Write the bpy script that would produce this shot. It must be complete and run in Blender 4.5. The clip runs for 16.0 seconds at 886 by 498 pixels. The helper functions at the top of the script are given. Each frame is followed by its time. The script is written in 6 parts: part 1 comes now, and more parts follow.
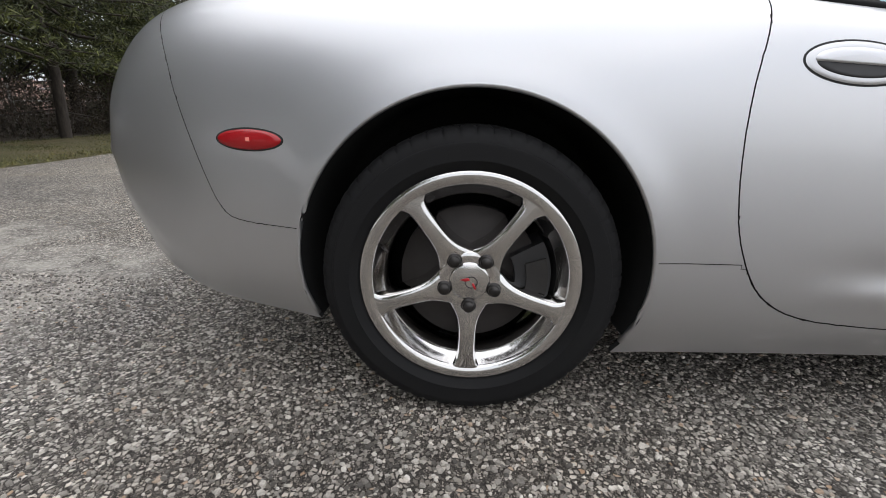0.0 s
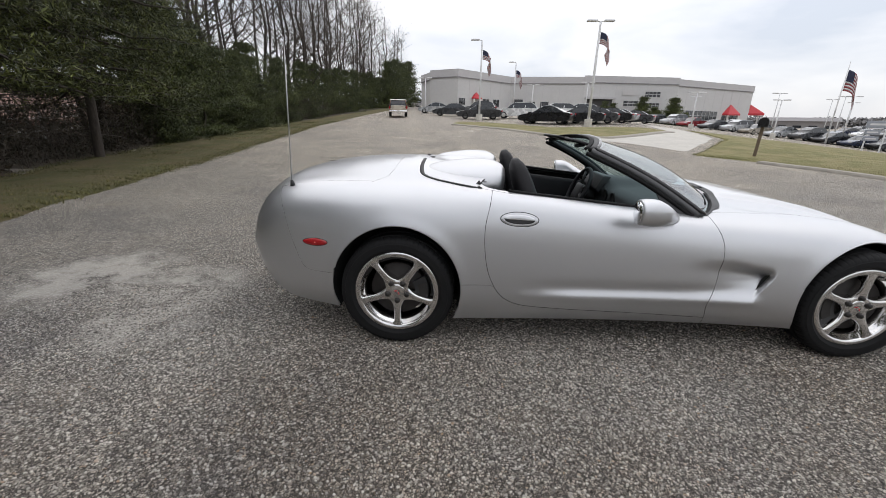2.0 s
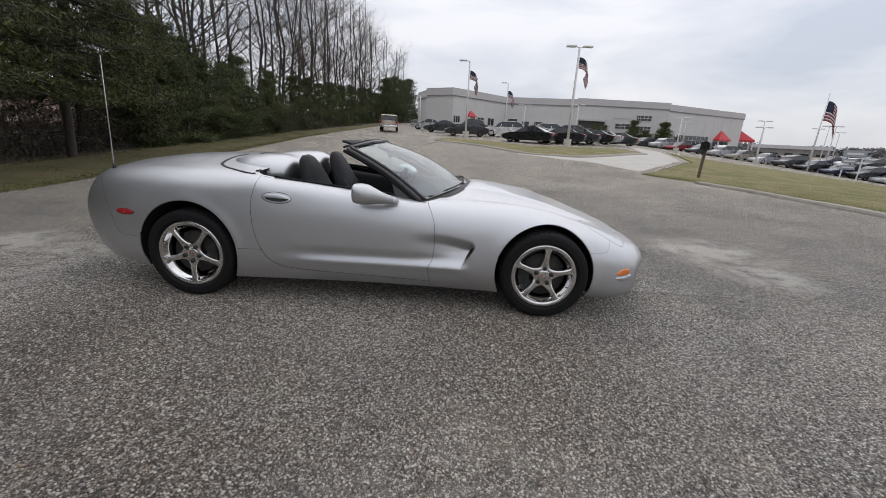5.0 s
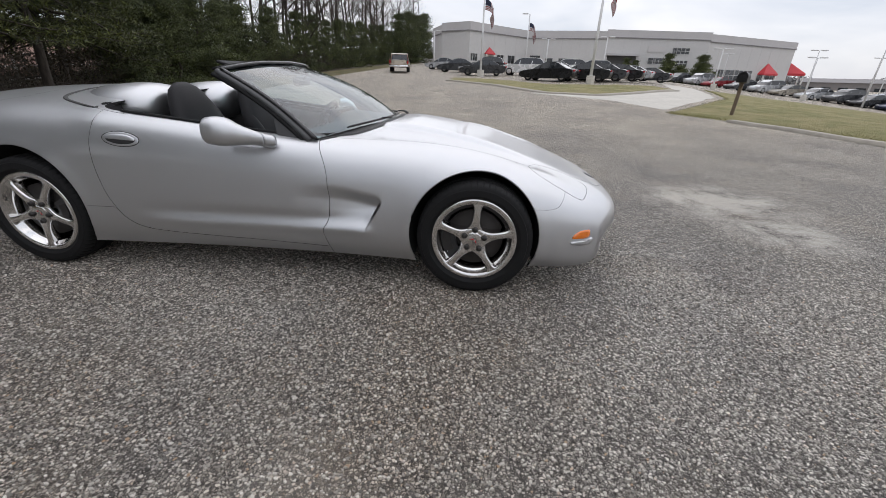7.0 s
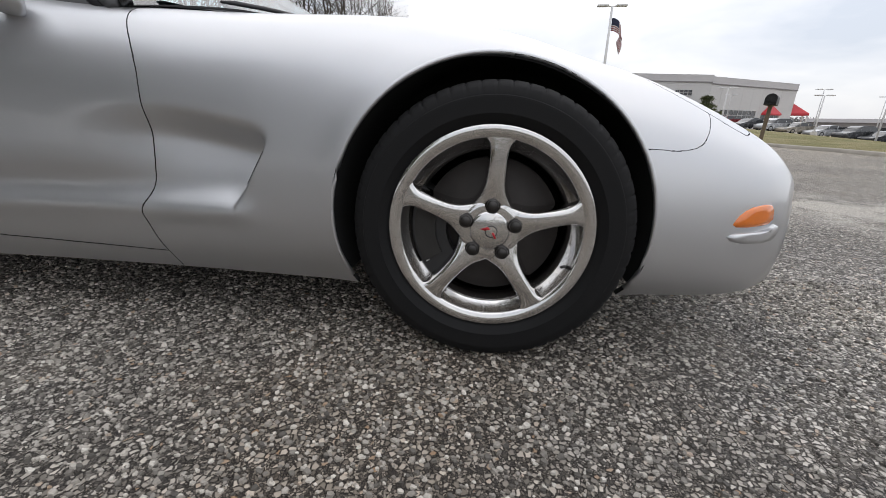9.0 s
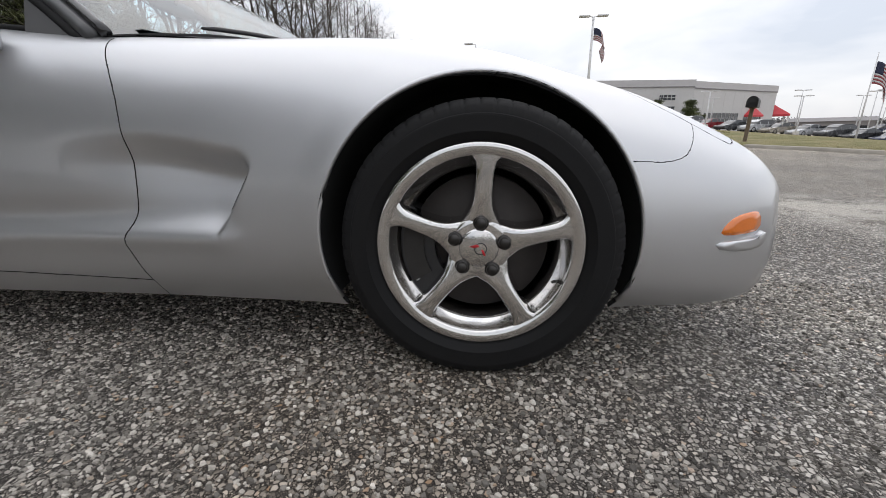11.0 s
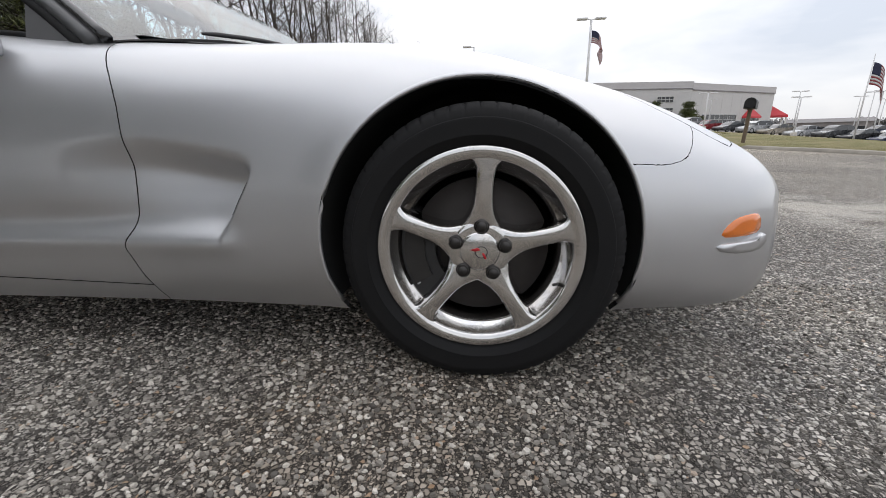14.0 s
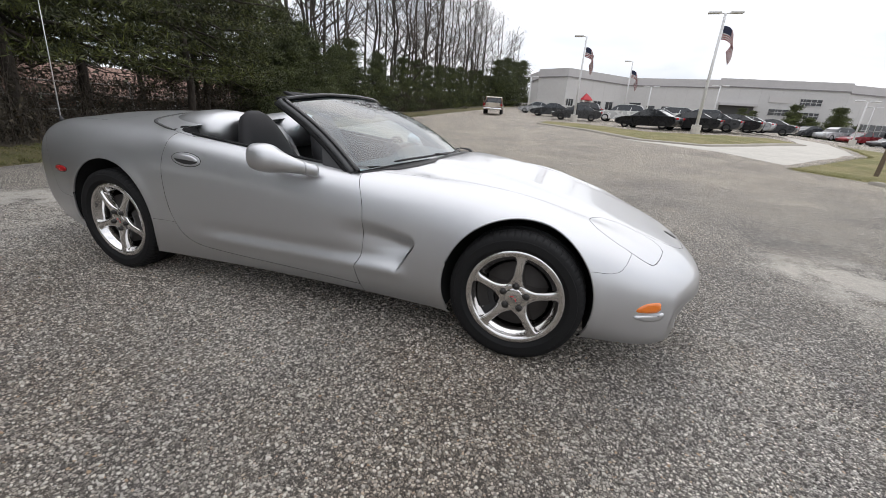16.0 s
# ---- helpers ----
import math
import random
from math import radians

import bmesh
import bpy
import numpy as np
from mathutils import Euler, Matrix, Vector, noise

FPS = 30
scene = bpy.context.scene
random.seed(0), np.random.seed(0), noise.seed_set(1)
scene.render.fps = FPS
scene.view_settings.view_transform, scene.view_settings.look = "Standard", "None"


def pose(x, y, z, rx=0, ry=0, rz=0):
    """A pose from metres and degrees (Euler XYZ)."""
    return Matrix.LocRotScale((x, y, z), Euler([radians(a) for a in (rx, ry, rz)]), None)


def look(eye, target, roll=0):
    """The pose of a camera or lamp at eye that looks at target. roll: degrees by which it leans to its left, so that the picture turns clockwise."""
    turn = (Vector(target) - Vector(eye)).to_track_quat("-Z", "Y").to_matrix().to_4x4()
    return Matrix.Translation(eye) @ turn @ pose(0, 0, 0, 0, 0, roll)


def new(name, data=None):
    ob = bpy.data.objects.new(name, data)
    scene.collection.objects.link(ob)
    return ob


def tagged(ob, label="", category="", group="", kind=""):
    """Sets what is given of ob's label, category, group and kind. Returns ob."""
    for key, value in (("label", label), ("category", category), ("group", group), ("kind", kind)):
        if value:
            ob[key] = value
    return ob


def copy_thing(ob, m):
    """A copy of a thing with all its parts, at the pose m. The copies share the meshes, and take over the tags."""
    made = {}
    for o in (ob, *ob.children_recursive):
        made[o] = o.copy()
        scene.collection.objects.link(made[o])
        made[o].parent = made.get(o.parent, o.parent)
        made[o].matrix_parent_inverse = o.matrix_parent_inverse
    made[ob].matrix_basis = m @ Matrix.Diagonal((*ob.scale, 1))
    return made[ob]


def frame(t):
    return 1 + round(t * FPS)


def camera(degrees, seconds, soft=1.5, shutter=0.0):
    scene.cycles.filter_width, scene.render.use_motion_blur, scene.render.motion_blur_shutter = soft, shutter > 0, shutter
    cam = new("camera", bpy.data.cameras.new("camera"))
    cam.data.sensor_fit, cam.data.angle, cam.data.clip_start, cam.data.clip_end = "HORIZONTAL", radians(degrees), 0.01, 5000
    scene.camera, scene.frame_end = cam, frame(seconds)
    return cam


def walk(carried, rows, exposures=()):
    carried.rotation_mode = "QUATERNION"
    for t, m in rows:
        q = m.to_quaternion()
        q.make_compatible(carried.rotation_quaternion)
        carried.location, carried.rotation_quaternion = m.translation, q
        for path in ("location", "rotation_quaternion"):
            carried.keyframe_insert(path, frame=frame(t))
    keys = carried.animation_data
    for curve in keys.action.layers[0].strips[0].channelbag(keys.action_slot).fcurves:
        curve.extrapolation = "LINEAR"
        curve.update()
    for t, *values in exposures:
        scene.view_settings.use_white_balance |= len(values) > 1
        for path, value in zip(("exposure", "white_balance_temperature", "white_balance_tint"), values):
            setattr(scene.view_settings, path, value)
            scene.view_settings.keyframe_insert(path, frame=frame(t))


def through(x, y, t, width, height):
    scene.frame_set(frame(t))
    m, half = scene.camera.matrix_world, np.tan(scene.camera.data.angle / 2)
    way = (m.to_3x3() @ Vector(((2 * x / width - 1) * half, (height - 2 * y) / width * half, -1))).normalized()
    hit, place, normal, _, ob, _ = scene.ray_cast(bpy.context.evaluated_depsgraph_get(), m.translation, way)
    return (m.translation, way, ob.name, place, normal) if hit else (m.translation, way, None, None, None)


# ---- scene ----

from mathutils.bvhtree import BVHTree

cam = camera(97.1, 16.0, soft=0.9)

# ---- the walk ----
PATH = [  # seconds, eye, yaw, pitch, roll
    (0.0, -0.026, -1.715, 0.676, 2.48, -17.84, 1.44),
    (0.5, -0.009, -1.827, 0.811, -0.36, -25.12, 1.63),
    (1.0, 0.038, -2.072, 1.059, -0.08, -25.97, 1.04),
    (1.5, 0.165, -2.570, 1.255, 1.62, -21.15, 2.02),
    (2.0, 0.363, -3.012, 1.322, 2.50, -18.50, 0.91),
    (2.5, 0.624, -3.275, 1.372, 2.05, -17.15, 1.29),
    (3.0, 0.940, -3.397, 1.357, 6.64, -13.62, 0.93),
    (3.5, 1.170, -3.571, 1.348, 9.43, -10.98, 1.06),
    (4.0, 1.395, -3.649, 1.321, 7.52, -13.81, 0.78),
    (4.5, 1.685, -3.640, 1.300, 6.31, -15.53, 0.64),
    (5.0, 2.029, -3.625, 1.287, 2.57, -16.24, 2.76),
    (7.5, 2.694, -2.567, 1.039, 8.37, -24.56, 0.43),
    (8.0, 2.689, -2.167, 0.845, 12.40, -23.89, -0.85),
    (8.5, 2.656, -1.800, 0.636, 7.00, -20.10, 1.18),
    (9.0, 2.650, -1.757, 0.565, 6.70, -18.15, 1.10),
    (9.5, 2.652, -1.741, 0.573, 6.35, -17.12, 0.08),
    (12.0, 2.662, -1.741, 0.580, 5.84, -16.49, -0.98),
    (12.5, 2.659, -1.744, 0.580, 6.11, -16.56, -0.84),
    (13.0, 2.657, -1.747, 0.580, 6.16, -16.82, -0.94),
    (13.5, 2.658, -1.745, 0.581, 5.98, -16.73, -1.07),
    (14.0, 2.657, -1.741, 0.582, 5.77, -16.17, -1.16),
    (14.5, 2.648, -1.720, 0.587, 5.26, -17.98, -1.14),
    (15.0, 2.627, -1.823, 0.739, 6.21, -24.08, 0.00),
    (15.5, 2.672, -2.284, 0.953, 10.86, -24.24, -0.12),
    (16.0, 2.839, -2.608, 1.138, 17.78, -19.07, 3.59),
]


def aim(x, y, z, yaw, pitch, roll):
    a, b = radians(yaw), radians(pitch)
    ahead = Vector((-math.sin(a) * math.cos(b), math.cos(a) * math.cos(b), math.sin(b)))
    return look((x, y, z), Vector((x, y, z)) + ahead, roll)


walk(cam, [(t, aim(*row)) for t, *row in PATH], exposures=[(t, e - (0.31 if t < 7 else 0.25), *((6480, 12) if t < 2.5 or t > 8 else (6380, 13))) for t, e in ((0.0, 0.45), (0.6, 0.51), (1.0, 0.46), (1.5, 0.31), (2.0, 0.06), (3.0, -0.16), (3.6, -0.24), (5.2, -0.22), (7.3, -0.05), (8.5, 0.0), (14.5, 0.0), (15.0, 0.10), (15.5, 0.20), (16.0, 0.12))])

# ---- sky and sun: bright overcast ----
SUN_UP, SUN_ROUND = radians(52), radians(12)
world = bpy.data.worlds.new("overcast_sky")
scene.world = world
world.use_nodes = True
wn, wl = world.node_tree.nodes, world.node_tree.links
wn.clear()


def wnode(kind, **values):
    n = wn.new(kind)
    for key, value in values.items():
        n.inputs[key].default_value = value
    return n


sky = wn.new("ShaderNodeTexSky")
sky.sky_type, sky.sun_disc = "NISHITA", False
sky.sun_elevation, sky.sun_rotation = SUN_UP, SUN_ROUND
sky_dim = wn.new("ShaderNodeVectorMath")
sky_dim.operation = "SCALE"
sky_dim.inputs["Scale"].default_value = 0.10
wl.new(sky.outputs["Color"], sky_dim.inputs[0])
coord = wn.new("ShaderNodeTexCoord")
squash = wn.new("ShaderNodeMapping")
squash.inputs["Scale"].default_value = (1.0, 1.0, 3.2)
wl.new(coord.outputs["Generated"], squash.inputs["Vector"])
puff = wnode("ShaderNodeTexNoise", Scale=2.3, Detail=7.0, Roughness=0.52, Distortion=0.35)
wl.new(squash.outputs["Vector"], puff.inputs["Vector"])
tone = wn.new("ShaderNodeValToRGB")
tone.color_ramp.elements[0].position, tone.color_ramp.elements[0].color = 0.33, (0.66, 0.71, 0.78, 1)
tone.color_ramp.elements[1].position, tone.color_ramp.elements[1].color = 0.60, (1.0, 1.0, 1.0, 1)
wl.new(puff.outputs["Fac"], tone.inputs["Fac"])
veil = wn.new("ShaderNodeMix")
veil.data_type = "RGBA"
veil.inputs["Factor"].default_value = 0.88
wl.new(sky_dim.outputs[0], veil.inputs["A"])
wl.new(tone.outputs["Color"], veil.inputs["B"])
# an overcast sky brightens towards the zenith
height = wn.new("ShaderNodeSeparateXYZ")
wl.new(coord.outputs["Generated"], height.inputs[0])
rise = wnode("ShaderNodeMapRange", **{"From Min": 0.0, "From Max": 1.0, "To Min": 1.0, "To Max": 1.75})
wl.new(height.outputs["Z"], rise.inputs["Value"])
lift = wn.new("ShaderNodeVectorMath")
lift.operation = "SCALE"
wl.new(veil.outputs["Result"], lift.inputs[0])
wl.new(rise.outputs[0], lift.inputs["Scale"])
back = wnode("ShaderNodeBackground", Strength=1.22)
wl.new(lift.outputs[0], back.inputs["Color"])
wl.new(back.outputs[0], wn.new("ShaderNodeOutputWorld").inputs["Surface"])

sun = new("sun", bpy.data.lights.new("sun", "SUN"))
sun.data.energy, sun.data.angle, sun.data.color = 0.72, radians(110), (1.0, 0.96, 0.90)
sun.rotation_euler = (math.pi / 2 - SUN_UP, 0, math.pi - SUN_ROUND)


# ---- materials ----
class Mat:
    """A node material under construction."""

    def __init__(self, name, color=(0.5, 0.5, 0.5), rough=0.5, metal=0.0, **more):
        self.m = bpy.data.materials.new(name)
        self.m.use_nodes = True
        self.n, self.l = self.m.node_tree.nodes, self.m.node_tree.links
        self.p = self.n["Principled BSDF"]
        self.out = self.n["Material Output"]
        self.p.inputs["Base Color"].default_value = (*color, 1)
        self.p.inputs["Roughness"].default_value = rough
        self.p.inputs["Metallic"].default_value = metal
        for key, value in more.items():
            self.p.inputs[key.replace("_", " ")].default_value = value
        self.co = self.n.new("ShaderNodeTexCoord").outputs["Object"]

    def noise(self, scale, detail=4.0, rough=0.55, co=None, stretch=None):
        t = self.n.new("ShaderNodeTexNoise")
        t.inputs["Scale"].default_value, t.inputs["Detail"].default_value, t.inputs["Roughness"].default_value = scale, detail, rough
        src = co or self.co
        if stretch:
            mp = self.n.new("ShaderNodeMapping")
            mp.inputs["Scale"].default_value = stretch
            self.l.new(src, mp.inputs["Vector"])
            src = mp.outputs["Vector"]
        self.l.new(src, t.inputs["Vector"])
        return t.outputs["Fac"]

    def cells(self, scale, feature="F1", co=None, jitter=1.0):
        t = self.n.new("ShaderNodeTexVoronoi")
        t.feature = feature
        t.inputs["Scale"].default_value, t.inputs["Randomness"].default_value = scale, jitter
        self.l.new(co or self.co, t.inputs["Vector"])
        return t

    def ramp(self, fac, *stops):
        r = self.n.new("ShaderNodeValToRGB")
        e = r.color_ramp.elements
        while len(e) < len(stops):
            e.new(0.5)
        for el, (pos, col) in zip(e, stops):
            el.position = pos
            el.color = (*col, 1) if len(col) == 3 else col
        self.l.new(fac, r.inputs["Fac"])
        return r.outputs["Color"]

    def mix(self, fac, a, b, mode="MIX"):
        x = self.n.new("ShaderNodeMix")
        x.data_type, x.blend_type = "RGBA", mode
        for key, value in (("Factor", fac), ("A", a), ("B", b)):
            if isinstance(value, (float, int)):
                x.inputs[key].default_value = value
            elif isinstance(value, tuple):
                x.inputs[key].default_value = (*value, 1)
            else:
                self.l.new(value, x.inputs[key])
        return x.outputs["Result"]

    def math(self, op, a, b=0.0):
        x = self.n.new("ShaderNodeMath")
        x.operation = op
        for k, value in enumerate((a, b)):
            if isinstance(value, (float, int)):
                x.inputs[k].default_value = value
            else:
                self.l.new(value, x.inputs[k])
        return x.outputs[0]

    def color(self, socket):
        self.l.new(socket, self.p.inputs["Base Color"])
        return self

    def rough(self, socket, lo, hi):
        r = self.n.new("ShaderNodeMapRange")
        r.inputs["To Min"].default_value, r.inputs["To Max"].default_value = lo, hi
        self.l.new(socket, r.inputs["Value"])
        self.l.new(r.outputs[0], self.p.inputs["Roughness"])
        return self

    def bump(self, height, strength=0.3, distance=0.01):
        b = self.n.new("ShaderNodeBump")
        b.inputs["Strength"].default_value, b.inputs["Distance"].default_value = strength, distance
        self.l.new(height, b.inputs["Height"])
        self.l.new(b.outputs[0], self.p.inputs["Normal"])
        return self


def plain(name, color, rough=0.5, metal=0.0, vary=0.12, scale=30.0, bump=0.0, **more):
    """A surface of one colour with fine and broad variation."""
    k = Mat(name, color, rough, metal, **more)
    f = k.math("ADD", k.math("MULTIPLY", k.noise(scale, 6), 0.6), k.math("MULTIPLY", k.noise(scale * 0.13, 3), 0.4))
    lo, hi = tuple(c * (1 - vary) for c in color), tuple(min(1, c * (1 + vary)) for c in color)
    k.color(k.ramp(f, (0.3, lo), (0.7, hi)))
    k.rough(f, max(0.02, rough - 0.08), min(1, rough + 0.08))
    if bump:
        k.bump(k.noise(scale * 2, 5), bump, 0.004)
    return k.m


def paint_silver():
    k = Mat("silver_metallic_paint", (0.58, 0.585, 0.60), 0.38, 0.94, Coat_Weight=0.7, Coat_Roughness=0.05)
    flake = k.cells(1600.0).outputs["Color"]
    base = k.mix(0.05, (0.57, 0.575, 0.59), flake, "OVERLAY")
    dust = k.noise(2.2, 5, 0.6)
    k.color(k.mix(k.math("MULTIPLY", dust, 0.10), base, (0.46, 0.45, 0.43)))
    k.rough(k.noise(5.0, 4), 0.36, 0.41)
    return k.m


def chip_seal(name):
    """Stone chips bedded in old bitumen, with pale dusty patches."""
    k = Mat(name, (0.2, 0.2, 0.2), 0.85)
    warp = k.n.new("ShaderNodeVectorMath")
    warp.operation = "MULTIPLY_ADD"
    shake = k.n.new("ShaderNodeTexNoise")
    shake.inputs["Scale"].default_value = 70.0
    k.l.new(k.co, shake.inputs["Vector"])
    k.l.new(shake.outputs["Color"], warp.inputs[0])
    warp.inputs[1].default_value = (0.008, 0.008, 0.008)
    k.l.new(k.co, warp.inputs[2])
    co = warp.outputs[0]
    stones, edge = k.cells(88.0, co=co), k.cells(88.0, "DISTANCE_TO_EDGE", co=co)
    fine, fine_edge = k.cells(190.0, co=co), k.cells(190.0, "DISTANCE_TO_EDGE", co=co)
    pick = k.n.new("ShaderNodeSeparateColor")
    k.l.new(stones.outputs["Color"], pick.inputs[0])
    stone = k.ramp(pick.outputs[0], (0.0, (0.155, 0.143, 0.126)), (0.3, (0.30, 0.281, 0.252)), (0.65, (0.46, 0.434, 0.395)), (0.92, (0.65, 0.615, 0.565)), (1.0, (0.36, 0.25, 0.16)))
    pick2 = k.n.new("ShaderNodeSeparateColor")
    k.l.new(fine.outputs["Color"], pick2.inputs[0])
    small = k.ramp(pick2.outputs[1], (0.0, (0.040, 0.035, 0.031)), (0.6, (0.155, 0.142, 0.126)), (1.0, (0.46, 0.43, 0.39)))
    gap = k.ramp(edge.outputs["Distance"], (0.07, (0, 0, 0)), (0.17, (1, 1, 1)))
    gap2 = k.ramp(fine_edge.outputs["Distance"], (0.04, (0, 0, 0)), (0.16, (1, 1, 1)))
    bed = k.mix(gap2, (0.018, 0.0145, 0.012), small)
    shows = k.ramp(pick.outputs[1], (0.42, (0, 0, 0)), (0.46, (1, 1, 1)))
    col = k.mix(k.mix(1.0, gap, shows, "MULTIPLY"), bed, stone)
    broad = k.noise(0.55, 6, 0.62)
    col = k.mix(1.0, col, k.ramp(broad, (0.3, (0.70, 0.70, 0.72)), (0.5, (0.98, 0.97, 0.95)), (0.72, (1.28, 1.25, 1.20))), "MULTIPLY")
    tan = k.noise(1.7, 4)
    col = k.mix(k.ramp(tan, (0.56, (0, 0, 0)), (0.75, (0.30, 0.30, 0.30))), col, (0.25, 0.21, 0.16))
    frayed = k.ramp(k.noise(3.0, 6, 0.7), (0.38, (0, 0, 0)), (0.62, (1.5, 1.5, 1.5)))

    def patches(spots):
        """How strongly a point lies in one of some round patches."""
        most = None
        for x, y, r, top in spots:
            far = k.n.new("ShaderNodeVectorMath")
            far.operation = "DISTANCE"
            k.l.new(k.co, far.inputs[0])
            far.inputs[1].default_value = (x, y, 0)
            spot = k.math("SUBTRACT", 1.0, k.math("DIVIDE", far.outputs["Value"], r))
            spot = k.math("MULTIPLY", k.math("MAXIMUM", spot, 0.0), top)
            most = spot if most is None else k.math("MAXIMUM", most, spot)
        return most

    # brown stains, and the shade beside the car put into the colour
    shade_stain = k.math("MULTIPLY", patches(((2.55, -1.25, 0.85, 1.0), (2.3, -2.0, 0.9, 0.8), (-0.2, -1.75, 1.2, 0.9), (0.9, -2.3, 1.3, 0.9), (-1.6, -2.6, 1.4, 0.8), (1.6, -3.4, 1.2, 0.5))), k.ramp(k.noise(2.2, 6, 0.65), (0.30, (0.35, 0.35, 0.35)), (0.62, (1.4, 1.4, 1.4))))
    col = k.mix(k.math("MINIMUM", k.math("MULTIPLY", shade_stain, 1.1), 0.75), col, k.mix(1.0, col, (0.70, 0.63, 0.56), "MULTIPLY"))
    # patches where the road colour is paler and slightly cooler
    pale_spots = k.math("MULTIPLY", patches(((3.9, -0.9, 1.3, 1.0), (4.6, -2.2, 1.5, 0.9), (1.35, -1.35, 0.6, 0.9), (1.2, -1.9, 0.5, 0.6), (-1.3, -1.1, 0.8, 0.8), (0.95, -1.2, 0.5, 0.5))), k.ramp(k.noise(2.6, 6, 0.65), (0.30, (0.3, 0.3, 0.3)), (0.62, (1.4, 1.4, 1.4))))
    col = k.mix(k.math("MINIMUM", pale_spots, 0.9), col, k.mix(1.0, col, (1.42, 1.44, 1.46), "MULTIPLY"))
    dusty = k.math("MULTIPLY", patches(((-2.75, -0.05, 0.75, 1.0), (-1.85, -0.25, 0.60, 1.0), (-1.75, -0.75, 0.45, 1.0), (5.2, 1.4, 0.9, 0.8), (5.3, 0.5, 0.6, 0.8), (2.2, -3.1, 1.3, 0.28))), frayed)
    col = k.mix(k.math("MINIMUM", k.math("MULTIPLY", dusty, 1.1), 0.62), col, (0.52, 0.49, 0.44))
    # paler, tanner far road: older paving, with grazing-view brightness put into the colour
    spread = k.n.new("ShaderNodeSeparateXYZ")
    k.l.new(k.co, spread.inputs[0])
    far_range = k.n.new("ShaderNodeMapRange")
    far_range.inputs["From Min"].default_value, far_range.inputs["From Max"].default_value = 1.5, 11.0
    k.l.new(k.math("ADD", spread.outputs["Y"], k.math("MULTIPLY", k.noise(0.35, 4), 4.0)), far_range.inputs["Value"])
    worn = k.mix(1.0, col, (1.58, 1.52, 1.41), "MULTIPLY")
    col = k.mix(far_range.outputs[0], col, worn)
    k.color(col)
    height = k.mix(gap, k.mix(gap2, (0.0, 0.0, 0.0), (0.35, 0.35, 0.35)), k.mix(shows, (0.3, 0.3, 0.3), (1.0, 1.0, 1.0)))
    k.bump(height, 0.9, 0.007)
    k.rough(pick.outputs[2], 0.55, 0.95)
    return k.m


def grass_ground(name, a, b, c):
    k = Mat(name, a, 0.95)
    f, g = k.noise(55.0, 6, 0.7), k.noise(0.9, 5, 0.6)
    col = k.mix(k.ramp(g, (0.38, (0, 0, 0)), (0.62, (1, 1, 1))), k.ramp(f, (0.25, tuple(v * 0.5 for v in a)), (0.7, a)), k.ramp(f, (0.25, tuple(v * 0.55 for v in b)), (0.7, b)))
    col = k.mix(k.ramp(k.noise(3.1, 5), (0.55, (0, 0, 0)), (0.75, (0.7, 0.7, 0.7))), col, c)
    k.color(col).bump(f, 0.9, 0.05)
    return k.m


def clear_glass(name, tint=(0.92, 0.97, 0.96), through=0.88, rough=0.01, steep=0.6, film=0.05):
    k = Mat(name)
    k.n.remove(k.p)
    see, shine, both, slant = (k.n.new("ShaderNode" + s) for s in ("BsdfTransparent", "BsdfGlossy", "MixShader", "LayerWeight"))
    see.inputs["Color"].default_value = (*[c * through for c in tint], 1)
    shine.inputs["Roughness"].default_value = rough
    slant.inputs["Blend"].default_value = 0.5
    gloss = k.math("MULTIPLY", k.math("POWER", slant.outputs["Facing"], 2.2), steep)
    k.l.new(k.math("ADD", gloss, film), both.inputs[0])
    k.l.new(see.outputs[0], both.inputs[1])
    k.l.new(shine.outputs[0], both.inputs[2])
    k.l.new(both.outputs[0], k.out.inputs["Surface"])
    return k.m


def leaf_material(name, dark, light):
    k = Mat(name, dark, 0.7)
    geo = k.n.new("ShaderNodeNewGeometry").outputs["Random Per Island"]
    col = k.ramp(geo, (0.0, dark), (0.75, light), (1.0, tuple(min(1, v * 1.6) for v in light)))
    k.color(k.mix(k.ramp(k.noise(0.8, 3), (0.35, (0, 0, 0)), (0.65, (0.75, 0.75, 0.75))), col, dark))
    return k.m


def bark_material(name, a, b):
    k = Mat(name, a, 0.9)
    f = k.noise(14.0, 6, 0.7, stretch=(1, 1, 0.2))
    k.color(k.ramp(f, (0.3, a), (0.7, b))).bump(f, 0.8, 0.02)
    return k.m


def polished_rim():
    k = Mat("polished_alloy", (0.68, 0.67, 0.66), 0.14, 1.0)
    spots = k.noise(170.0, 4, 0.75)
    film = k.noise(14.0, 5, 0.65)
    dirt = k.math("MULTIPLY", k.ramp(spots, (0.50, (0, 0, 0)), (0.62, (1, 1, 1))), k.ramp(film, (0.42, (0, 0, 0)), (0.6, (1, 1, 1))))
    k.color(k.mix(k.math("MULTIPLY", dirt, 0.30), (0.68, 0.67, 0.66), (0.36, 0.34, 0.31)))
    k.rough(dirt, 0.07, 0.26)
    return k.m


def rubber(name, color=(0.009, 0.009, 0.0095)):
    k = Mat(name, color, 0.62, Specular_IOR_Level=0.22)
    f = k.noise(24.0, 6, 0.7)
    k.color(k.mix(k.ramp(f, (0.45, (0, 0, 0)), (0.75, (0.5, 0.5, 0.5))), color, (0.014, 0.0135, 0.013)))
    k.bump(k.noise(300.0, 3), 0.15, 0.001).rough(f, 0.6, 0.85)
    return k.m


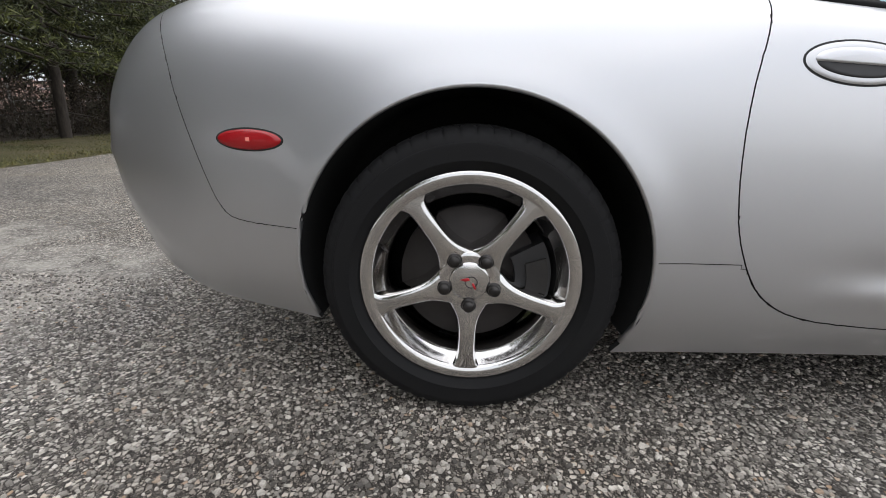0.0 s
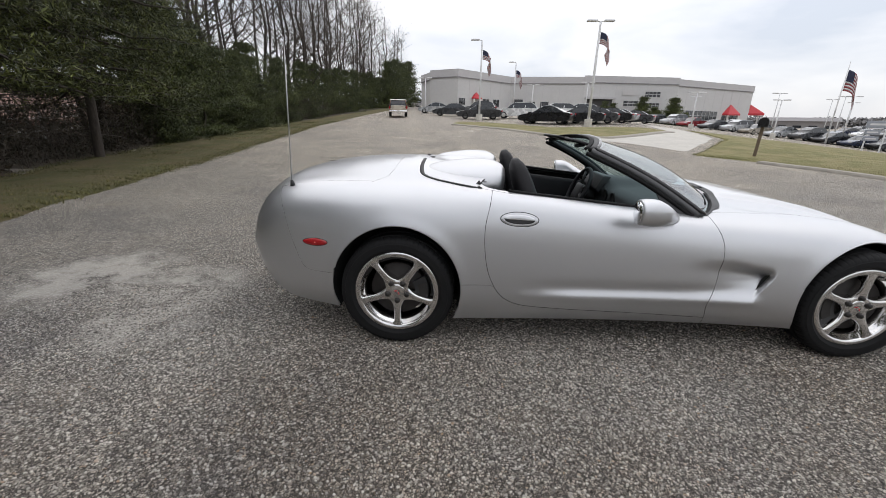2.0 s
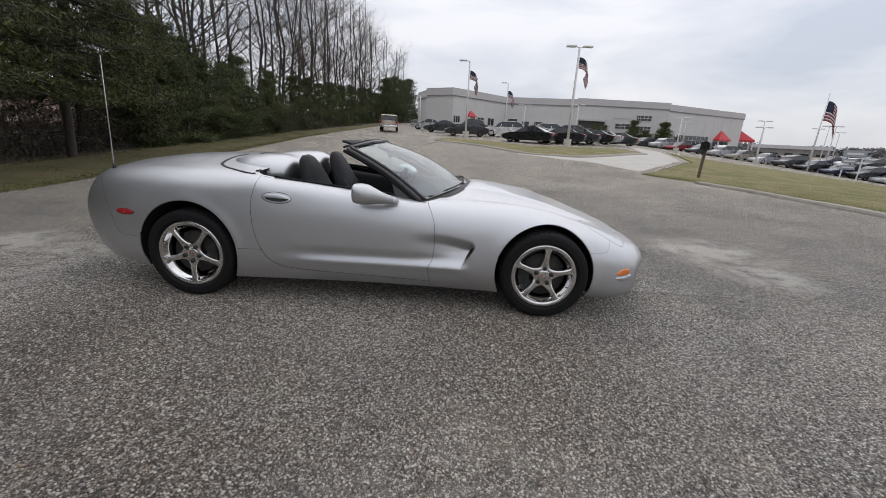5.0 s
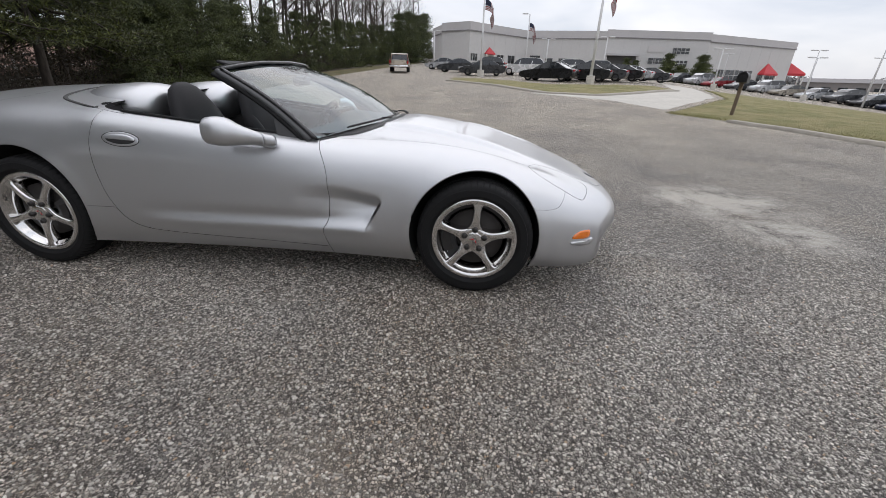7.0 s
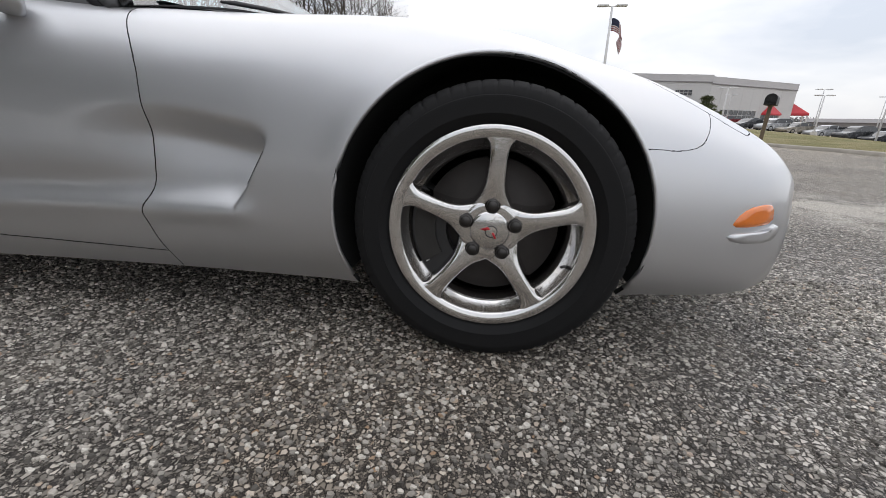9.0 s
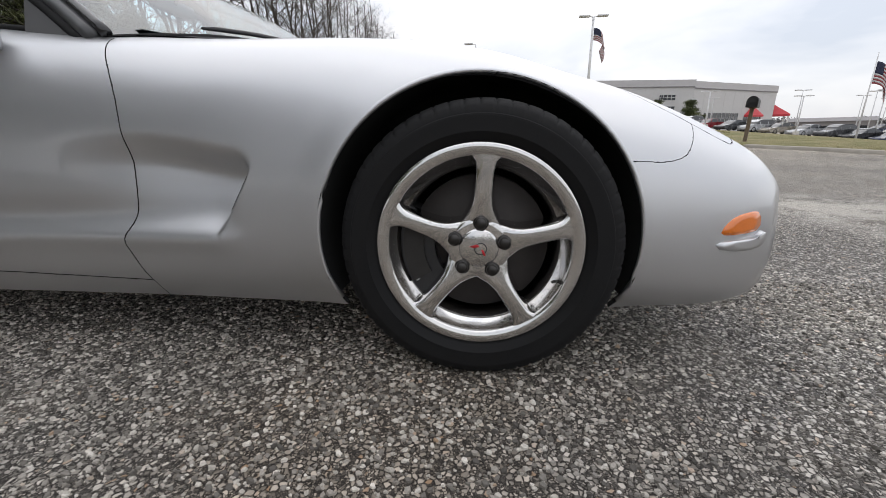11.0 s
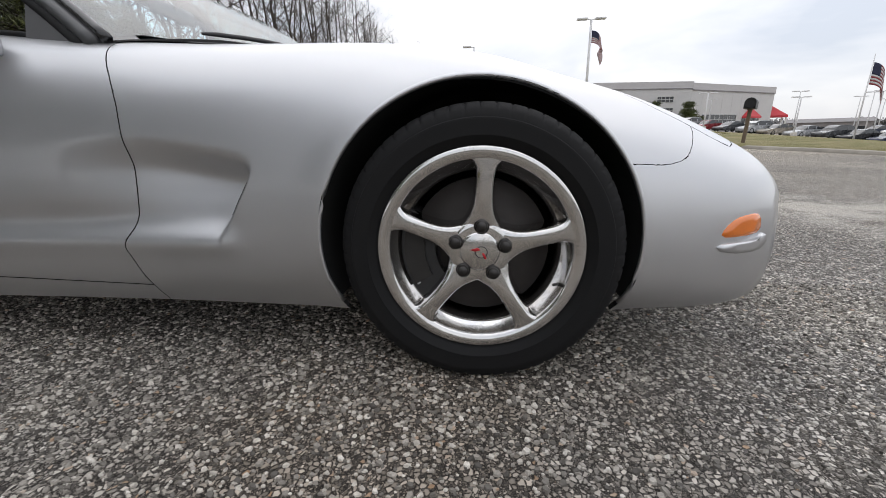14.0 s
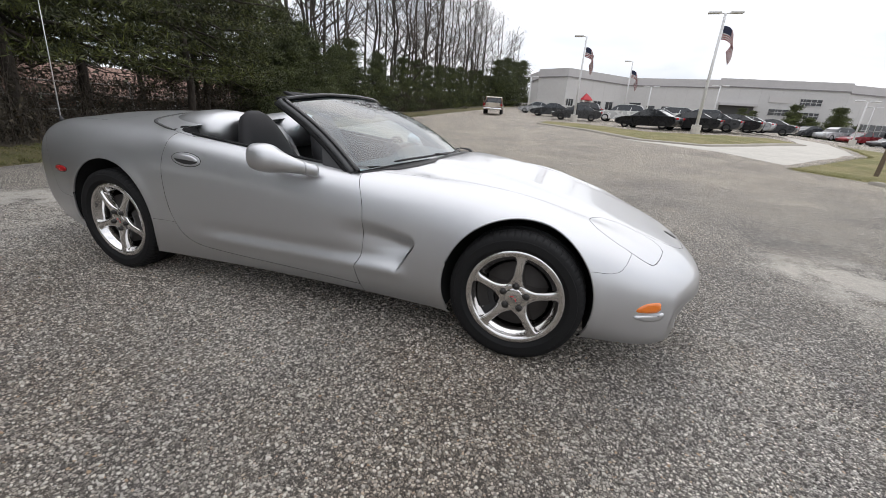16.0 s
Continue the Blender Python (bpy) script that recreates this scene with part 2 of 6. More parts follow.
SILVER = paint_silver()
ROAD = chip_seal("chip_seal_road")
GRASS = grass_ground("spring_grass", (0.21, 0.205, 0.070), (0.33, 0.28, 0.13), (0.29, 0.23, 0.13))
VERGE = grass_ground("dull_verge_grass", (0.105, 0.105, 0.030), (0.165, 0.130, 0.056), (0.12, 0.085, 0.050))
LEAF_LITTER = grass_ground("leaf_litter", (0.075, 0.060, 0.040), (0.10, 0.075, 0.048), (0.055, 0.055, 0.025))
CONCRETE = plain("pale_concrete", (0.47, 0.445, 0.40), 0.9, vary=0.18, scale=9.0, bump=0.2)
GLASS = clear_glass("windscreen_glass", (0.72, 0.94, 0.97), 0.82, 0.02, 0.62, 0.12)
RED_LENS = plain("red_lens", (0.36, 0.004, 0.008), 0.25, vary=0.1, Coat_Weight=0.35)
RED_GLINT = plain("red_glint", (0.9, 0.25, 0.2), 0.1)
AMBER = plain("amber_lens", (0.72, 0.17, 0.008), 0.14, vary=0.08, scale=160.0, Coat_Weight=1.0)
CHROME = plain("chrome", (0.85, 0.85, 0.86), 0.10, 1.0, vary=0.04)
RIM = polished_rim()
CAP = plain("silver_cap", (0.50, 0.49, 0.48), 0.35, 0.9, vary=0.08, scale=60.0)
LUG = plain("lug_nut_steel", (0.055, 0.052, 0.05), 0.32, 0.8, vary=0.2, scale=90.0)
RUBBER = rubber("tyre_rubber")
GLOSS_BLACK = plain("gloss_black_trim", (0.012, 0.012, 0.013), 0.18, vary=0.15, scale=40.0, Coat_Weight=0.3)
SEAL_GREY = plain("weathered_seal_rubber", (0.030, 0.029, 0.028), 0.7, vary=0.2, scale=30.0)
KERB = plain("stained_kerb_concrete", (0.30, 0.275, 0.235), 0.95, vary=0.28, scale=5.0, bump=0.3)
BLACK = plain("black_plastic", (0.017, 0.017, 0.018), 0.5, vary=0.2, scale=60.0)
WELL = plain("wheel_well_black", (0.008, 0.008, 0.008), 0.9, vary=0.2)
GAP = plain("shut_line_black", (0.012, 0.012, 0.012), 0.8)
LEATHER = plain("black_leather", (0.011, 0.0105, 0.012), 0.6, vary=0.18, scale=40.0, bump=0.25, Specular_IOR_Level=0.28)
CARPET = plain("black_carpet", (0.014, 0.014, 0.015), 0.95, vary=0.2, scale=200.0, bump=0.3)
DASH = plain("dashboard_vinyl", (0.030, 0.034, 0.036), 0.65, vary=0.08, scale=9.0)
DISC = plain("brake_iron", (0.026, 0.022, 0.020), 0.65, 0.2, vary=0.3, scale=25.0)
HUB_IRON = plain("dusty_iron", (0.03, 0.028, 0.026), 0.7, 0.3, vary=0.3, scale=25.0)
CALIPER = plain("caliper_black", (0.022, 0.022, 0.023), 0.45, vary=0.2)
WHITE_MARK = plain("white_mark", (0.75, 0.75, 0.74), 0.5)
RED_MARK = plain("red_mark", (0.55, 0.02, 0.03), 0.4)
PILLAR = plain("satin_pillar_grey", (0.050, 0.051, 0.053), 0.38, vary=0.1, scale=40.0)
MIRROR = plain("mirror_glass", (0.85, 0.86, 0.88), 0.02, 1.0, vary=0.01)


# ---- building helpers ----
def mesh_of(name, bm, material, smooth=True):
    me = bpy.data.meshes.new(name)
    bm.to_mesh(me)
    bm.free()
    me.materials.append(material)
    if smooth:
        me.polygons.foreach_set("use_smooth", [True] * len(me.polygons))
    return me


def thing(name, label, category, where=Matrix(), group="", kind=""):
    ob = new(name)
    ob.matrix_basis = where
    return tagged(ob, label, category, group, kind)


def part(name, bm, material, parent, label="", smooth=True):
    ob = new(name, mesh_of(name, bm, material, smooth))
    ob.parent = parent
    return tagged(ob, label) if label else ob


def shaded(bm, degrees=35):
    """Keeps edges sharper than that."""
    limit = radians(degrees)
    for e in bm.edges:
        if len(e.link_faces) == 2 and e.calc_face_angle(0) > limit:
            e.smooth = False
    return bm


def box(size, at=(0, 0, 0), bevel=0.0, turn=(0, 0, 0), segments=2, bm=None):
    own = bmesh.new()
    bmesh.ops.create_cube(own, size=1, matrix=Matrix.Diagonal((*size, 1)))
    if bevel:
        bmesh.ops.bevel(own, geom=list(own.edges), offset=bevel, segments=segments, affect="EDGES", profile=0.5)
    own.transform(pose(*at, *turn))
    return join(bm, own)


def join(bm, own):
    if bm is None:
        return own
    me = bpy.data.meshes.new("joined")
    own.to_mesh(me)
    own.free()
    bm.from_mesh(me)
    bpy.data.meshes.remove(me)
    return bm


def lathe(profile, axis="y", steps=96, bm=None, close=False):
    """Turns (radius, along) pairs about an axis."""
    own = bmesh.new()
    rings = []
    for k in range(steps):
        a = 2 * math.pi * k / steps
        c, s = math.cos(a), math.sin(a)
        ring = []
        for r, h in profile:
            ring.append(own.verts.new({"y": (r * c, h, r * s), "z": (r * c, r * s, h), "x": (h, r * c, r * s)}[axis]))
        rings.append(ring)
    n = len(profile)
    for k in range(steps):
        p, q = rings[k], rings[(k + 1) % steps]
        for j in range(n if close else n - 1):
            own.faces.new((p[j], p[(j + 1) % n], q[(j + 1) % n], q[j]))
    bmesh.ops.remove_doubles(own, verts=own.verts, dist=1e-6)
    bmesh.ops.recalc_face_normals(own, faces=own.faces)
    return join(bm, own)


def tube(points, radius, sides=8, bm=None, flat=1.0, caps=True):
    """A round bar along points; radius may be a list."""
    own = bmesh.new()
    pts = [Vector(p) for p in points]
    rings = []
    up = Vector((0, 0, 1))
    for k, p in enumerate(pts):
        d = (pts[min(k + 1, len(pts) - 1)] - pts[max(k - 1, 0)]).normalized()
        ref = up if abs(d.z) < 0.95 else Vector((1, 0, 0))
        a = d.cross(ref).normalized()
        b = a.cross(d).normalized()
        r = radius[k] if isinstance(radius, (list, tuple)) else radius
        rings.append([own.verts.new(p + a * r * math.cos(2 * math.pi * j / sides) + b * r * flat * math.sin(2 * math.pi * j / sides)) for j in range(sides)])
    for p, q in zip(rings, rings[1:]):
        for j in range(sides):
            own.faces.new((p[j], p[(j + 1) % sides], q[(j + 1) % sides], q[j]))
    if caps:
        own.faces.new(rings[0][::-1])
        own.faces.new(rings[-1])
    bmesh.ops.recalc_face_normals(own, faces=own.faces)
    return join(bm, own)


def sheet(rows, bm=None):
    """A grid surface from rows of points."""
    own = bmesh.new()
    v = [[own.verts.new(p) for p in row] for row in rows]
    for a, b in zip(v, v[1:]):
        for j in range(len(a) - 1):
            own.faces.new((a[j], a[j + 1], b[j + 1], b[j]))
    return join(bm, own)


def prism(outline, depth, axis="y", bm=None, bevel=0.0):
    """Extrudes an outline of (a, b) pairs; axis y: (x, z), axis z: (x, y), axis x: (y, z)."""
    own = bmesh.new()
    put = {"y": lambda a, b, d: (a, d, b), "z": lambda a, b, d: (a, b, d), "x": lambda a, b, d: (d, a, b)}[axis]
    lo = [own.verts.new(put(a, b, 0)) for a, b in outline]
    hi = [own.verts.new(put(a, b, depth)) for a, b in outline]
    n = len(lo)
    own.faces.new(lo[::-1])
    own.faces.new(hi)
    for k in range(n):
        own.faces.new((lo[k], lo[(k + 1) % n], hi[(k + 1) % n], hi[k]))
    bmesh.ops.recalc_face_normals(own, faces=own.faces)
    if bevel:
        bmesh.ops.bevel(own, geom=list(own.edges), offset=bevel, segments=2, affect="EDGES", profile=0.5)
    return join(bm, own)


def moved(bm, m):
    bm.transform(m)
    return bm


def ease(v):
    v = np.clip(v, 0, 1)
    return v * v * (3 - 2 * v)


def curve_through(*pairs):
    """A smooth function through (x, value) pairs that does not overshoot."""
    xs, ys = np.array([p[0] for p in pairs], float), np.array([p[1] for p in pairs], float)
    h, d = np.diff(xs), np.diff(ys) / np.diff(xs)
    m = np.zeros(len(xs))
    m[1:-1] = np.where(d[:-1] * d[1:] > 0, 2 * d[:-1] * d[1:] / np.where(d[:-1] + d[1:] == 0, 1, d[:-1] + d[1:]), 0)
    m[0], m[-1] = d[0], d[-1]
    grid = np.linspace(xs[0], xs[-1], 1600)
    k = np.clip(np.searchsorted(xs, grid) - 1, 0, len(xs) - 2)
    t = (grid - xs[k]) / h[k]
    v = ys[k] * (1 + 2 * t) * (1 - t) ** 2 + m[k] * h[k] * t * (1 - t) ** 2 + ys[k + 1] * t * t * (3 - 2 * t) - m[k + 1] * h[k] * t * t * (1 - t)
    sigma = 0.028 / (grid[1] - grid[0])
    w = np.exp(-0.5 * (np.arange(-60, 61) / sigma) ** 2)
    soft = np.convolve(np.pad(v, 60, mode="reflect", reflect_type="odd"), w / w.sum(), "valid")
    end = ease(np.minimum(grid - xs[0], xs[-1] - grid) / 0.12)
    v = v * (1 - end) + soft * end
    return lambda x: np.interp(x, grid, v)


def grounds(x, y):
    """The height of the ground: flat round the car, rising gently beyond."""
    x, y = np.asarray(x, float), np.asarray(y, float)
    t = np.maximum(0, y - 7)
    fall = np.maximum(0, x - 13)
    return (0.045 * t * t / (t + 6) * (1 - 0.62 * ease((x - 6) / 50)) - np.minimum(0.085 * fall * fall / (fall + 5), 3.2) * (1 - 0.5 * ease((y - 35) / 30))) * (1 - ease((y - 110) / 200))


def ground_at(x, y, up=0.0):
    return (x, y, float(grounds(x, y)) + up)


# ---- the convertible: x runs forward from the rear axle, the near side faces -y ----
WHEELBASE, REAR_ARCH, FRONT_ARCH = 2.654, (0.0, 0.365, 0.382), (2.650, 0.343, 0.362)
top_mid = curve_through((-0.95, 0.66), (-0.93, 0.79), (-0.88, 0.895), (-0.78, 0.958), (-0.6, 1.0), (-0.3, 1.035), (0.0, 1.045), (0.3, 1.04), (0.6, 1.02), (1.2, 0.95), (1.9, 0.885), (2.3, 0.838), (2.7, 0.757), (3.0, 0.680), (3.26, 0.602), (3.45, 0.535), (3.55, 0.480), (3.59, 0.425), (3.60, 0.37))
crown_z = curve_through((-0.95, 0.64), (-0.92, 0.77), (-0.86, 0.855), (-0.76, 0.915), (-0.62, 0.947), (-0.3, 0.972), (0.0, 0.978), (0.3, 0.962), (0.58, 0.925), (0.9, 0.894), (1.3, 0.852), (1.75, 0.815), (2.0, 0.812), (2.3, 0.808), (2.54, 0.793), (2.72, 0.766), (2.92, 0.716), (3.1, 0.672), (3.25, 0.625), (3.4, 0.568), (3.5, 0.520), (3.57, 0.460), (3.595, 0.410), (3.60, 0.365))
crown_y = curve_through((-0.95, 0.64), (-0.8, 0.69), (-0.6, 0.71), (0.0, 0.695), (0.3, 0.735), (0.58, 0.815), (1.2, 0.80), (1.75, 0.765), (2.0, 0.72), (2.4, 0.695), (2.8, 0.69), (3.2, 0.70), (3.45, 0.69), (3.60, 0.66))
side_w = curve_through((-0.95, 0.76), (-0.9, 0.81), (-0.8, 0.850), (-0.62, 0.884), (-0.45, 0.904), (-0.2, 0.926), (0.0, 0.934), (0.3, 0.934), (0.6, 0.925), (1.0, 0.912), (1.5, 0.900), (1.9, 0.896), (2.3, 0.905), (2.65, 0.913), (3.0, 0.905), (3.2, 0.888), (3.4, 0.862), (3.52, 0.825), (3.60, 0.76))
bottom_z = curve_through((-0.95, 0.57), (-0.91, 0.44), (-0.83, 0.325), (-0.68, 0.252), (-0.45, 0.225), (0.0, 0.20), (0.4, 0.175), (1.2, 0.175), (2.2, 0.170), (2.8, 0.172), (3.1, 0.168), (3.35, 0.168), (3.48, 0.170), (3.56, 0.178), (3.59, 0.205), (3.60, 0.26))
tuck = curve_through((-0.95, 0.03), (-0.6, 0.05), (0.0, 0.03), (0.5, 0.045), (1.2, 0.06), (2.1, 0.055), (2.7, 0.03), (3.2, 0.06), (3.60, 0.04))
LEVELS = ((0.955, 0.42), (0.855, 0.745), (0.58, 0.965), (0.30, 1.0))


def section(x, count):
    """Half a cross-section of the body, from the middle of the top to the sill."""
    zc, zk, yk, w, zb, tk = (float(f(x)) for f in (top_mid, crown_z, crown_y, side_w, bottom_z, tuck))
    pts = [(0, zc), (0.30 * yk, zc - 0.06 * (zc - zk)), (0.62 * yk, zc - 0.34 * (zc - zk)), (0.86 * yk, zc - 0.74 * (zc - zk)), (yk, zk)]
    pts += [(yk + (w - yk) * f, zb + (zk - zb) * lv) for lv, f in LEVELS]
    pts += [(w - 0.28 * tk, zb + 0.12 * (zk - zb)), (w - tk, zb)]
    p = np.array(pts)
    s = np.r_[0, np.cumsum(np.hypot(*np.diff(p, axis=0).T) ** 0.85)]
    n = len(s)
    a, r = np.zeros((n, n)), np.zeros((n, 2))
    h = np.diff(s)
    a[0, 0] = a[-1, -1] = 1
    for k in range(1, n - 1):
        a[k, k - 1], a[k, k], a[k, k + 1] = h[k - 1], 2 * (h[k - 1] + h[k]), h[k]
        r[k] = 6 * ((p[k + 1] - p[k]) / h[k] - (p[k] - p[k - 1]) / h[k - 1])
    m = np.linalg.solve(a, r)
    u = np.linspace(0, s[-1], count)
    k = np.clip(np.searchsorted(s, u) - 1, 0, n - 2)
    A, Bq = ((s[k + 1] - u) / h[k])[:, None], ((u - s[k]) / h[k])[:, None]
    return A * p[k] + Bq * p[k + 1] + ((A**3 - A) * m[k] + (Bq**3 - Bq) * m[k + 1]) * (h[k] ** 2)[:, None] / 6


def scoop(x, z, u):
    """How far the side is drawn in: the cove behind the front wheel, and the ledge along the door."""
    top = 0.600 - 0.045 * ease((x - 1.85) / 0.32)
    deep = ease((x - 1.58) / 0.55) ** 1.2
    corner = ease((z - 0.475) / 0.085)
    end = ease((2.118 - 0.040 * corner * corner - u) / (0.012 + 0.022 * corner))
    cove = 0.054 * deep * ease((top - z) / 0.085) * ease((z - 0.335) / 0.135) * end * (0.70 + 0.30 * ease((z - 0.38) / 0.15))
    run = ease((x - 0.62) / 0.45) * ease((2.12 - x) / 0.10)
    ledge = run * (0.008 * np.exp(-(((z - 0.405) / 0.035) ** 2)) - 0.010 * np.exp(-(((z - 0.345) / 0.030) ** 2)))
    flare = 0.0
    for cx, cz, r in (REAR_ARCH, FRONT_ARCH):
        d = np.hypot(x - cx, z - cz) - r
        flare = flare + 0.006 * np.exp(-((d / 0.045) ** 2))
    return cove + ledge - flare


def body_grid(stations, count, inset=0.0):
    g = np.zeros((len(stations), count, 3))
    for k, x in enumerate(stations):
        s = section(x, count)
        y, z = s[:, 0].copy(), s[:, 1].copy()
        bow = -0.37 * ease((x - 2.2) / 1.4) ** 1.4 + 0.09 * ease((-0.3 - x) / 0.65)
        xx = x + bow * (np.abs(y) / 0.9) ** 3
        xx = xx - 0.028 * ease((xx - 3.0) / 0.5) * ease((0.86 - y) / 0.15)
        side = ease((y - 0.72) / 0.10)
        shear = 0.62 * (np.clip(z, 0.36, 0.58) - 0.468) * math.exp(-(((x - 2.11) / 0.15) ** 2))
        y = y - side * scoop(xx + shear * side, z, x)
        xx = xx + shear * side
        deck = ease((xx - 0.12) / 0.34) * ease((0.85 - xx) / 0.2)
        z = z + deck * (0.012 * np.exp(-(((y - 0.37) / 0.18) ** 4)) - 0.030 * np.exp(-((y / 0.13) ** 2)))
        hood = ease((xx - 1.9) / 0.3) * ease((3.25 - xx) / 0.7)
        z = z + hood * (0.031 * ease((0.40 - y + 0.05 * (xx - 2.4)) / 0.06) - 0.020 * np.exp(-(((y - 0.53 + 0.04 * (xx - 2.4)) / 0.09) ** 2)))
        g[k, :, 0], g[k, :, 1], g[k, :, 2] = xx, -y, z
    if inset:
        du, dv = np.gradient(g, axis=0), np.gradient(g, axis=1)
        n = np.cross(du, dv)
        n /= np.linalg.norm(n, axis=2, keepdims=True) + 1e-9
        if n[len(n) // 2, -count // 3, 1] > 0:
            n = -n
        g -= n * inset
    return g


def grid_bm(g):
    bm = bmesh.new()
    v = [[bm.verts.new(p) for p in row] for row in g]
    for a, b in zip(v, v[1:]):
        for j in range(len(a) - 1):
            bm.faces.new((a[j], b[j], b[j + 1], a[j + 1]))
    bm.faces.new(v[0])
    bm.faces.new(v[-1][::-1])
    return bm


def inside(poly, a, b):
    hit, n = False, len(poly)
    for k in range(n):
        (x1, y1), (x2, y2) = poly[k], poly[(k + 1) % n]
        if (y1 > b) != (y2 > b) and a < (x2 - x1) * (b - y1) / (y2 - y1) + x1:
            hit = not hit
    return hit


def rounded(poly, times=2, closed=True):
    for _ in range(times):
        out = [] if closed else [poly[0]]
        pairs = list(zip(poly, poly[1:] + (poly[:1] if closed else [])))
        for (a, b), (c, d) in pairs:
            out += [(0.75 * a + 0.25 * c, 0.75 * b + 0.25 * d), (0.25 * a + 0.75 * c, 0.25 * b + 0.75 * d)]
        poly = out if closed else out + [poly[-1]]
    return poly


def cut(bm, line, across, where, closed=False):
    """Cuts the faces that pass a test along a line seen along y ('y': x, z) or along z ('z': x, y)."""
    i, j = (0, 2) if across == "y" else (0, 1)
    segs = list(zip(line, line[1:] + (line[:1] if closed else [])))
    for p, q in segs:
        lo, hi = (min(p[0], q[0]) - 1e-4, min(p[1], q[1]) - 1e-4), (max(p[0], q[0]) + 1e-4, max(p[1], q[1]) + 1e-4)
        faces = []
        for f in bm.faces:
            c = f.verts[0].co
            if not (lo[0] - 0.06 < c[i] < hi[0] + 0.06 and lo[1] - 0.06 < c[j] < hi[1] + 0.06):
                continue
            a, b = [v.co[i] for v in f.verts], [v.co[j] for v in f.verts]
            if max(a) > lo[0] and min(a) < hi[0] and max(b) > lo[1] and min(b) < hi[1] and where(f.calc_center_median()):
                faces.append(f)
        if not faces:
            continue
        n = Vector((0, 0, 0))
        n[i], n[j] = q[1] - p[1], p[0] - q[0]
        co = Vector((0, 0, 0))
        co[i], co[j] = p
        geom = set(faces)
        for f in faces:
            geom.update(f.edges)
            geom.update(f.verts)
        bmesh.ops.bisect_plane(bm, geom=list(geom), dist=1e-6, plane_co=co, plane_no=n)


def circle(c, r, n=64):
    return [(c[0] + r * math.cos(2 * math.pi * k / n), c[1] + r * math.sin(2 * math.pi * k / n)) for k in range(n)]


DOOR_REAR = rounded([(0.55, 0.99), (0.525, 0.86), (0.502, 0.76), (0.503, 0.64), (0.525, 0.50), (0.565, 0.405), (0.615, 0.335), (0.70, 0.290), (0.82, 0.272), (1.05, 0.258)], 2, False)
DOOR_SILL = [(1.05, 0.258), (1.45, 0.243), (1.818, 0.226)]
DOOR_FRONT = rounded([(1.818, 0.226), (1.80, 0.30), (1.797, 0.345), (1.828, 0.39), (1.838, 0.45), (1.842, 0.58), (1.834, 0.69), (1.79, 0.785), (1.725, 0.90)], 2, False)
DOOR = DOOR_REAR + DOOR_SILL[1:] + DOOR_FRONT[1:]
SILL = [(0.20, 0.412), (0.55, 0.412)] + [p for p in DOOR_REAR if p[1] < 0.411] + DOOR_SILL[1:] + [(1.838, 0.10), (0.20, 0.10)]
TAIL_SEAM = rounded([(-0.20, 0.447), (-0.38, 0.452), (-0.50, 0.458), (-0.552, 0.474), (-0.592, 0.575), (-0.637, 0.72), (-0.655, 0.80), (-0.70, 0.90), (-0.735, 1.0), (-0.74, 1.12)], 2, False)
TAIL = TAIL_SEAM + [(-1.2, 1.12), (-1.2, 0.0), (-0.20, 0.0)]
NOSE_SEAM = rounded([(2.80, 0.522), (2.96, 0.518), (3.085, 0.510), (3.125, 0.555), (3.155, 0.640), (3.20, 0.80)], 2, False)
NOSE = NOSE_SEAM + [(3.9, 0.80), (3.9, 0.0), (2.80, 0.0)]
COCKPIT = rounded([(0.46, 0.1), (0.47, -0.12), (0.565, -0.24), (0.575, -0.50), (0.47, -0.66), (0.50, -0.755), (0.62, -0.785), (1.20, -0.768), (1.70, -0.735), (1.86, -0.62), (1.97, -0.35), (2.02, 0.1)], 2)
DECK_LINE = rounded([(-0.06, 0.1), (-0.06, -0.50), (-0.08, -0.66), (-0.15, -0.745)], 2, False)
TONNEAU = rounded([(0.10, 0.1), (0.10, -0.52), (0.16, -0.66), (0.34, -0.74), (0.56, -0.80), (0.75, -0.80), (0.75, 0.1)], 2)
HOOD_LINE = rounded([(1.80, -0.715), (2.10, -0.66), (2.60, -0.628), (2.95, -0.60), (3.02, -0.42), (3.30, -0.40), (3.46, -0.30), (3.50, 0.05)], 1, False)
HOOD = HOOD_LINE + [(1.80, 0.05)]
LAMP = rounded([(2.935, -0.66), (3.00, -0.735), (3.20, -0.745), (3.262, -0.72), (3.33, -0.43), (3.02, -0.43), (2.95, -0.52)], 2)

u = np.linspace(0, 1, 330)
stations = -0.95 + 4.55 * (0.72 * u + 0.28 * (0.5 - 0.5 * np.cos(np.pi * u)))
stations = np.sort(np.r_[stations[(stations < 2.035) | (stations > 2.130)], np.arange(2.036, 2.1295, 0.003)])
half = grid_bm(body_grid(stations, 150))
is_side, is_top = (lambda c: c.y < -0.60), (lambda c: c.z > 0.5)
cut(half, circle(REAR_ARCH, REAR_ARCH[2], 72), "y", lambda c: c.y < -0.5, True)
cut(half, circle(FRONT_ARCH, FRONT_ARCH[2], 72), "y", lambda c: c.y < -0.5, True)
for line in (DOOR, SILL[:2], TAIL_SEAM, NOSE_SEAM, [(1.818, 0.226), (1.838, 0.10)]):
    cut(half, line, "y", is_side)
for line in (COCKPIT, DECK_LINE, TONNEAU, HOOD_LINE, LAMP + LAMP[:1]):
    cut(half, line, "z", is_top)
bmesh.ops.remove_doubles(half, verts=half.verts, dist=0.0014)
bmesh.ops.dissolve_degenerate(half, edges=half.edges, dist=0.0004)
half.faces.ensure_lookup_table()
half.normal_update()
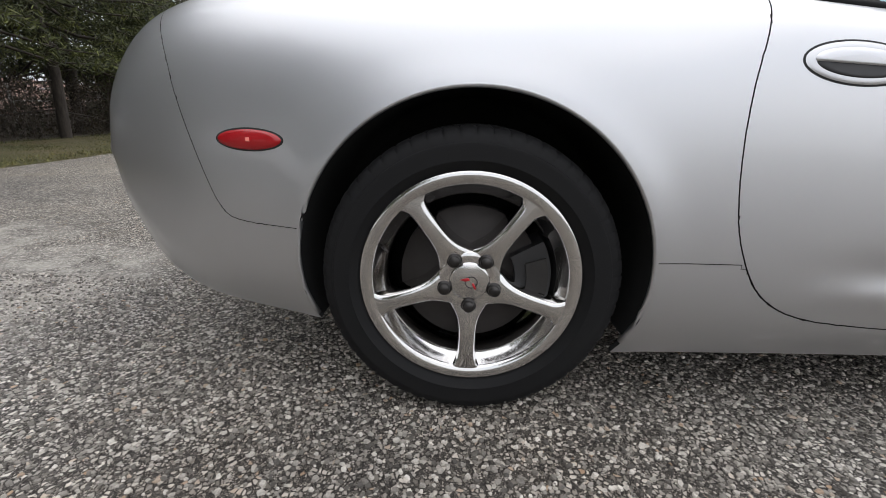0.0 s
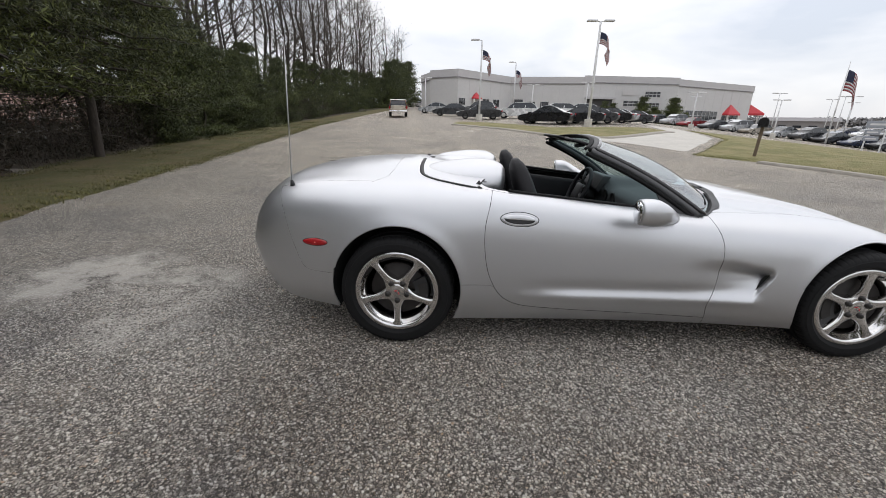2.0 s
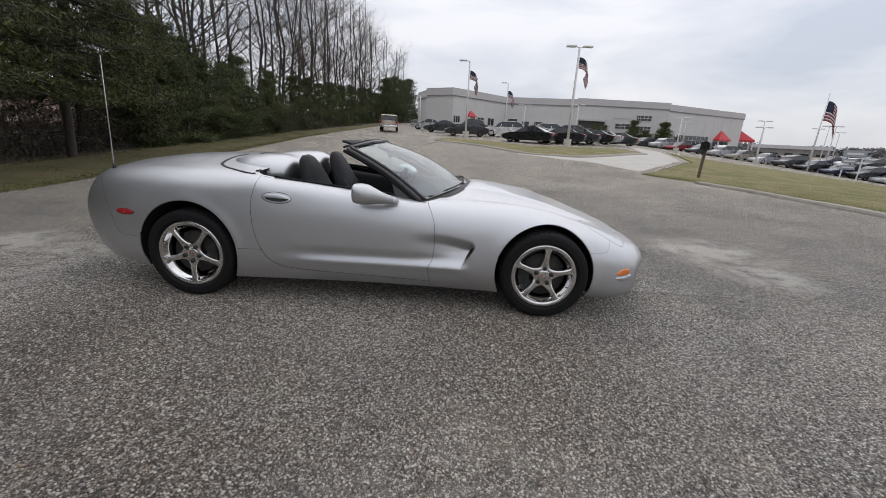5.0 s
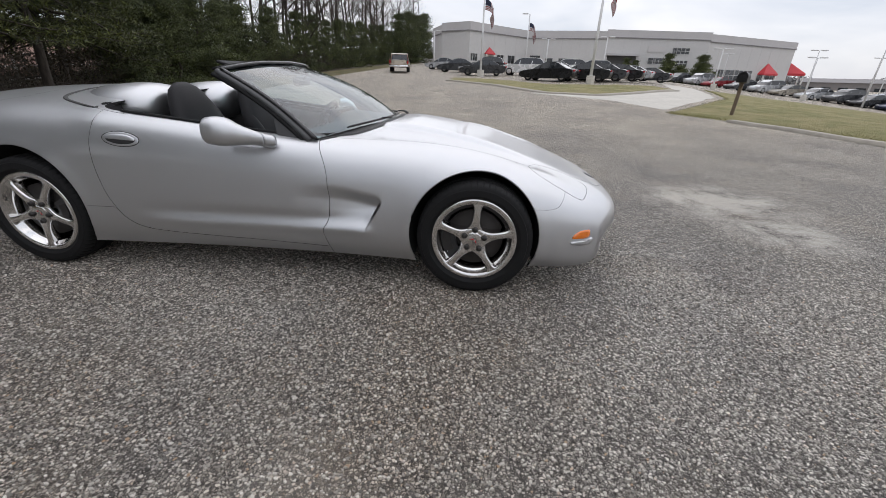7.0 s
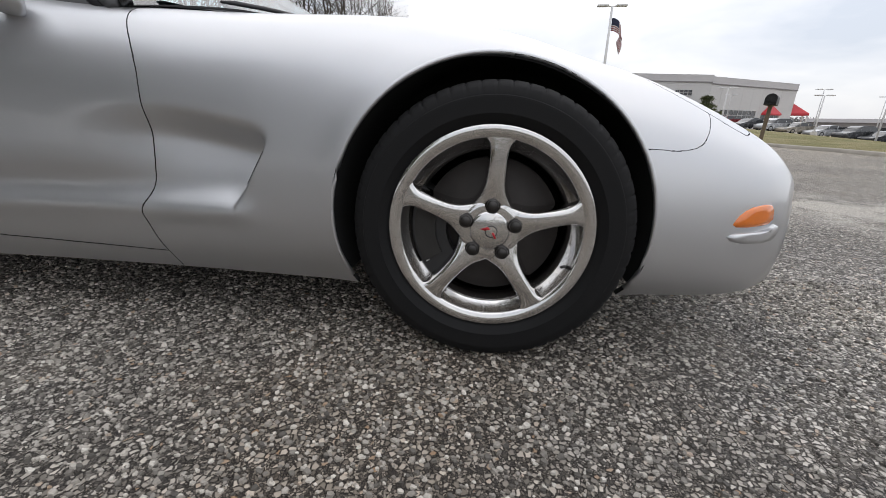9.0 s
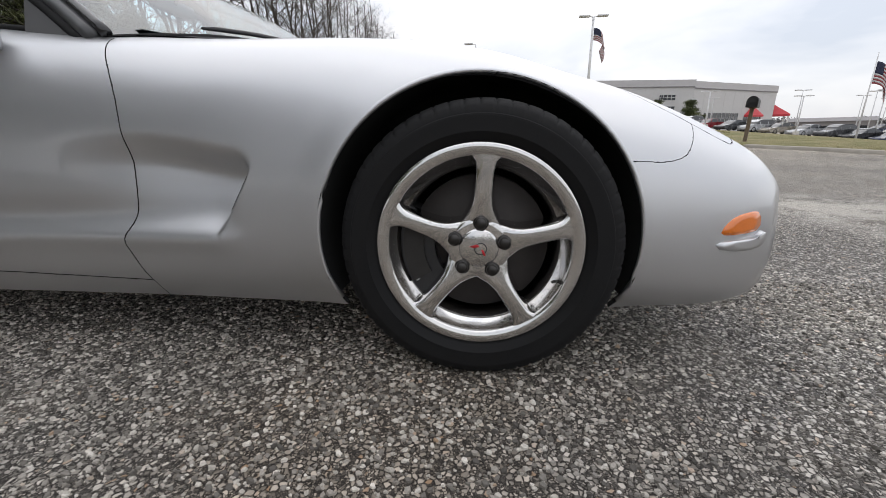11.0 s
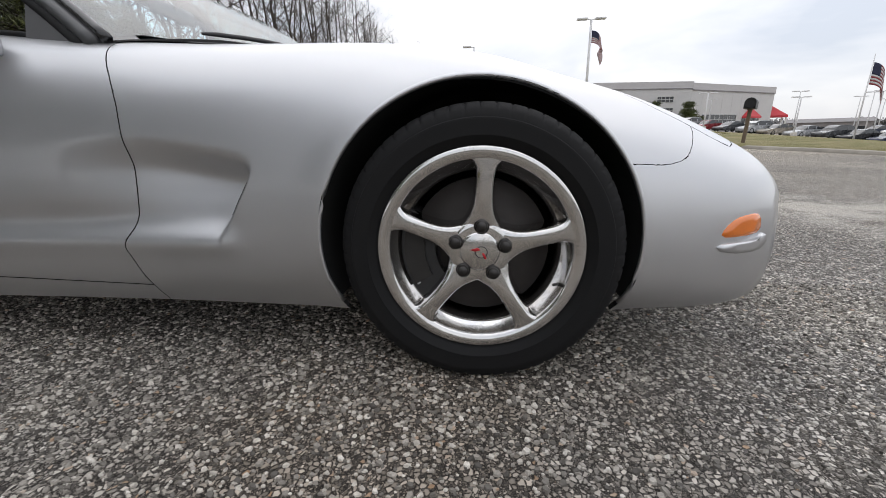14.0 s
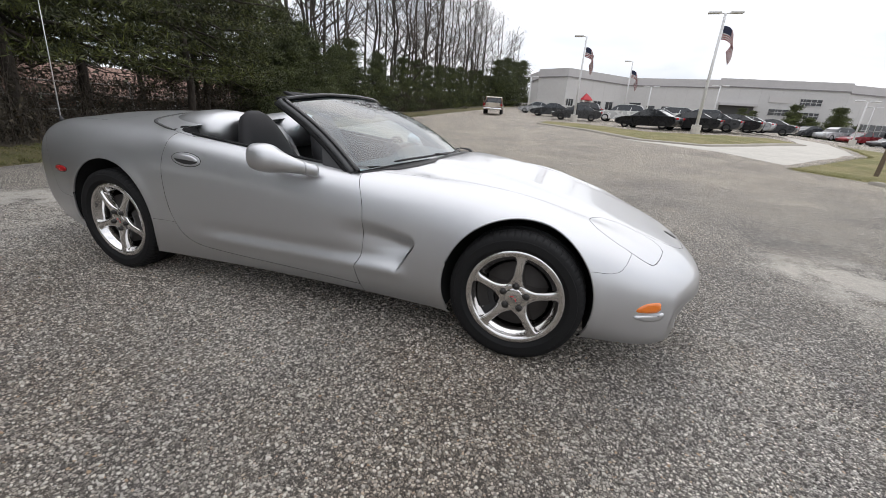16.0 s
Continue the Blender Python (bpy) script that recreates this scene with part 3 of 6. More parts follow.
if sum(f.normal.y for f in half.faces if f.calc_center_median().y < -0.8) > 0:
    bmesh.ops.reverse_faces(half, faces=half.faces)
SKIN = BVHTree.FromBMesh(half)


def skin(x, z, out=0.0):
    """A point of the near side's skin at x and z, moved out a little."""
    at, n, _, _ = SKIN.ray_cast(Vector((x, -2, z)), Vector((0, 1, 0)))
    return at + n * out if n.y < 0 else at - n * out


def panel_of(c):
    if c.y < -0.5 and (math.hypot(c.x - REAR_ARCH[0], c.z - REAR_ARCH[1]) < REAR_ARCH[2] - 1e-4 or math.hypot(c.x - FRONT_ARCH[0], c.z - FRONT_ARCH[1]) < FRONT_ARCH[2] - 1e-4):
        return None
    if c.z > 0.5 and inside(COCKPIT, c.x, c.y):
        return None
    if c.z > 0.5 and c.x > 1.7 and inside(LAMP, c.x, c.y):
        return "headlight_cover"
    if c.z > 0.5 and c.x > 1.7 and inside(HOOD, c.x, c.y):
        return "hood"
    if c.z > 0.8 and c.x < 0.9 and inside(TONNEAU, c.x, c.y):
        return "tonneau_cover"
    if c.y < -0.6 and inside(DOOR, c.x, c.z):
        return "door"
    if c.y < -0.6 and inside(SILL, c.x, c.z):
        return "sill_panel"
    if inside(TAIL, c.x, c.z):
        return "rear_bumper"
    if inside(NOSE, c.x, c.z):
        return "front_bumper"
    if c.x < 1.1:
        return "boot_lid" if c.x < -0.06 and c.y > -0.745 + 0.05 * abs(c.x) and inside([(-1.2, 0.1), (-0.06, 0.1), (-0.06, -0.5), (-0.08, -0.66), (-0.15, -0.745), (-1.2, -0.76)], c.x, c.y) and c.z > 0.9 else "rear_quarter"
    return "front_fender"


groups = {}
for f in half.faces:
    name = panel_of(f.calc_center_median())
    if name:
        groups.setdefault(name, []).append(f)

for name, faces in groups.items():
    count = {}
    for f in faces:
        for e in f.edges:
            count[e] = count.get(e, 0) + 1
    groups[name] = [f for f in faces if not (any(count[e] == 1 for e in f.edges) and 2 * f.calc_area() / max(e.calc_length() for e in f.edges) < 0.0022)]

car = thing("convertible_car", "silver metallic two-seat convertible sports car with its top down", "car")


def panel_bm(faces, mirror, gap=0.0021):
    """One body panel with its edges drawn back from the shut line and turned inwards."""
    bm, seen = bmesh.new(), {}
    for sign in ((1,) if mirror == "near" else (-1,) if mirror == "far" else (1, -1)):
        for f in faces:
            vs = []
            for v in f.verts:
                key = (v.index, sign)
                if key not in seen:
                    seen[key] = bm.verts.new((v.co.x, v.co.y * sign, v.co.z))
                vs.append(seen[key])
            try:
                bm.faces.new(vs if sign > 0 else vs[::-1])
            except ValueError:
                pass
    bmesh.ops.remove_doubles(bm, verts=bm.verts, dist=2e-5)
    bm.normal_update()
    rim = [e for e in bm.edges if len(e.link_faces) == 1]
    shift = {}
    for e in rim:
        f = e.link_faces[0]
        d = (e.verts[1].co - e.verts[0].co).normalized()
        inward = f.normal.cross(d)
        if inward.dot(f.calc_center_median() - e.verts[0].co) < 0:
            inward = -inward
        for v in e.verts:
            shift[v] = shift.get(v, Vector()) + inward * e.calc_length()
    normals = {v: v.normal.copy() for v in shift}
    for v, d in shift.items():
        if d.length > 1e-9:
            v.co += d.normalized() * gap
    made = bmesh.ops.extrude_edge_only(bm, edges=rim)["geom"]
    for f in (g for g in made if isinstance(g, bmesh.types.BMFace)):
        f.material_index = 1
    old = {}
    for v in (g for g in made if isinstance(g, bmesh.types.BMVert)):
        near = min((e.other_vert(v) for e in v.link_edges if e.other_vert(v) in normals), key=lambda o: (o.co - v.co).length, default=None)
        if near is not None:
            old[v] = normals[near]
    for v, n in old.items():
        v.co -= n * 0.012
    for e in rim:
        if e.is_valid:
            e.smooth = False
    return bm


half.verts.index_update()
for name, faces in groups.items():
    mat, gap = SILVER, {"door": 0.0021, "sill_panel": 0.0012, "hood": 0.0013, "headlight_cover": 0.0016}.get(name, 0.0008)
    if name in ("hood", "boot_lid", "tonneau_cover", "rear_bumper", "front_bumper"):
        part(name, panel_bm(faces, "both", gap), mat, car).data.materials.append(GAP)
    else:
        part(name, panel_bm(faces, "near", gap), mat, car).data.materials.append(GAP)
        part(name, panel_bm(faces, "far", gap), mat, car).data.materials.append(GAP)

# the dark shell behind the shut lines
shell = grid_bm(body_grid(np.linspace(-0.93, 3.57, 150), 50, 0.016))
for f in list(shell.faces):
    c = f.calc_center_median()
    if len(f.verts) > 4 or (c.y < -0.5 and (math.hypot(c.x - REAR_ARCH[0], c.z - REAR_ARCH[1]) < REAR_ARCH[2] + 0.03 or math.hypot(c.x - FRONT_ARCH[0], c.z - FRONT_ARCH[1]) < FRONT_ARCH[2] + 0.03)) or (c.z > 0.5 and 0.44 < c.x < 2.04 and inside(COCKPIT, c.x, c.y)):
        shell.faces.remove(f)
mirrored = shell.copy()
mirrored.transform(Matrix.Diagonal((1, -1, 1, 1)))
shell = join(shell, mirrored)
part("inner_shell", shell, GAP, car, "black inner structure behind the body panels")
part("underbody", box((3.7, 1.36, 0.05), (1.36, 0, 0.21), 0.02), WELL, car, "black underbody")
for cx, cz, r in (REAR_ARCH, FRONT_ARCH):
    for s in (-1, 1):
        bm = lathe([(0.02, 0.0), (r - 0.01, 0.0), (r + 0.004, 0.04), (r + 0.004, 0.40)], "y", 64)
        bm.transform(Matrix.Translation((cx, 0.56 * s, cz)) @ Matrix.Diagonal((1, s, 1, 1)))
        for f in list(bm.faces):
            if f.calc_center_median().z < 0.215:
                bm.faces.remove(f)
        for v in bm.verts:
            hit = SKIN.ray_cast(Vector((v.co.x, -2, v.co.z)), Vector((0, 1, 0)))[0] if v.co.z > 0.19 else None
            most = (-hit.y if hit is not None else 0.88) - 0.013
            v.co.y = s * min(abs(v.co.y), most)
        part("wheel_arch_liner", bm, WELL, car, "black wheel arch liner")
    for s in (-1, 1):
        pts = []
        for k in range(61):
            a = radians(-28 + 236 * k / 60)
            x, z = cx + (r + 0.001) * math.cos(a), cz + (r + 0.001) * math.sin(a)
            hit = SKIN.ray_cast(Vector((x, -2, z)), Vector((0, 1, 0)))[0] if z > 0.19 else None
            if hit is not None:
                pts.append((x, s * (-hit.y - 0.012), z))
        part("arch_lip", tube([(x, y + 0.006 * s, z) for x, y, z in pts], 0.0065, 8), SILVER, car, "rolled silver wheel arch lip")

# ---- wheels ----
def spoke_bm(angle, r_in, r_out, face):
    own = bmesh.new()
    rows = []
    width = curve_through((r_in, 0.041), (r_in + 0.018, 0.034), (r_in + 0.042, 0.0235), (r_in + 0.08, 0.0195), (r_out - 0.045, 0.0195), (r_out - 0.018, 0.024), (r_out - 0.006, 0.034), (r_out, 0.050))
    for r in np.linspace(r_in, r_out, 26):
        w = 0.0205 + 0.030 * math.exp(-((r - r_in) / 0.028) ** 1.3) * 0.8 + 0.026 * math.exp(-((r_out - r) / 0.012) ** 1.2)
        q = (r - r_in) / (r_out - r_in)
        y = face + 0.010 * (1 - q) ** 2 - 0.004 * math.sin(math.pi * q)
        cross = [(-w - 0.004, y + 0.052), (-w, y + 0.012), (-w + 0.0025, y + 0.004), (-w + 0.006, y + 0.0006), (-w * 0.45, y - 0.0012), (w * 0.45, y - 0.0012), (w - 0.006, y + 0.0006), (w - 0.0025, y + 0.004), (w, y + 0.012), (w + 0.004, y + 0.052)]
        rows.append([own.verts.new((r * math.cos(angle) - s * math.sin(angle), h, r * math.sin(angle) + s * math.cos(angle))) for s, h in cross])
    for a, b in zip(rows, rows[1:]):
        for j in range(len(a) - 1):
            own.faces.new((a[j], b[j], b[j + 1], a[j + 1]))
    bmesh.ops.recalc_face_normals(own, faces=own.faces)
    return own


def tyre_bm(r, half, bead):
    """A tyre with a bulging wall, grooves round the tread and cut shoulders."""
    side = [(bead, -half + 0.034), (bead + 0.006, -half + 0.022), (bead + 0.012, -half + 0.016), (bead + 0.024, -half + 0.007), (bead + 0.0255, -half + 0.0052), (bead + 0.0285, -half + 0.0050), (bead + 0.030, -half + 0.0055), (r - 0.040, -half), (r - 0.034, -half + 0.0015), (r - 0.0325, -half + 0.0045), (r - 0.018, -half + 0.008), (r - 0.007, -half + 0.020), (r - 0.0015, -half + 0.040)]
    tread = [(r, -half + 0.058), (r - 0.007, -half + 0.060), (r - 0.007, -half + 0.068), (r + 0.001, -half + 0.070), (r + 0.002, -0.012), (r - 0.006, -0.010), (r - 0.006, 0.0)]
    left = side + tread
    profile = left + [(a, -b) for a, b in reversed(left[:-1])]
    own, steps = bmesh.new(), 420
    rings = []
    for k in range(steps):
        a = 2 * math.pi * k / steps
        groove = k % 7 == 0
        ring = []
        for j, (rr, h) in enumerate(profile):
            if groove and j in (10, 11, 12, 13):
                rr -= 0.0040
            ring.append(own.verts.new((rr * math.cos(a), h, rr * math.sin(a))))
        rings.append(ring)
    for k in range(steps):
        p, q = rings[k], rings[(k + 1) % steps]
        for j in range(len(profile) - 1):
            own.faces.new((p[j], p[j + 1], q[j + 1], q[j]))
    bmesh.ops.recalc_face_normals(own, faces=own.faces)
    return shaded(own, 40)


def arc_block(r0, r1, a0, a1, y0, y1, n=14):
    out = [(r1 * math.cos(radians(a)), r1 * math.sin(radians(a))) for a in np.linspace(a0, a1, n)]
    out += [(r0 * math.cos(radians(a)), r0 * math.sin(radians(a))) for a in np.linspace(a1, a0, n)]
    return moved(prism(out, y1 - y0), Matrix.Translation((0, y0, 0)))


def wheel(where, r, half, rim_r, turn, valve, caliper_at, name, side_label):
    """A five-spoke wheel with its tyre and brake; local -y faces out."""
    face = -half + 0.022
    bm = lathe([(rim_r + 0.002, -half + 0.026), (rim_r + 0.0035, -half + 0.020), (rim_r - 0.001, -half + 0.0165), (rim_r - 0.010, -half + 0.0175), (rim_r - 0.0225, -half + 0.0195), (rim_r - 0.026, -half + 0.023), (rim_r - 0.028, -half + 0.030), (rim_r - 0.046, -half + 0.050), (rim_r - 0.050, -half + 0.056), (rim_r - 0.060, -half + 0.115), (rim_r - 0.040, half - 0.05), (rim_r, half - 0.03)], "y", 128)
    w = part(name, shaded(bm, 50), RIM, car, side_label)
    w.matrix_basis = where
    part("tyre", tyre_bm(r, half, rim_r - 0.002), RUBBER, w, "worn black low-profile tyre")
    for k in range(5):
        part("spoke", shaded(spoke_bm(radians(turn + 72 * k), 0.058, rim_r - 0.020, face), 60), RIM, w)
    part("hub", lathe([(0.0, face + 0.012), (0.056, face + 0.0075), (0.068, face + 0.0085), (0.073, face + 0.013), (0.076, face + 0.03), (0.076, face + 0.10)], "y", 64), RIM, w)
    cap = part("centre_cap", lathe([(0.0, face + 0.004), (0.040, face + 0.0045), (0.0455, face + 0.007), (0.047, face + 0.012)], "y", 48), RIM, w, "polished centre cap")
    bm = lathe([(0.0125, -0.0005), (0.0125, 0.0005), (0.0145, 0.0005), (0.0145, -0.0005), (0.0125, -0.0005)], "y", 24)
    part("badge_ring", moved(bm, Matrix.Translation((0.004, face + 0.0038, -0.001))), CALIPER, cap, "small dark round badge")
    part("badge_flag", prism([(-0.022, 0.004), (-0.004, 0.010), (0.002, 0.004), (-0.010, 0.001)], 0.001, bm=moved(prism([(0.005, -0.004), (0.012, -0.018), (0.016, -0.016), (0.010, -0.003)], 0.001), Matrix())), RED_MARK, cap, "small red badge").location = (0, face + 0.0032, 0)
    for k in range(5):
        a = radians(turn + 72 * k)
        bm = lathe([(0.0, -0.010), (0.0105, -0.0095), (0.0130, -0.007), (0.0140, 0.0), (0.0140, 0.014)], "y", 12)
        bm = lathe([(0.0140, 0.002), (0.0178, 0.004), (0.0182, 0.014)], "y", 24, bm)
        part("lug_nut", moved(bm, Matrix.Translation((0.0600 * math.cos(a), face + 0.003, 0.0600 * math.sin(a)))), LUG, w, "dull steel lug nut")
    a = radians(valve)
    part("valve_stem", tube([((rim_r - 0.034) * math.cos(a), face + 0.02, (rim_r - 0.034) * math.sin(a)), ((rim_r - 0.050) * math.cos(a), face - 0.004, (rim_r - 0.050) * math.sin(a))], [0.0042, 0.0032], 8), LUG, w)
    disc = part("brake_disc", lathe([(0.0, face + 0.035), (0.072, face + 0.035), (0.076, face + 0.055), (0.086, face + 0.058), (0.162, face + 0.058), (0.163, face + 0.090), (0.08, face + 0.090)], "y", 72), DISC, w, "rust-tinged iron brake disc")
    a0, a1 = caliper_at
    cal = part("brake_caliper", shaded(arc_block(0.105, 0.186, a0, a1, face + 0.032, face + 0.12)), CALIPER, w, "black brake caliper", False)
    part("caliper_bridge", shaded(arc_block(0.13, 0.178, a0 + 12, a1 - 12, face + 0.024, face + 0.034)), HUB_IRON, cal, "", False)
    return w, cal, face


rear_hub, front_hub = (0.0, 0.337), (WHEELBASE, 0.325)
for s in (-1, 1):
    spin = Matrix() if s < 0 else Matrix.Rotation(math.pi, 4, "Z")
    m = Matrix.Translation((rear_hub[0], s * 0.786, rear_hub[1])) @ spin
    wheel(m, 0.338, 0.1375, 0.2455, 54, 160, (-22, 30) if s < 0 else (158, 210), "rear_wheel", "polished five-spoke alloy rear wheel")
    m = Matrix.Translation((front_hub[0], s * 0.784, front_hub[1])) @ spin
    w, cal, face = wheel(m, 0.326, 0.1225, 0.2335, 86 if s < 0 else 50, -24, (150, 222) if s < 0 else (-40, 32), "front_wheel", "polished five-spoke alloy front wheel")
    if s < 0:
        for k in range(8):
            a = radians(172 + 5.6 * k)
            bm = box((0.0085, 0.001, 0.0028), (0, 0, 0))
            part("caliper_mark", moved(bm, Matrix.Translation((0.172 * math.cos(a), face + 0.0315, 0.172 * math.sin(a))) @ Matrix.Rotation(-a, 4, "Y")), WHITE_MARK, cal, "white mark on the caliper")

# ---- lights, handles, mirrors and trim of the car ----
def skin_patch(outline, out, thick=0.0, bm=None, swell=0.0):
    """A patch that lies on the near side over an outline of (x, z), standing proud of it and swelling in its middle."""
    own = bmesh.new()
    cx, cz = (sum(p[k] for p in outline) / len(outline) for k in (0, 1))
    rings, steps = [], (1.0, 0.93, 0.75, 0.5, 0.25)
    for f in steps:
        ring = []
        for x, z in outline:
            px, pz = cx + (x - cx) * f, cz + (z - cz) * f
            p = skin(px, pz)
            ring.append(own.verts.new((p.x, p.y - (0.0 if f == 1.0 else out + swell * (1 - f * f)), p.z)))
        rings.append(ring)
    p = skin(cx, cz)
    mid = own.verts.new((p.x, p.y - out - swell, p.z))
    n = len(outline)
    for a, b in zip(rings, rings[1:]):
        for j in range(n):
            own.faces.new((a[j], a[(j + 1) % n], b[(j + 1) % n], b[j]))
    for j in range(n):
        own.faces.new((rings[-1][j], rings[-1][(j + 1) % n], mid))
    bmesh.ops.recalc_face_normals(own, faces=own.faces)
    return join(bm, own)


def ellipse(cx, cz, a, b, n=40, tilt=0.0, power=1.0):
    out = []
    for k in range(n):
        t = 2 * math.pi * k / n
        u, v = a * math.copysign(abs(math.cos(t)) ** power, math.cos(t)), b * math.copysign(abs(math.sin(t)) ** power, math.sin(t))
        out.append((cx + u * math.cos(tilt) - v * math.sin(tilt), cz + u * math.sin(tilt) + v * math.cos(tilt)))
    return out


def both_sides(name, bm, material, label="", smooth=True, parent=None):
    far = bm.copy()
    far.transform(Matrix.Diagonal((1, -1, 1, 1)))
    bmesh.ops.reverse_faces(far, faces=far.faces)
    near = part(name, bm, material, parent or car, label, smooth)
    return near, part(name, far, material, parent or car, label, smooth)


MARK_C = (-0.470, 0.634)
both_sides("marker_bezel", skin_patch(ellipse(*MARK_C, 0.0770, 0.0240), 0.0015), GAP)
both_sides("side_marker_lamp", skin_patch(ellipse(*MARK_C, 0.0735, 0.0210), 0.004, swell=0.006), RED_LENS, "dark red oval side marker lamp")
# the lens glint, put in as a small block of brighter red
part("marker_glint", moved(box((0.008, 0.001, 0.008), (0, 0, 0), 0.0004), Matrix.Translation(skin(MARK_C[0] + 0.004, MARK_C[1], 0.011))), RED_GLINT, car)
HANDLE_C = (0.692, 0.798)
both_sides("handle_ring", skin_patch(ellipse(*HANDLE_C, 0.108, 0.0405, tilt=-0.05), 0.0012), GAP)
both_sides("handle_bezel", skin_patch(ellipse(*HANDLE_C, 0.1055, 0.038, tilt=-0.05), 0.0026), SILVER)
both_sides("handle_recess", skin_patch([p for p in ellipse(HANDLE_C[0], HANDLE_C[1] - 0.001, 0.089, 0.026, tilt=-0.05)], 0.0036), BLACK, "black door handle recess")
flap = [p for p in ellipse(HANDLE_C[0] - 0.002, HANDLE_C[1] + 0.002, 0.087, 0.0245, 60, tilt=-0.05) if p[1] > HANDLE_C[1] - 0.005 - 0.05 * (p[0] - HANDLE_C[0])]
both_sides("door_handle", skin_patch(flap, 0.006, swell=0.004), SILVER, "silver flush door handle")
AMBER_OUT = [(3.190, 0.350), (3.200, 0.372), (3.226, 0.391), (3.262, 0.398), (3.296, 0.398), (3.300, 0.354), (3.24, 0.347)]


def nose_skin(x, z):
    """The skin of the rounded nose at x and z, met square to its corner."""
    at, n, _, _ = SKIN.ray_cast(Vector((x + 0.6, -2, z)), Vector((-0.28, 1, 0)).normalized())
    return at, n


def nose_patch(outline, out):
    own = bmesh.new()
    cx, cz = (sum(p[k] for p in outline) / len(outline) for k in (0, 1))
    rings = []
    for f in (1.0, 0.9, 0.5):
        ring = []
        for x, z in outline:
            q = Vector((cx + (x - cx) * f, 0, cz + (z - cz) * f))
            at, n, _, _ = SKIN.ray_cast(Vector((q.x, -2, q.z)), Vector((0, 1, 0)))
            at = at if at is not None else Vector((q.x, -0.75, q.z))
            ring.append(own.verts.new(at + Vector((0.5, -1, 0)).normalized() * (0.0 if f == 1.0 else out)))
        rings.append(ring)
    n = len(outline)
    for a, b in zip(rings, rings[1:]):
        for j in range(n):
            own.faces.new((a[j], a[(j + 1) % n], b[(j + 1) % n], b[j]))
    own.faces.new(rings[-1])
    bmesh.ops.recalc_face_normals(own, faces=own.faces)
    return own


both_sides("turn_signal", nose_patch(rounded(AMBER_OUT, 1), 0.006), AMBER, "amber front turn signal lens")
LIP = rounded([(3.175, 0.335), (3.28, 0.338), (3.312, 0.356), (3.318, 0.330), (3.29, 0.310), (3.20, 0.312)], 1)
both_sides("bumper_lip", nose_patch(LIP, 0.011), SILVER, "rounded silver ledge under the turn signal")

# the black slot at the end of each cove
slot = bmesh.new()
for z in np.linspace(0.392, 0.548, 12):
    x = 2.112 + 0.62 * (z - 0.468)
    outer = skin(x + 0.030, z).y
    slot.verts.new((x - 0.010, outer + 0.026, z))
    slot.verts.new((x - 0.020, outer + 0.078, z))
slot.verts.ensure_lookup_table()
for k in range(11):
    slot.faces.new([slot.verts[i] for i in (2 * k, 2 * k + 1, 2 * k + 3, 2 * k + 2)])
both_sides("side_vent", slot, WELL, "black vent slot behind the front wheel")

# door mirrors
def ring_loft(rings, bm=None, caps=True):
    own = bmesh.new()
    v = [[own.verts.new(p) for p in ring] for ring in rings]
    n = len(v[0])
    for a, b in zip(v, v[1:]):
        for j in range(n):
            own.faces.new((a[j], a[(j + 1) % n], b[(j + 1) % n], b[j]))
    if caps:
        own.faces.new(v[0][::-1])
        own.faces.new(v[-1])
    bmesh.ops.recalc_face_normals(own, faces=own.faces)
    return join(bm, own)


def oval(c, a, b, u, v, n=28, power=0.8):
    c, u, v = Vector(c), Vector(u), Vector(v)
    out = []
    for k in range(n):
        t = 2 * math.pi * k / n
        s, w = math.cos(t), math.sin(t)
        out.append(c + u * a * math.copysign(abs(s) ** power, s) + v * b * math.copysign(abs(w) ** power, w))
    return out


POD = [(1.283, -0.988, 0.876, 0.058, 0.058), (1.288, -0.988, 0.876, 0.060, 0.061), (1.305, -0.988, 0.876, 0.061, 0.062), (1.335, -0.988, 0.875, 0.061, 0.063), (1.375, -0.984, 0.872, 0.059, 0.060), (1.412, -0.972, 0.865, 0.050, 0.050), (1.447, -0.948, 0.852, 0.040, 0.039), (1.480, -0.915, 0.838, 0.034, 0.031), (1.508, -0.878, 0.824, 0.033, 0.027), (1.530, -0.835, 0.812, 0.037, 0.027)]
pod = [curve_through(*[(k / 9, row[c]) for k, row in enumerate(POD)]) for c in range(5)]
rings = []
for q in np.linspace(0, 1, 40):
    x, y, z, wide, high = (float(f(q)) for f in pod)
    wide, high = wide * (1.0 + 0.22 * q), high * (1.03 + 0.28 * q)
    a = radians(62) * ease((q - 0.40) / 0.45)
    rings.append(oval((x, y, z), wide, high, (-math.sin(a), math.cos(a), 0), (0, 0, 1), 36, 0.84))
both_sides("mirror_housing", ring_loft(rings[:34]), SILVER, "silver door mirror housing")
foot_rings = [[p * 1.03 - sum(r, Vector()) / len(r) * 0.03 for p in r] for r in rings[33:]]
both_sides("mirror_foot", ring_loft(foot_rings), SILVER)
both_sides("mirror_glass", ring_loft([oval((1.279 + 0.004 * k, -0.988, 0.876), 0.052, 0.054, (0, 1, 0), (0, 0, 1), 32, 0.84) for k in range(2)]), MIRROR, "rear-view mirror glass", True)


def above(x, y, up=0.0):
    """A point of the car's upper skin."""
    at = SKIN.ray_cast(Vector((x, -abs(y), 3)), Vector((0, 0, -1)))[0]
    return Vector((x, y, (at.z if at is not None else 0.9) + up))


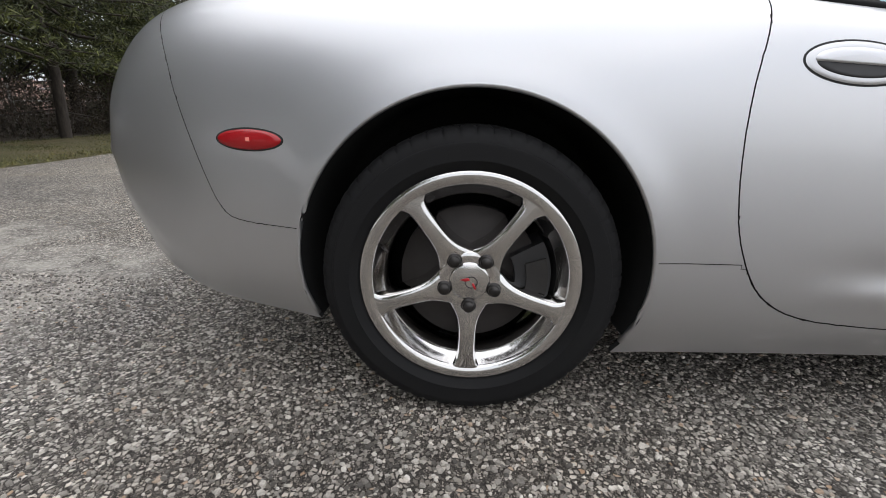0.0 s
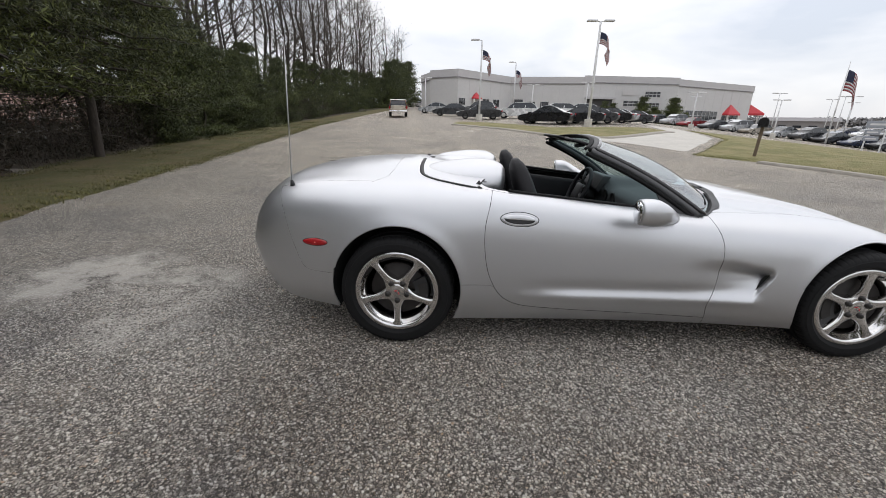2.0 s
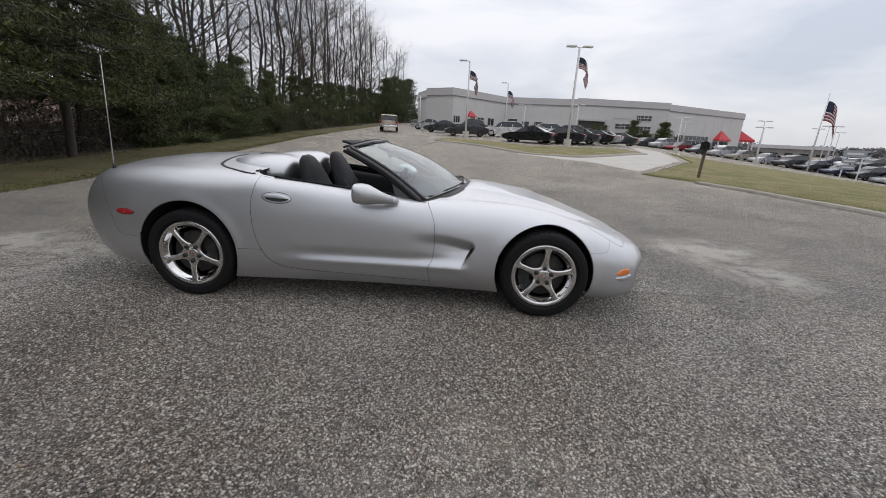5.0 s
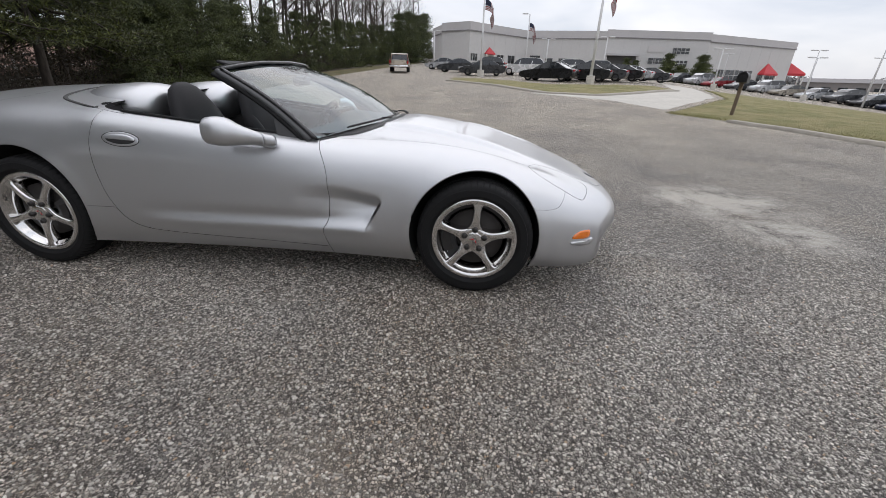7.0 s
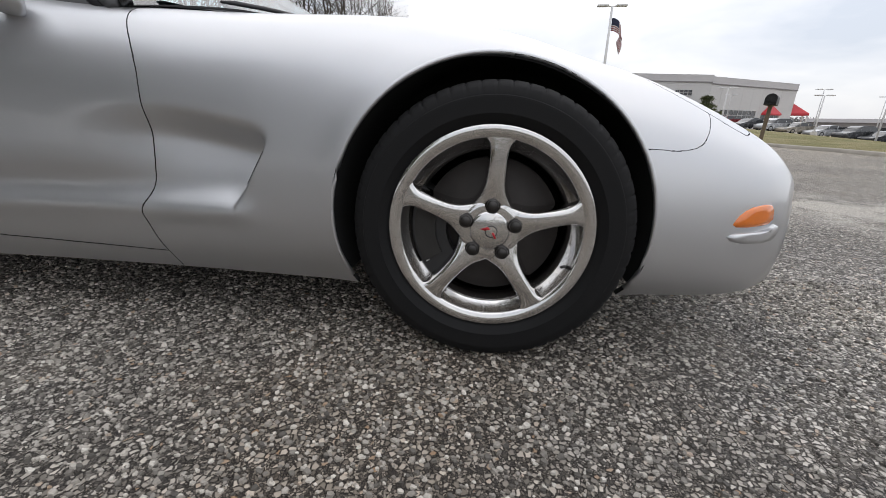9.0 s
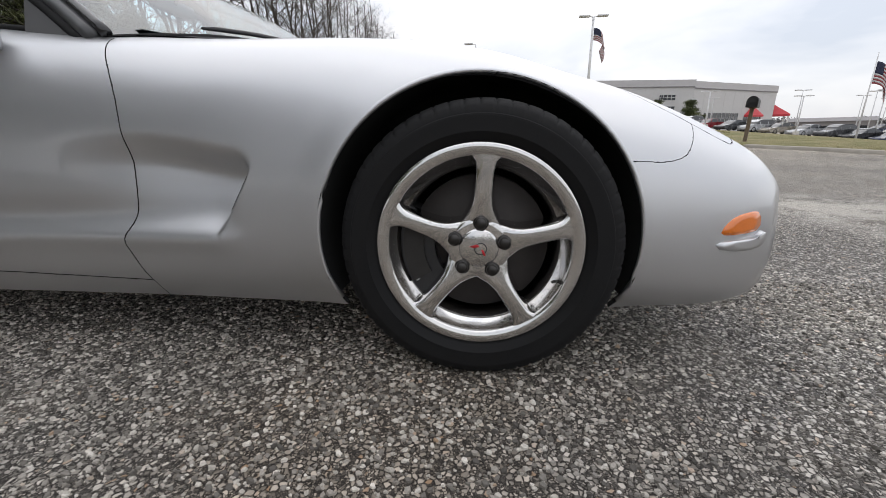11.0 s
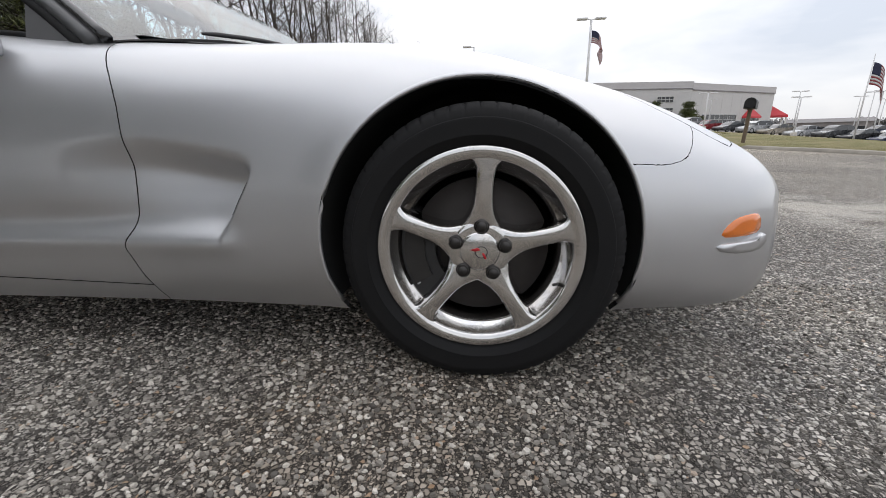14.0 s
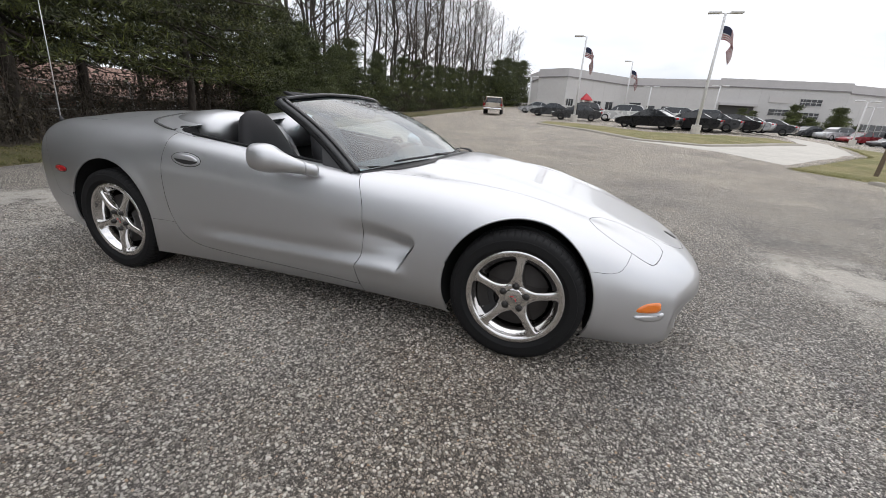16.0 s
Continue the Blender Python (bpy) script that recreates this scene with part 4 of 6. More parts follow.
# windscreen, its frame and wipers
BASE = [(2.02, 0.0, 0.872), (1.985, 0.28, 0.869), (1.905, 0.52, 0.857), (1.79, 0.705, 0.829), (1.735, 0.762, 0.815)]
HEAD = [(1.275, 0.0, 1.207), (1.255, 0.26, 1.200), (1.205, 0.46, 1.180), (1.155, 0.565, 1.158), (1.14, 0.580, 1.152)]


def along(points, n):
    p = np.array(points)
    s = np.r_[0, np.cumsum(np.linalg.norm(np.diff(p, axis=0), axis=1))] / np.linalg.norm(np.diff(p, axis=0), axis=1).sum()
    fs = [curve_through(*zip(s, p[:, k])) for k in range(3)]
    return [Vector([float(f(t)) for f in fs]) for t in np.linspace(0, 1, n)]


def mirrored_line(points):
    return [Vector((p.x, -p.y, p.z)) for p in points[:0:-1]] + points


base_line, head_line = mirrored_line(along(BASE, 20)), mirrored_line(along(HEAD, 20))
rows = []
for q in np.linspace(0, 1, 18):
    rows.append([b.lerp(h, q) + Vector((0.05, 0, 0.035)) * math.sin(math.pi * q) * (1 - (b.y / 0.8) ** 2 * 0.6) for b, h in zip(base_line, head_line)])
glass = part("windscreen", sheet(rows), GLASS, car, "raked curved windscreen glass")
glass.visible_shadow = False
part("windscreen_header", tube([p + Vector((-0.012, 0, 0.002)) for p in head_line], 0.020, 12, flat=0.75), BLACK, car, "black windscreen header rail")
part("header_trim", tube([p + Vector((0.012, 0, 0.008)) for p in head_line], 0.010, 8), GLOSS_BLACK, car)
part("header_seal", tube([p + Vector((-0.045, 0, 0.010)) for p in head_line], 0.012, 8, flat=0.6), RUBBER, car)
for s in (-1, 1):
    edge = [Vector((r[0 if s < 0 else -1].x, r[0 if s < 0 else -1].y, r[0 if s < 0 else -1].z)) for r in rows]
    part("windscreen_pillar", tube([p + Vector((-0.012, 0.004 * s, -0.004)) for p in edge], 0.025, 12, flat=0.8), PILLAR, car, "dark grey windscreen pillar")
    part("pillar_trim", tube([p + Vector((0.016, 0.008 * s, 0.008)) for p in edge], 0.0135, 8), GLOSS_BLACK, car)
    part("pillar_seal", tube([p + Vector((-0.040, 0.012 * s, -0.016)) for p in edge], 0.013, 8), RUBBER, car)
    sail = [(edge[0] + Vector((-0.02, 0.012 * s, -0.012))), (edge[7] + Vector((-0.03, 0.012 * s, -0.02))), Vector((edge[0].x - 0.20, edge[0].y - 0.0 + 0.010 * s, edge[0].z + 0.012))]
    bm = bmesh.new()
    lo = [bm.verts.new(p) for p in sail]
    hi = [bm.verts.new(p - Vector((0, 0.012 * s, 0))) for p in sail]
    bm.faces.new(lo)
    bm.faces.new(hi[::-1])
    for k in range(3):
        bm.faces.new((lo[k], hi[k], hi[(k + 1) % 3], lo[(k + 1) % 3]))
    bmesh.ops.recalc_face_normals(bm, faces=bm.faces)
    part("corner_trim", bm, BLACK, car, "black triangular trim at the mirror", False)
part("cowl_seal", tube([p + Vector((0.012, 0, -0.004)) for p in base_line], 0.010, 6), RUBBER, car)
cowl = [[p + Vector((0.01 + 0.06 * q, 0, 0.002 - 0.012 * q)) if abs(p.y) < 0.66 else p + Vector((0.01 + 0.03 * q, 0, 0.0)) for p in base_line] for q in (0, 0.5, 1)]
part("cowl_grille", sheet([[Vector((p.x, p.y, above(p.x, p.y).z + 0.004)) if k else p for p in row] for k, row in enumerate(cowl)]), BLACK, car, "black plastic cowl under the windscreen")
for y0, y1 in ((-0.60, 0.0), (0.02, 0.60)):
    pts = [rows[0][min(range(len(base_line)), key=lambda k: abs(base_line[k].y - (y0 + (y1 - y0) * q)))] + Vector((0.006, 0, 0.020)) for q in np.linspace(0, 1, 12)]
    w = part("wiper_blade", tube(pts, [0.003] + [0.0055] * 10 + [0.003], 6, flat=1.2), BLACK, car, "black wiper blade")
    mid = pts[6]
    part("wiper_arm", tube([Vector((mid.x + 0.045, mid.y + 0.17, mid.z - 0.022)), Vector((mid.x + 0.03, mid.y + 0.13, mid.z - 0.002)), mid + Vector((0.006, 0, 0.010))], [0.010, 0.008, 0.005], 6), BLACK, w)

# belt seal round the cockpit, black deck seal and antenna
belt = [p for p in COCKPIT if p[1] < -0.60 and 0.575 < p[0] < 1.74]
for s in (-1, 1):
    part("belt_seal", tube([above(x, y * s if s > 0 else y, 0.003) if s < 0 else above(x, -y, 0.003) for x, y in belt], 0.0095, 6), RUBBER, car)
    line = [p for p in TONNEAU if p[1] < 0.0 and p[0] < 0.50]
    part("deck_seal", tube([above(x, y if s < 0 else -y, 0.0) for x, y in line], 0.013, 6, flat=0.4), SEAL_GREY, car)
ant = skin(-0.634, 0.93)
foot = above(-0.634, -0.735)
mast = part("antenna", tube([foot + Vector((0, 0, -0.004)), foot + Vector((-0.002, 0, 0.016)), foot + Vector((-0.004, 0, 0.030))], [0.016, 0.011, 0.007], 12), BLACK, car, "black antenna base")
part("antenna_mast", tube([foot + Vector((-0.004 + 0.03 * q, 0.02 * q, 0.02 + 0.77 * q)) for q in (0, 0.5, 1)], [0.0040, 0.0030, 0.0021], 8), CAP, mast, "thin steel antenna mast")
part("nose_badge", moved(lathe([(0.0, 0.004), (0.034, 0.003), (0.040, 0.0), (0.040, -0.01)], "z", 32), Matrix.Translation(above(3.44, -0.001, 0.001)) @ Matrix.Rotation(radians(24), 4, "Y")), BLACK, car, "small round dark nose badge")
part("deck_badge", prism([(-0.03, 0.0), (0.0, 0.02), (0.03, 0.0), (0.035, 0.012), (0.0, 0.035), (-0.035, 0.012)], 0.003, "z"), BLACK, car, "small dark badge").location = above(-0.62, -0.02, 0.002)

# ---- the cabin ----
part("cabin_floor", box((1.65, 1.42, 0.04), (1.22, 0, 0.27), 0.01), CARPET, car, "black carpeted cabin floor")
part("rear_bulkhead", prism([(0.40, 0.26), (0.62, 0.26), (0.50, 0.90), (0.475, 0.975), (0.40, 0.93)], 1.44, bevel=0.012), CARPET, car).location = (0, -0.72, 0)
for s in (-1, 1):
    trim = ring_loft([oval((x, s * (0.735 - 0.022 * (x - 0.6)), 0.585 - 0.05 * (x - 0.6)), 0.030, 0.300 - 0.055 * (x - 0.6), (0, 1, 0), (0, 0, 1), 16, 0.45) for x in np.linspace(0.52, 1.85, 8)])
    panel = part("door_trim", trim, LEATHER, car, "black door trim panel")
    part("armrest", box((0.42, 0.07, 0.06), (1.05, s * 0.69, 0.62), 0.02), LEATHER, panel)
dash_rows = []
for y in np.linspace(-0.70, 0.70, 29):
    hood_up = 0.055 * math.exp(-(((y - 0.36) / 0.20) ** 4))
    x0 = 1.93 - 0.20 * (y / 0.7) ** 2
    dash_rows.append([Vector(p) for p in ((x0 + 0.06, y, 0.845), (x0 - 0.10, y, 0.845 + 0.5 * hood_up), (1.60, y, 0.832 + hood_up), (1.52, y, 0.815 + hood_up), (1.49, y, 0.78 + hood_up * 0.8), (1.50, y, 0.68), (1.57, y, 0.56), (1.66, y, 0.45))])
part("dashboard", sheet(dash_rows), DASH, car, "dark grey moulded dashboard")
part("instrument_binnacle", prism([(1.47, 0.76), (1.56, 0.90), (1.50, 0.905), (1.44, 0.80)], 0.36, bevel=0.01), BLACK, car).location = (0, 0.18, 0)
part("centre_console", prism([(0.62, 0.27), (1.66, 0.27), (1.60, 0.66), (1.44, 0.66), (1.22, 0.53), (0.72, 0.54), (0.62, 0.50)], 0.26, bevel=0.02), LEATHER, car, "black centre console").location = (0, -0.13, 0)
for y in (-0.08, 0.08):
    part("air_vent", moved(lathe([(0.0, 0.0), (0.034, 0.0), (0.042, -0.006), (0.046, 0.004)], "x", 24), Matrix.Translation((1.487, y, 0.775))), BLACK, car, "round black air vent")
wheel_m = Matrix.Translation((1.36, 0.37, 0.765)) @ Matrix.Rotation(radians(-66), 4, "Y")
steer = part("steering_wheel", moved(tube([(0.185 * math.cos(2 * math.pi * k / 48), 0.185 * math.sin(2 * math.pi * k / 48), 0) for k in range(49)], 0.0165, 10, caps=False), wheel_m), LEATHER, car, "black leather steering wheel")
part("steering_boss", moved(box((0.15, 0.17, 0.05), (-0.02, 0, -0.012), 0.02), wheel_m), BLACK, steer)
for a in (20, 160, 250, 290):
    part("steering_spoke", moved(tube([(0.05 * math.cos(radians(a)), 0.05 * math.sin(radians(a)), -0.01), (0.18 * math.cos(radians(a)), 0.18 * math.sin(radians(a)), 0)], [0.022, 0.015], 8, flat=0.5), wheel_m), BLACK, steer)
part("steering_column", moved(tube([(0, 0, -0.02), (0, 0, -0.26)], 0.045, 12), wheel_m), BLACK, steer)


def seat(y):
    """A bucket seat with a one-piece back."""
    rings = []
    for q in np.linspace(0, 1, 22):
        x, z = 0.98 - 0.27 * q ** 0.9, 0.42 + 0.655 * q
        wide = 0.245 - 0.085 * ease((q - 0.5) / 0.42)
        deep = 0.075 - 0.018 * q
        if q > 0.76:
            f = math.sqrt(max(0.0, 1 - ((q - 0.76) / 0.242) ** 2))
            wide, deep = wide * (0.22 + 0.78 * f), deep * (0.3 + 0.7 * f)
        rings.append(oval((x, y, z), deep, wide, (1, 0, 0.3), (0, 1, 0), 32, 0.7))
    s = part("seat", ring_loft(rings), LEATHER, car, "black leather bucket seat with built-in headrest")
    cush = []
    for q in np.linspace(0, 1, 14):
        f = math.sqrt(max(0.05, 1 - abs(2 * q - 1) ** 6))
        cush.append(oval((0.90 + 0.50 * q, y, 0.43 + 0.055 * q), 0.085 * f, 0.255 * f, (0, 0, 1), (0, 1, 0), 28, 0.6))
    part("seat_cushion", ring_loft(cush), LEATHER, s)
    for side in (-1, 1):
        bol = [(0.99 - 0.20 * q, y + side * (0.205 - 0.02 * q), 0.45 + 0.42 * q) for q in np.linspace(0, 1, 9)]
        part("seat_bolster", tube(bol, [0.03, 0.055, 0.062, 0.064, 0.062, 0.058, 0.052, 0.042, 0.02], 14), LEATHER, s)
    part("seat_seam", tube([(0.805 - 0.05 * q, y - 0.10 + 0.2 * q, 0.865) for q in (0, 0.5, 1)], 0.006, 6), GAP, s)
    part("seat_belt", tube([(0.62, y + math.copysign(0.31, y), 0.92), (0.74, y + math.copysign(0.25, y), 0.80), (0.92, y + math.copysign(0.27, y), 0.45)], 0.022, 8, flat=0.15), BLACK, s)


fair_h = curve_through((0.10, 0.085), (0.20, 0.118), (0.32, 0.136), (0.44, 0.146), (0.53, 0.142), (0.60, 0.118), (0.635, 0.085), (0.648, 0.01))
fair_w = curve_through((0.10, 0.10), (0.20, 0.150), (0.32, 0.182), (0.44, 0.190), (0.53, 0.186), (0.60, 0.160), (0.635, 0.11), (0.648, 0.02))
for y in (-0.37, 0.37):
    rings = [oval((x, y, 0.928), 1.28 * float(fair_w(x)), float(fair_h(x)), (0, 1, 0), (0.12, 0, 1), 36, 0.92) for x in np.r_[np.linspace(0.10, 0.58, 14), np.linspace(0.60, 0.648, 10)]]
    part("headrest_fairing", ring_loft(rings), SILVER, car, "silver humped fairing behind a headrest")
fall = []
for q in np.linspace(0, 1, 12):
    x, z = 0.42 + 0.27 * q ** 0.8, 1.002 - 0.36 * q ** 1.8
    fall.append([Vector((x + 0.02 * (v / 0.14) ** 2, v, z - 0.03 * (v / 0.14) ** 4)) for v in np.linspace(-0.15, 0.15, 9)])
bm = sheet(fall)
bmesh.ops.solidify(bm, geom=list(bm.faces), thickness=0.012)
part("waterfall_panel", bm, SILVER, car, "silver panel falling between the seats")
seat(-0.37)
seat(0.37)
part("rear_view_mirror", box((0.03, 0.24, 0.06), (1.36, 0, 1.10), 0.014), BLACK, car, "black interior mirror")
part("mirror_stalk", tube([(1.37, 0, 1.11), (1.42, 0, 1.16)], 0.009, 8), BLACK, car)
for s in (-1, 1):
    part("sun_visor", moved(box((0.16, 0.36, 0.018), (0, 0, 0), 0.008), pose(1.14, 0.29 * s, 1.185, 0, 14, 6 * s)), LEATHER, car, "folded black sun visor")
    part("header_latch", moved(box((0.06, 0.045, 0.022), (0, 0, 0), 0.008), pose(1.11, 0.40 * s, 1.172, 0, -8, -10 * s)), BLACK, car, "black roof latch handle")

# ---- ground ----
def ground_sheet():
    xs = np.r_[-600, -300, -150, -80, np.arange(-50, 91, 2.0), 130, 220, 400, 700]
    ys = np.r_[-600, -300, -120, -60, -30, np.arange(-16, 121, 2.0), 170, 260, 420, 800, 1500]
    return sheet([[(x, y, float(grounds(x, y))) for x in xs] for y in ys])


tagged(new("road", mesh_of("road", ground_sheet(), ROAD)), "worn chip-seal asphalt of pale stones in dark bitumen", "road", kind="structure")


def resample(line, n):
    p = np.array(line, float)
    s = np.r_[0, np.cumsum(np.hypot(*np.diff(p, axis=0).T))]
    u = np.linspace(0, s[-1], n)
    return np.c_[np.interp(u, s, p[:, 0]), np.interp(u, s, p[:, 1])]


def strip(a, b, n, across, up, edge=0.0, wobble=0.0):
    """Ground between two lines, lifted by up, with its near edge let down to the road."""
    p, q = resample(a, n), resample(b, n)
    rows = []
    for k in range(n):
        row = []
        for j in range(across + 1):
            f = j / across
            x, y = p[k] * (1 - f) + q[k] * f
            if j == 0:
                x += wobble * noise.noise((y * 1.7, 0.3, 0))
                y += wobble * noise.noise((x * 1.7, y * 1.3, 4))
            lift = -0.02 if j in (0, across) else up * min(1.0, j / 2) + edge * noise.noise((x * 0.8, y * 0.8, 0))
            row.append((x, y, float(grounds(x, y)) + lift))
        rows.append(row)
    return sheet(rows)


ROAD_LEFT = [(-1.5, -40), (-3.4, -14), (-4.2, -6), (-4.7, -2), (-5.05, 0.3), (-5.3, 1.2), (-5.65, 2.6), (-6.4, 5.8), (-8.0, 13.6), (-9.9, 26), (-10.8, 42), (-11.6, 60), (-13, 120)]
TREE_LINE = [(-6.5, -40), (-6.4, -14), (-6.5, -6), (-6.8, -2), (-7.2, 1.2), (-7.9, 2.6), (-9.0, 4.4), (-10.6, 7.4), (-11.8, 13), (-13.1, 25), (-14.0, 40), (-14.8, 60), (-16, 120)]
tagged(new("verge", mesh_of("verge", strip(ROAD_LEFT, TREE_LINE, 160, 8, 0.05, 0.04, 0.35), VERGE)), "patchy green and straw-coloured grass verge beside the road", "verge", kind="structure")
tagged(new("wood_floor", mesh_of("wood_floor", strip([(x + 0.9, y) for x, y in TREE_LINE], [(x - 60, y) for x, y in TREE_LINE], 160, 40, 0.08, 0.08, 0.5), LEAF_LITTER)), "brown leaf litter under the trees", "ground", kind="structure")
LAWN_NEAR = [(9.15, 12.5), (10.2, 10.7), (10.9, 9.0), (11.25, 7.0), (11.5, 3.0), (11.8, -8), (12.5, -60)]
LAWN_FAR = [(9.6, 13.0), (15.8, 21.8), (24.0, 42.0), (31.5, 38.5), (35.0, 31.0), (36.5, 16.0), (40.0, -60)]
tagged(new("lawn", mesh_of("lawn", strip(LAWN_NEAR, LAWN_FAR, 120, 10, 0.07, 0.03, 0.12), GRASS)), "dry spring lawn between the road and the car lot", "lawn", kind="structure")
ISLE_NEAR = [(-0.4, 30.0), (3.2, 25.8), (5.7, 20.6), (8.4, 19.9), (10.6, 21.9), (15.2, 27.0)]
ISLE_FAR = [(-0.2, 34.0), (3.0, 33.5), (7.0, 29.0), (10.0, 30.0), (13.0, 31.0), (15.4, 31.0)]
tagged(new("grass_island", mesh_of("grass_island", strip(ISLE_NEAR, ISLE_FAR, 60, 8, 0.08, 0.03, 0.1), GRASS)), "dry grass island in front of the parked cars", "lawn", kind="structure")
tagged(new("driveway", mesh_of("driveway", strip([(5.0, 20.4), (8.4, 17.0), (9.3, 12.9), (15.6, 22.0), (23.5, 41.5)], [(5.5, 20.9), (8.4, 20.0), (10.8, 22.3), (15.4, 27.4), (22.0, 48.0)], 80, 8, 0.014, 0.0), CONCRETE)), "pale concrete driveway apron into the car lot", "driveway", kind="structure")


def kerb(name, line, label, n=80, width=0.3):
    p = resample(line, n)
    d = np.gradient(p, axis=0)
    d /= np.linalg.norm(d, axis=1, keepdims=True)
    side = np.c_[-d[:, 1], d[:, 0]]
    rows = []
    for k in range(n):
        row = []
        for off, up in ((-width / 2, -0.03), (-width / 2 + 0.02, 0.075), (width / 2 - 0.02, 0.085), (width / 2, 0.0)):
            x, y = p[k] + side[k] * off
            row.append((x, y, float(grounds(x, y)) + up + 0.012 * noise.noise((x, y, 2))))
        rows.append(row)
    tagged(new(name, mesh_of(name, sheet(rows), KERB)), label, "kerb", kind="structure")


kerb("kerb", [(x - 0.05, y - 0.1) for x, y in LAWN_NEAR[1:]], "weathered pale kerb along the lawn", 160)
kerb("kerb", [(x, y - 0.15) for x, y in ISLE_NEAR], "weathered pale kerb round the grass island", 60, 0.5)


# loose and bedded stone chips where the road is seen from close by
def chips(count, seed):
    rng = np.random.default_rng(seed)
    n = count * 2
    x, y = rng.uniform(-2.6, 4.6, n), -0.2 - 3.4 * rng.random(n) ** 1.25
    keep = np.array([noise.noise((px * 1.1, py * 1.1, 7)) > -0.35 - 0.3 * rng.random() for px, py in zip(x, y)])
    x, y = x[keep][:count], y[keep][:count]
    n = len(x)
    r = 0.0036 + 0.0045 * rng.random(n) ** 2.0
    a = rng.random(n) * 6.283
    tall = r * (0.35 + 0.35 * rng.random(n))
    v = np.zeros((n, 10, 3))
    tilt = rng.normal(0, 0.22, (n, 2))
    for k in range(5):
        ang = a + 6.283 * (k + 0.35 * rng.random(n)) / 5
        rr = r * (0.75 + 0.5 * rng.random(n))
        cx, cy = rr * np.cos(ang), rr * np.sin(ang) * 0.82
        v[:, k] = np.c_[x + cx * 1.12, y + cy * 1.12, np.full(n, -0.002)]
        v[:, k + 5] = np.c_[x + cx * 0.80, y + cy * 0.80, tall + cx * tilt[:, 0] + cy * tilt[:, 1]]
    i = np.arange(n)[:, None] * 10
    sides = np.concatenate([i + np.array([[k, (k + 1) % 5, (k + 1) % 5 + 5, k + 5]]) for k in range(5)], 0)
    me = bpy.data.meshes.new("stone_chips")
    me.from_pydata(v.reshape(-1, 3).tolist(), [], sides.tolist() + (i + np.array([[5, 6, 7, 8, 9]])).tolist())
    k = Mat("stone_chip", (0.3, 0.3, 0.3), 0.75)
    geo = k.n.new("ShaderNodeNewGeometry").outputs["Random Per Island"]
    col = k.ramp(geo, (0.0, (0.07, 0.064, 0.057)), (0.22, (0.16, 0.148, 0.132)), (0.55, (0.33, 0.308, 0.275)), (0.85, (0.56, 0.53, 0.48)), (0.97, (0.68, 0.65, 0.60)), (1.0, (0.36, 0.25, 0.16)))
    col = k.mix(1.0, col, k.ramp(k.noise(0.55, 6, 0.62), (0.3, (0.72, 0.72, 0.74)), (0.5, (0.98, 0.97, 0.95)), (0.72, (1.2, 1.17, 1.13))), "MULTIPLY")
    k.color(k.mix(1.0, col, k.ramp(k.noise(260.0, 4), (0.3, (0.75, 0.75, 0.75)), (0.7, (1.1, 1.1, 1.1))), "MULTIPLY")).bump(k.noise(500.0, 3), 0.4, 0.001)
    me.materials.append(k.m)
    tagged(new("stone_chips", me), "pale angular stone chips of the road surface", "gravel", kind="stuff")


chips(105000, 17)


# grass blades along the verge and the lawns
def blades(name, line_a, line_b, count, label, seed, tall=0.09, ymin=-8, ymax=32, mat=None):
    rng = np.random.default_rng(seed)
    p, q = resample(line_a, 400), resample(line_b, 400)
    keep = (p[:, 1] > ymin) & (p[:, 1] < ymax)
    p, q = p[keep], q[keep]
    k, f = rng.integers(0, len(p), count), rng.random(count)
    base = p[k] * (1 - f[:, None]) + q[k] * f[:, None] + rng.normal(0, 0.06, (count, 2))
    z = grounds(base[:, 0], base[:, 1]) + 0.02
    a, h, lean = rng.random(count) * 6.283, tall * (0.4 + rng.random(count)), rng.normal(0, 0.03, (count, 2))
    w = 0.006 + 0.006 * rng.random(count)
    v = np.zeros((count, 3, 3))
    v[:, 0, 0], v[:, 0, 1], v[:, 0, 2] = base[:, 0] - w * np.cos(a), base[:, 1] - w * np.sin(a), z
    v[:, 1, 0], v[:, 1, 1], v[:, 1, 2] = base[:, 0] + w * np.cos(a), base[:, 1] + w * np.sin(a), z
    v[:, 2, 0], v[:, 2, 1], v[:, 2, 2] = base[:, 0] + lean[:, 0], base[:, 1] + lean[:, 1], z + h
    me = bpy.data.meshes.new(name)
    me.from_pydata(v.reshape(-1, 3).tolist(), [], np.arange(count * 3).reshape(-1, 3).tolist())
    me.materials.append(mat or BLADE)
    tagged(new(name, me), label, "grass", kind="stuff")


BLADE = leaf_material("grass_blades", (0.10, 0.108, 0.032), (0.32, 0.28, 0.115))
VERGE_BLADE = leaf_material("verge_blades", (0.055, 0.062, 0.016), (0.185, 0.165, 0.055))
blades("verge_grass", ROAD_LEFT, TREE_LINE, 52000, "short tufted grass on the verge", 3, 0.05, mat=VERGE_BLADE)
blades("lawn_grass", LAWN_NEAR, LAWN_FAR, 30000, "short dry grass on the lawn", 4, 0.045, -12, 20)

# ---- trees ----
NEEDLE = leaf_material("pine_needles", (0.011, 0.015, 0.005), (0.092, 0.106, 0.021))
CEDAR = leaf_material("cedar_foliage", (0.024, 0.032, 0.011), (0.105, 0.125, 0.033))
BARK = bark_material("grey_brown_bark", (0.022, 0.018, 0.015), (0.070, 0.057, 0.046))
TWIG = bark_material("bare_twigs", (0.045, 0.036, 0.029), (0.115, 0.095, 0.075))


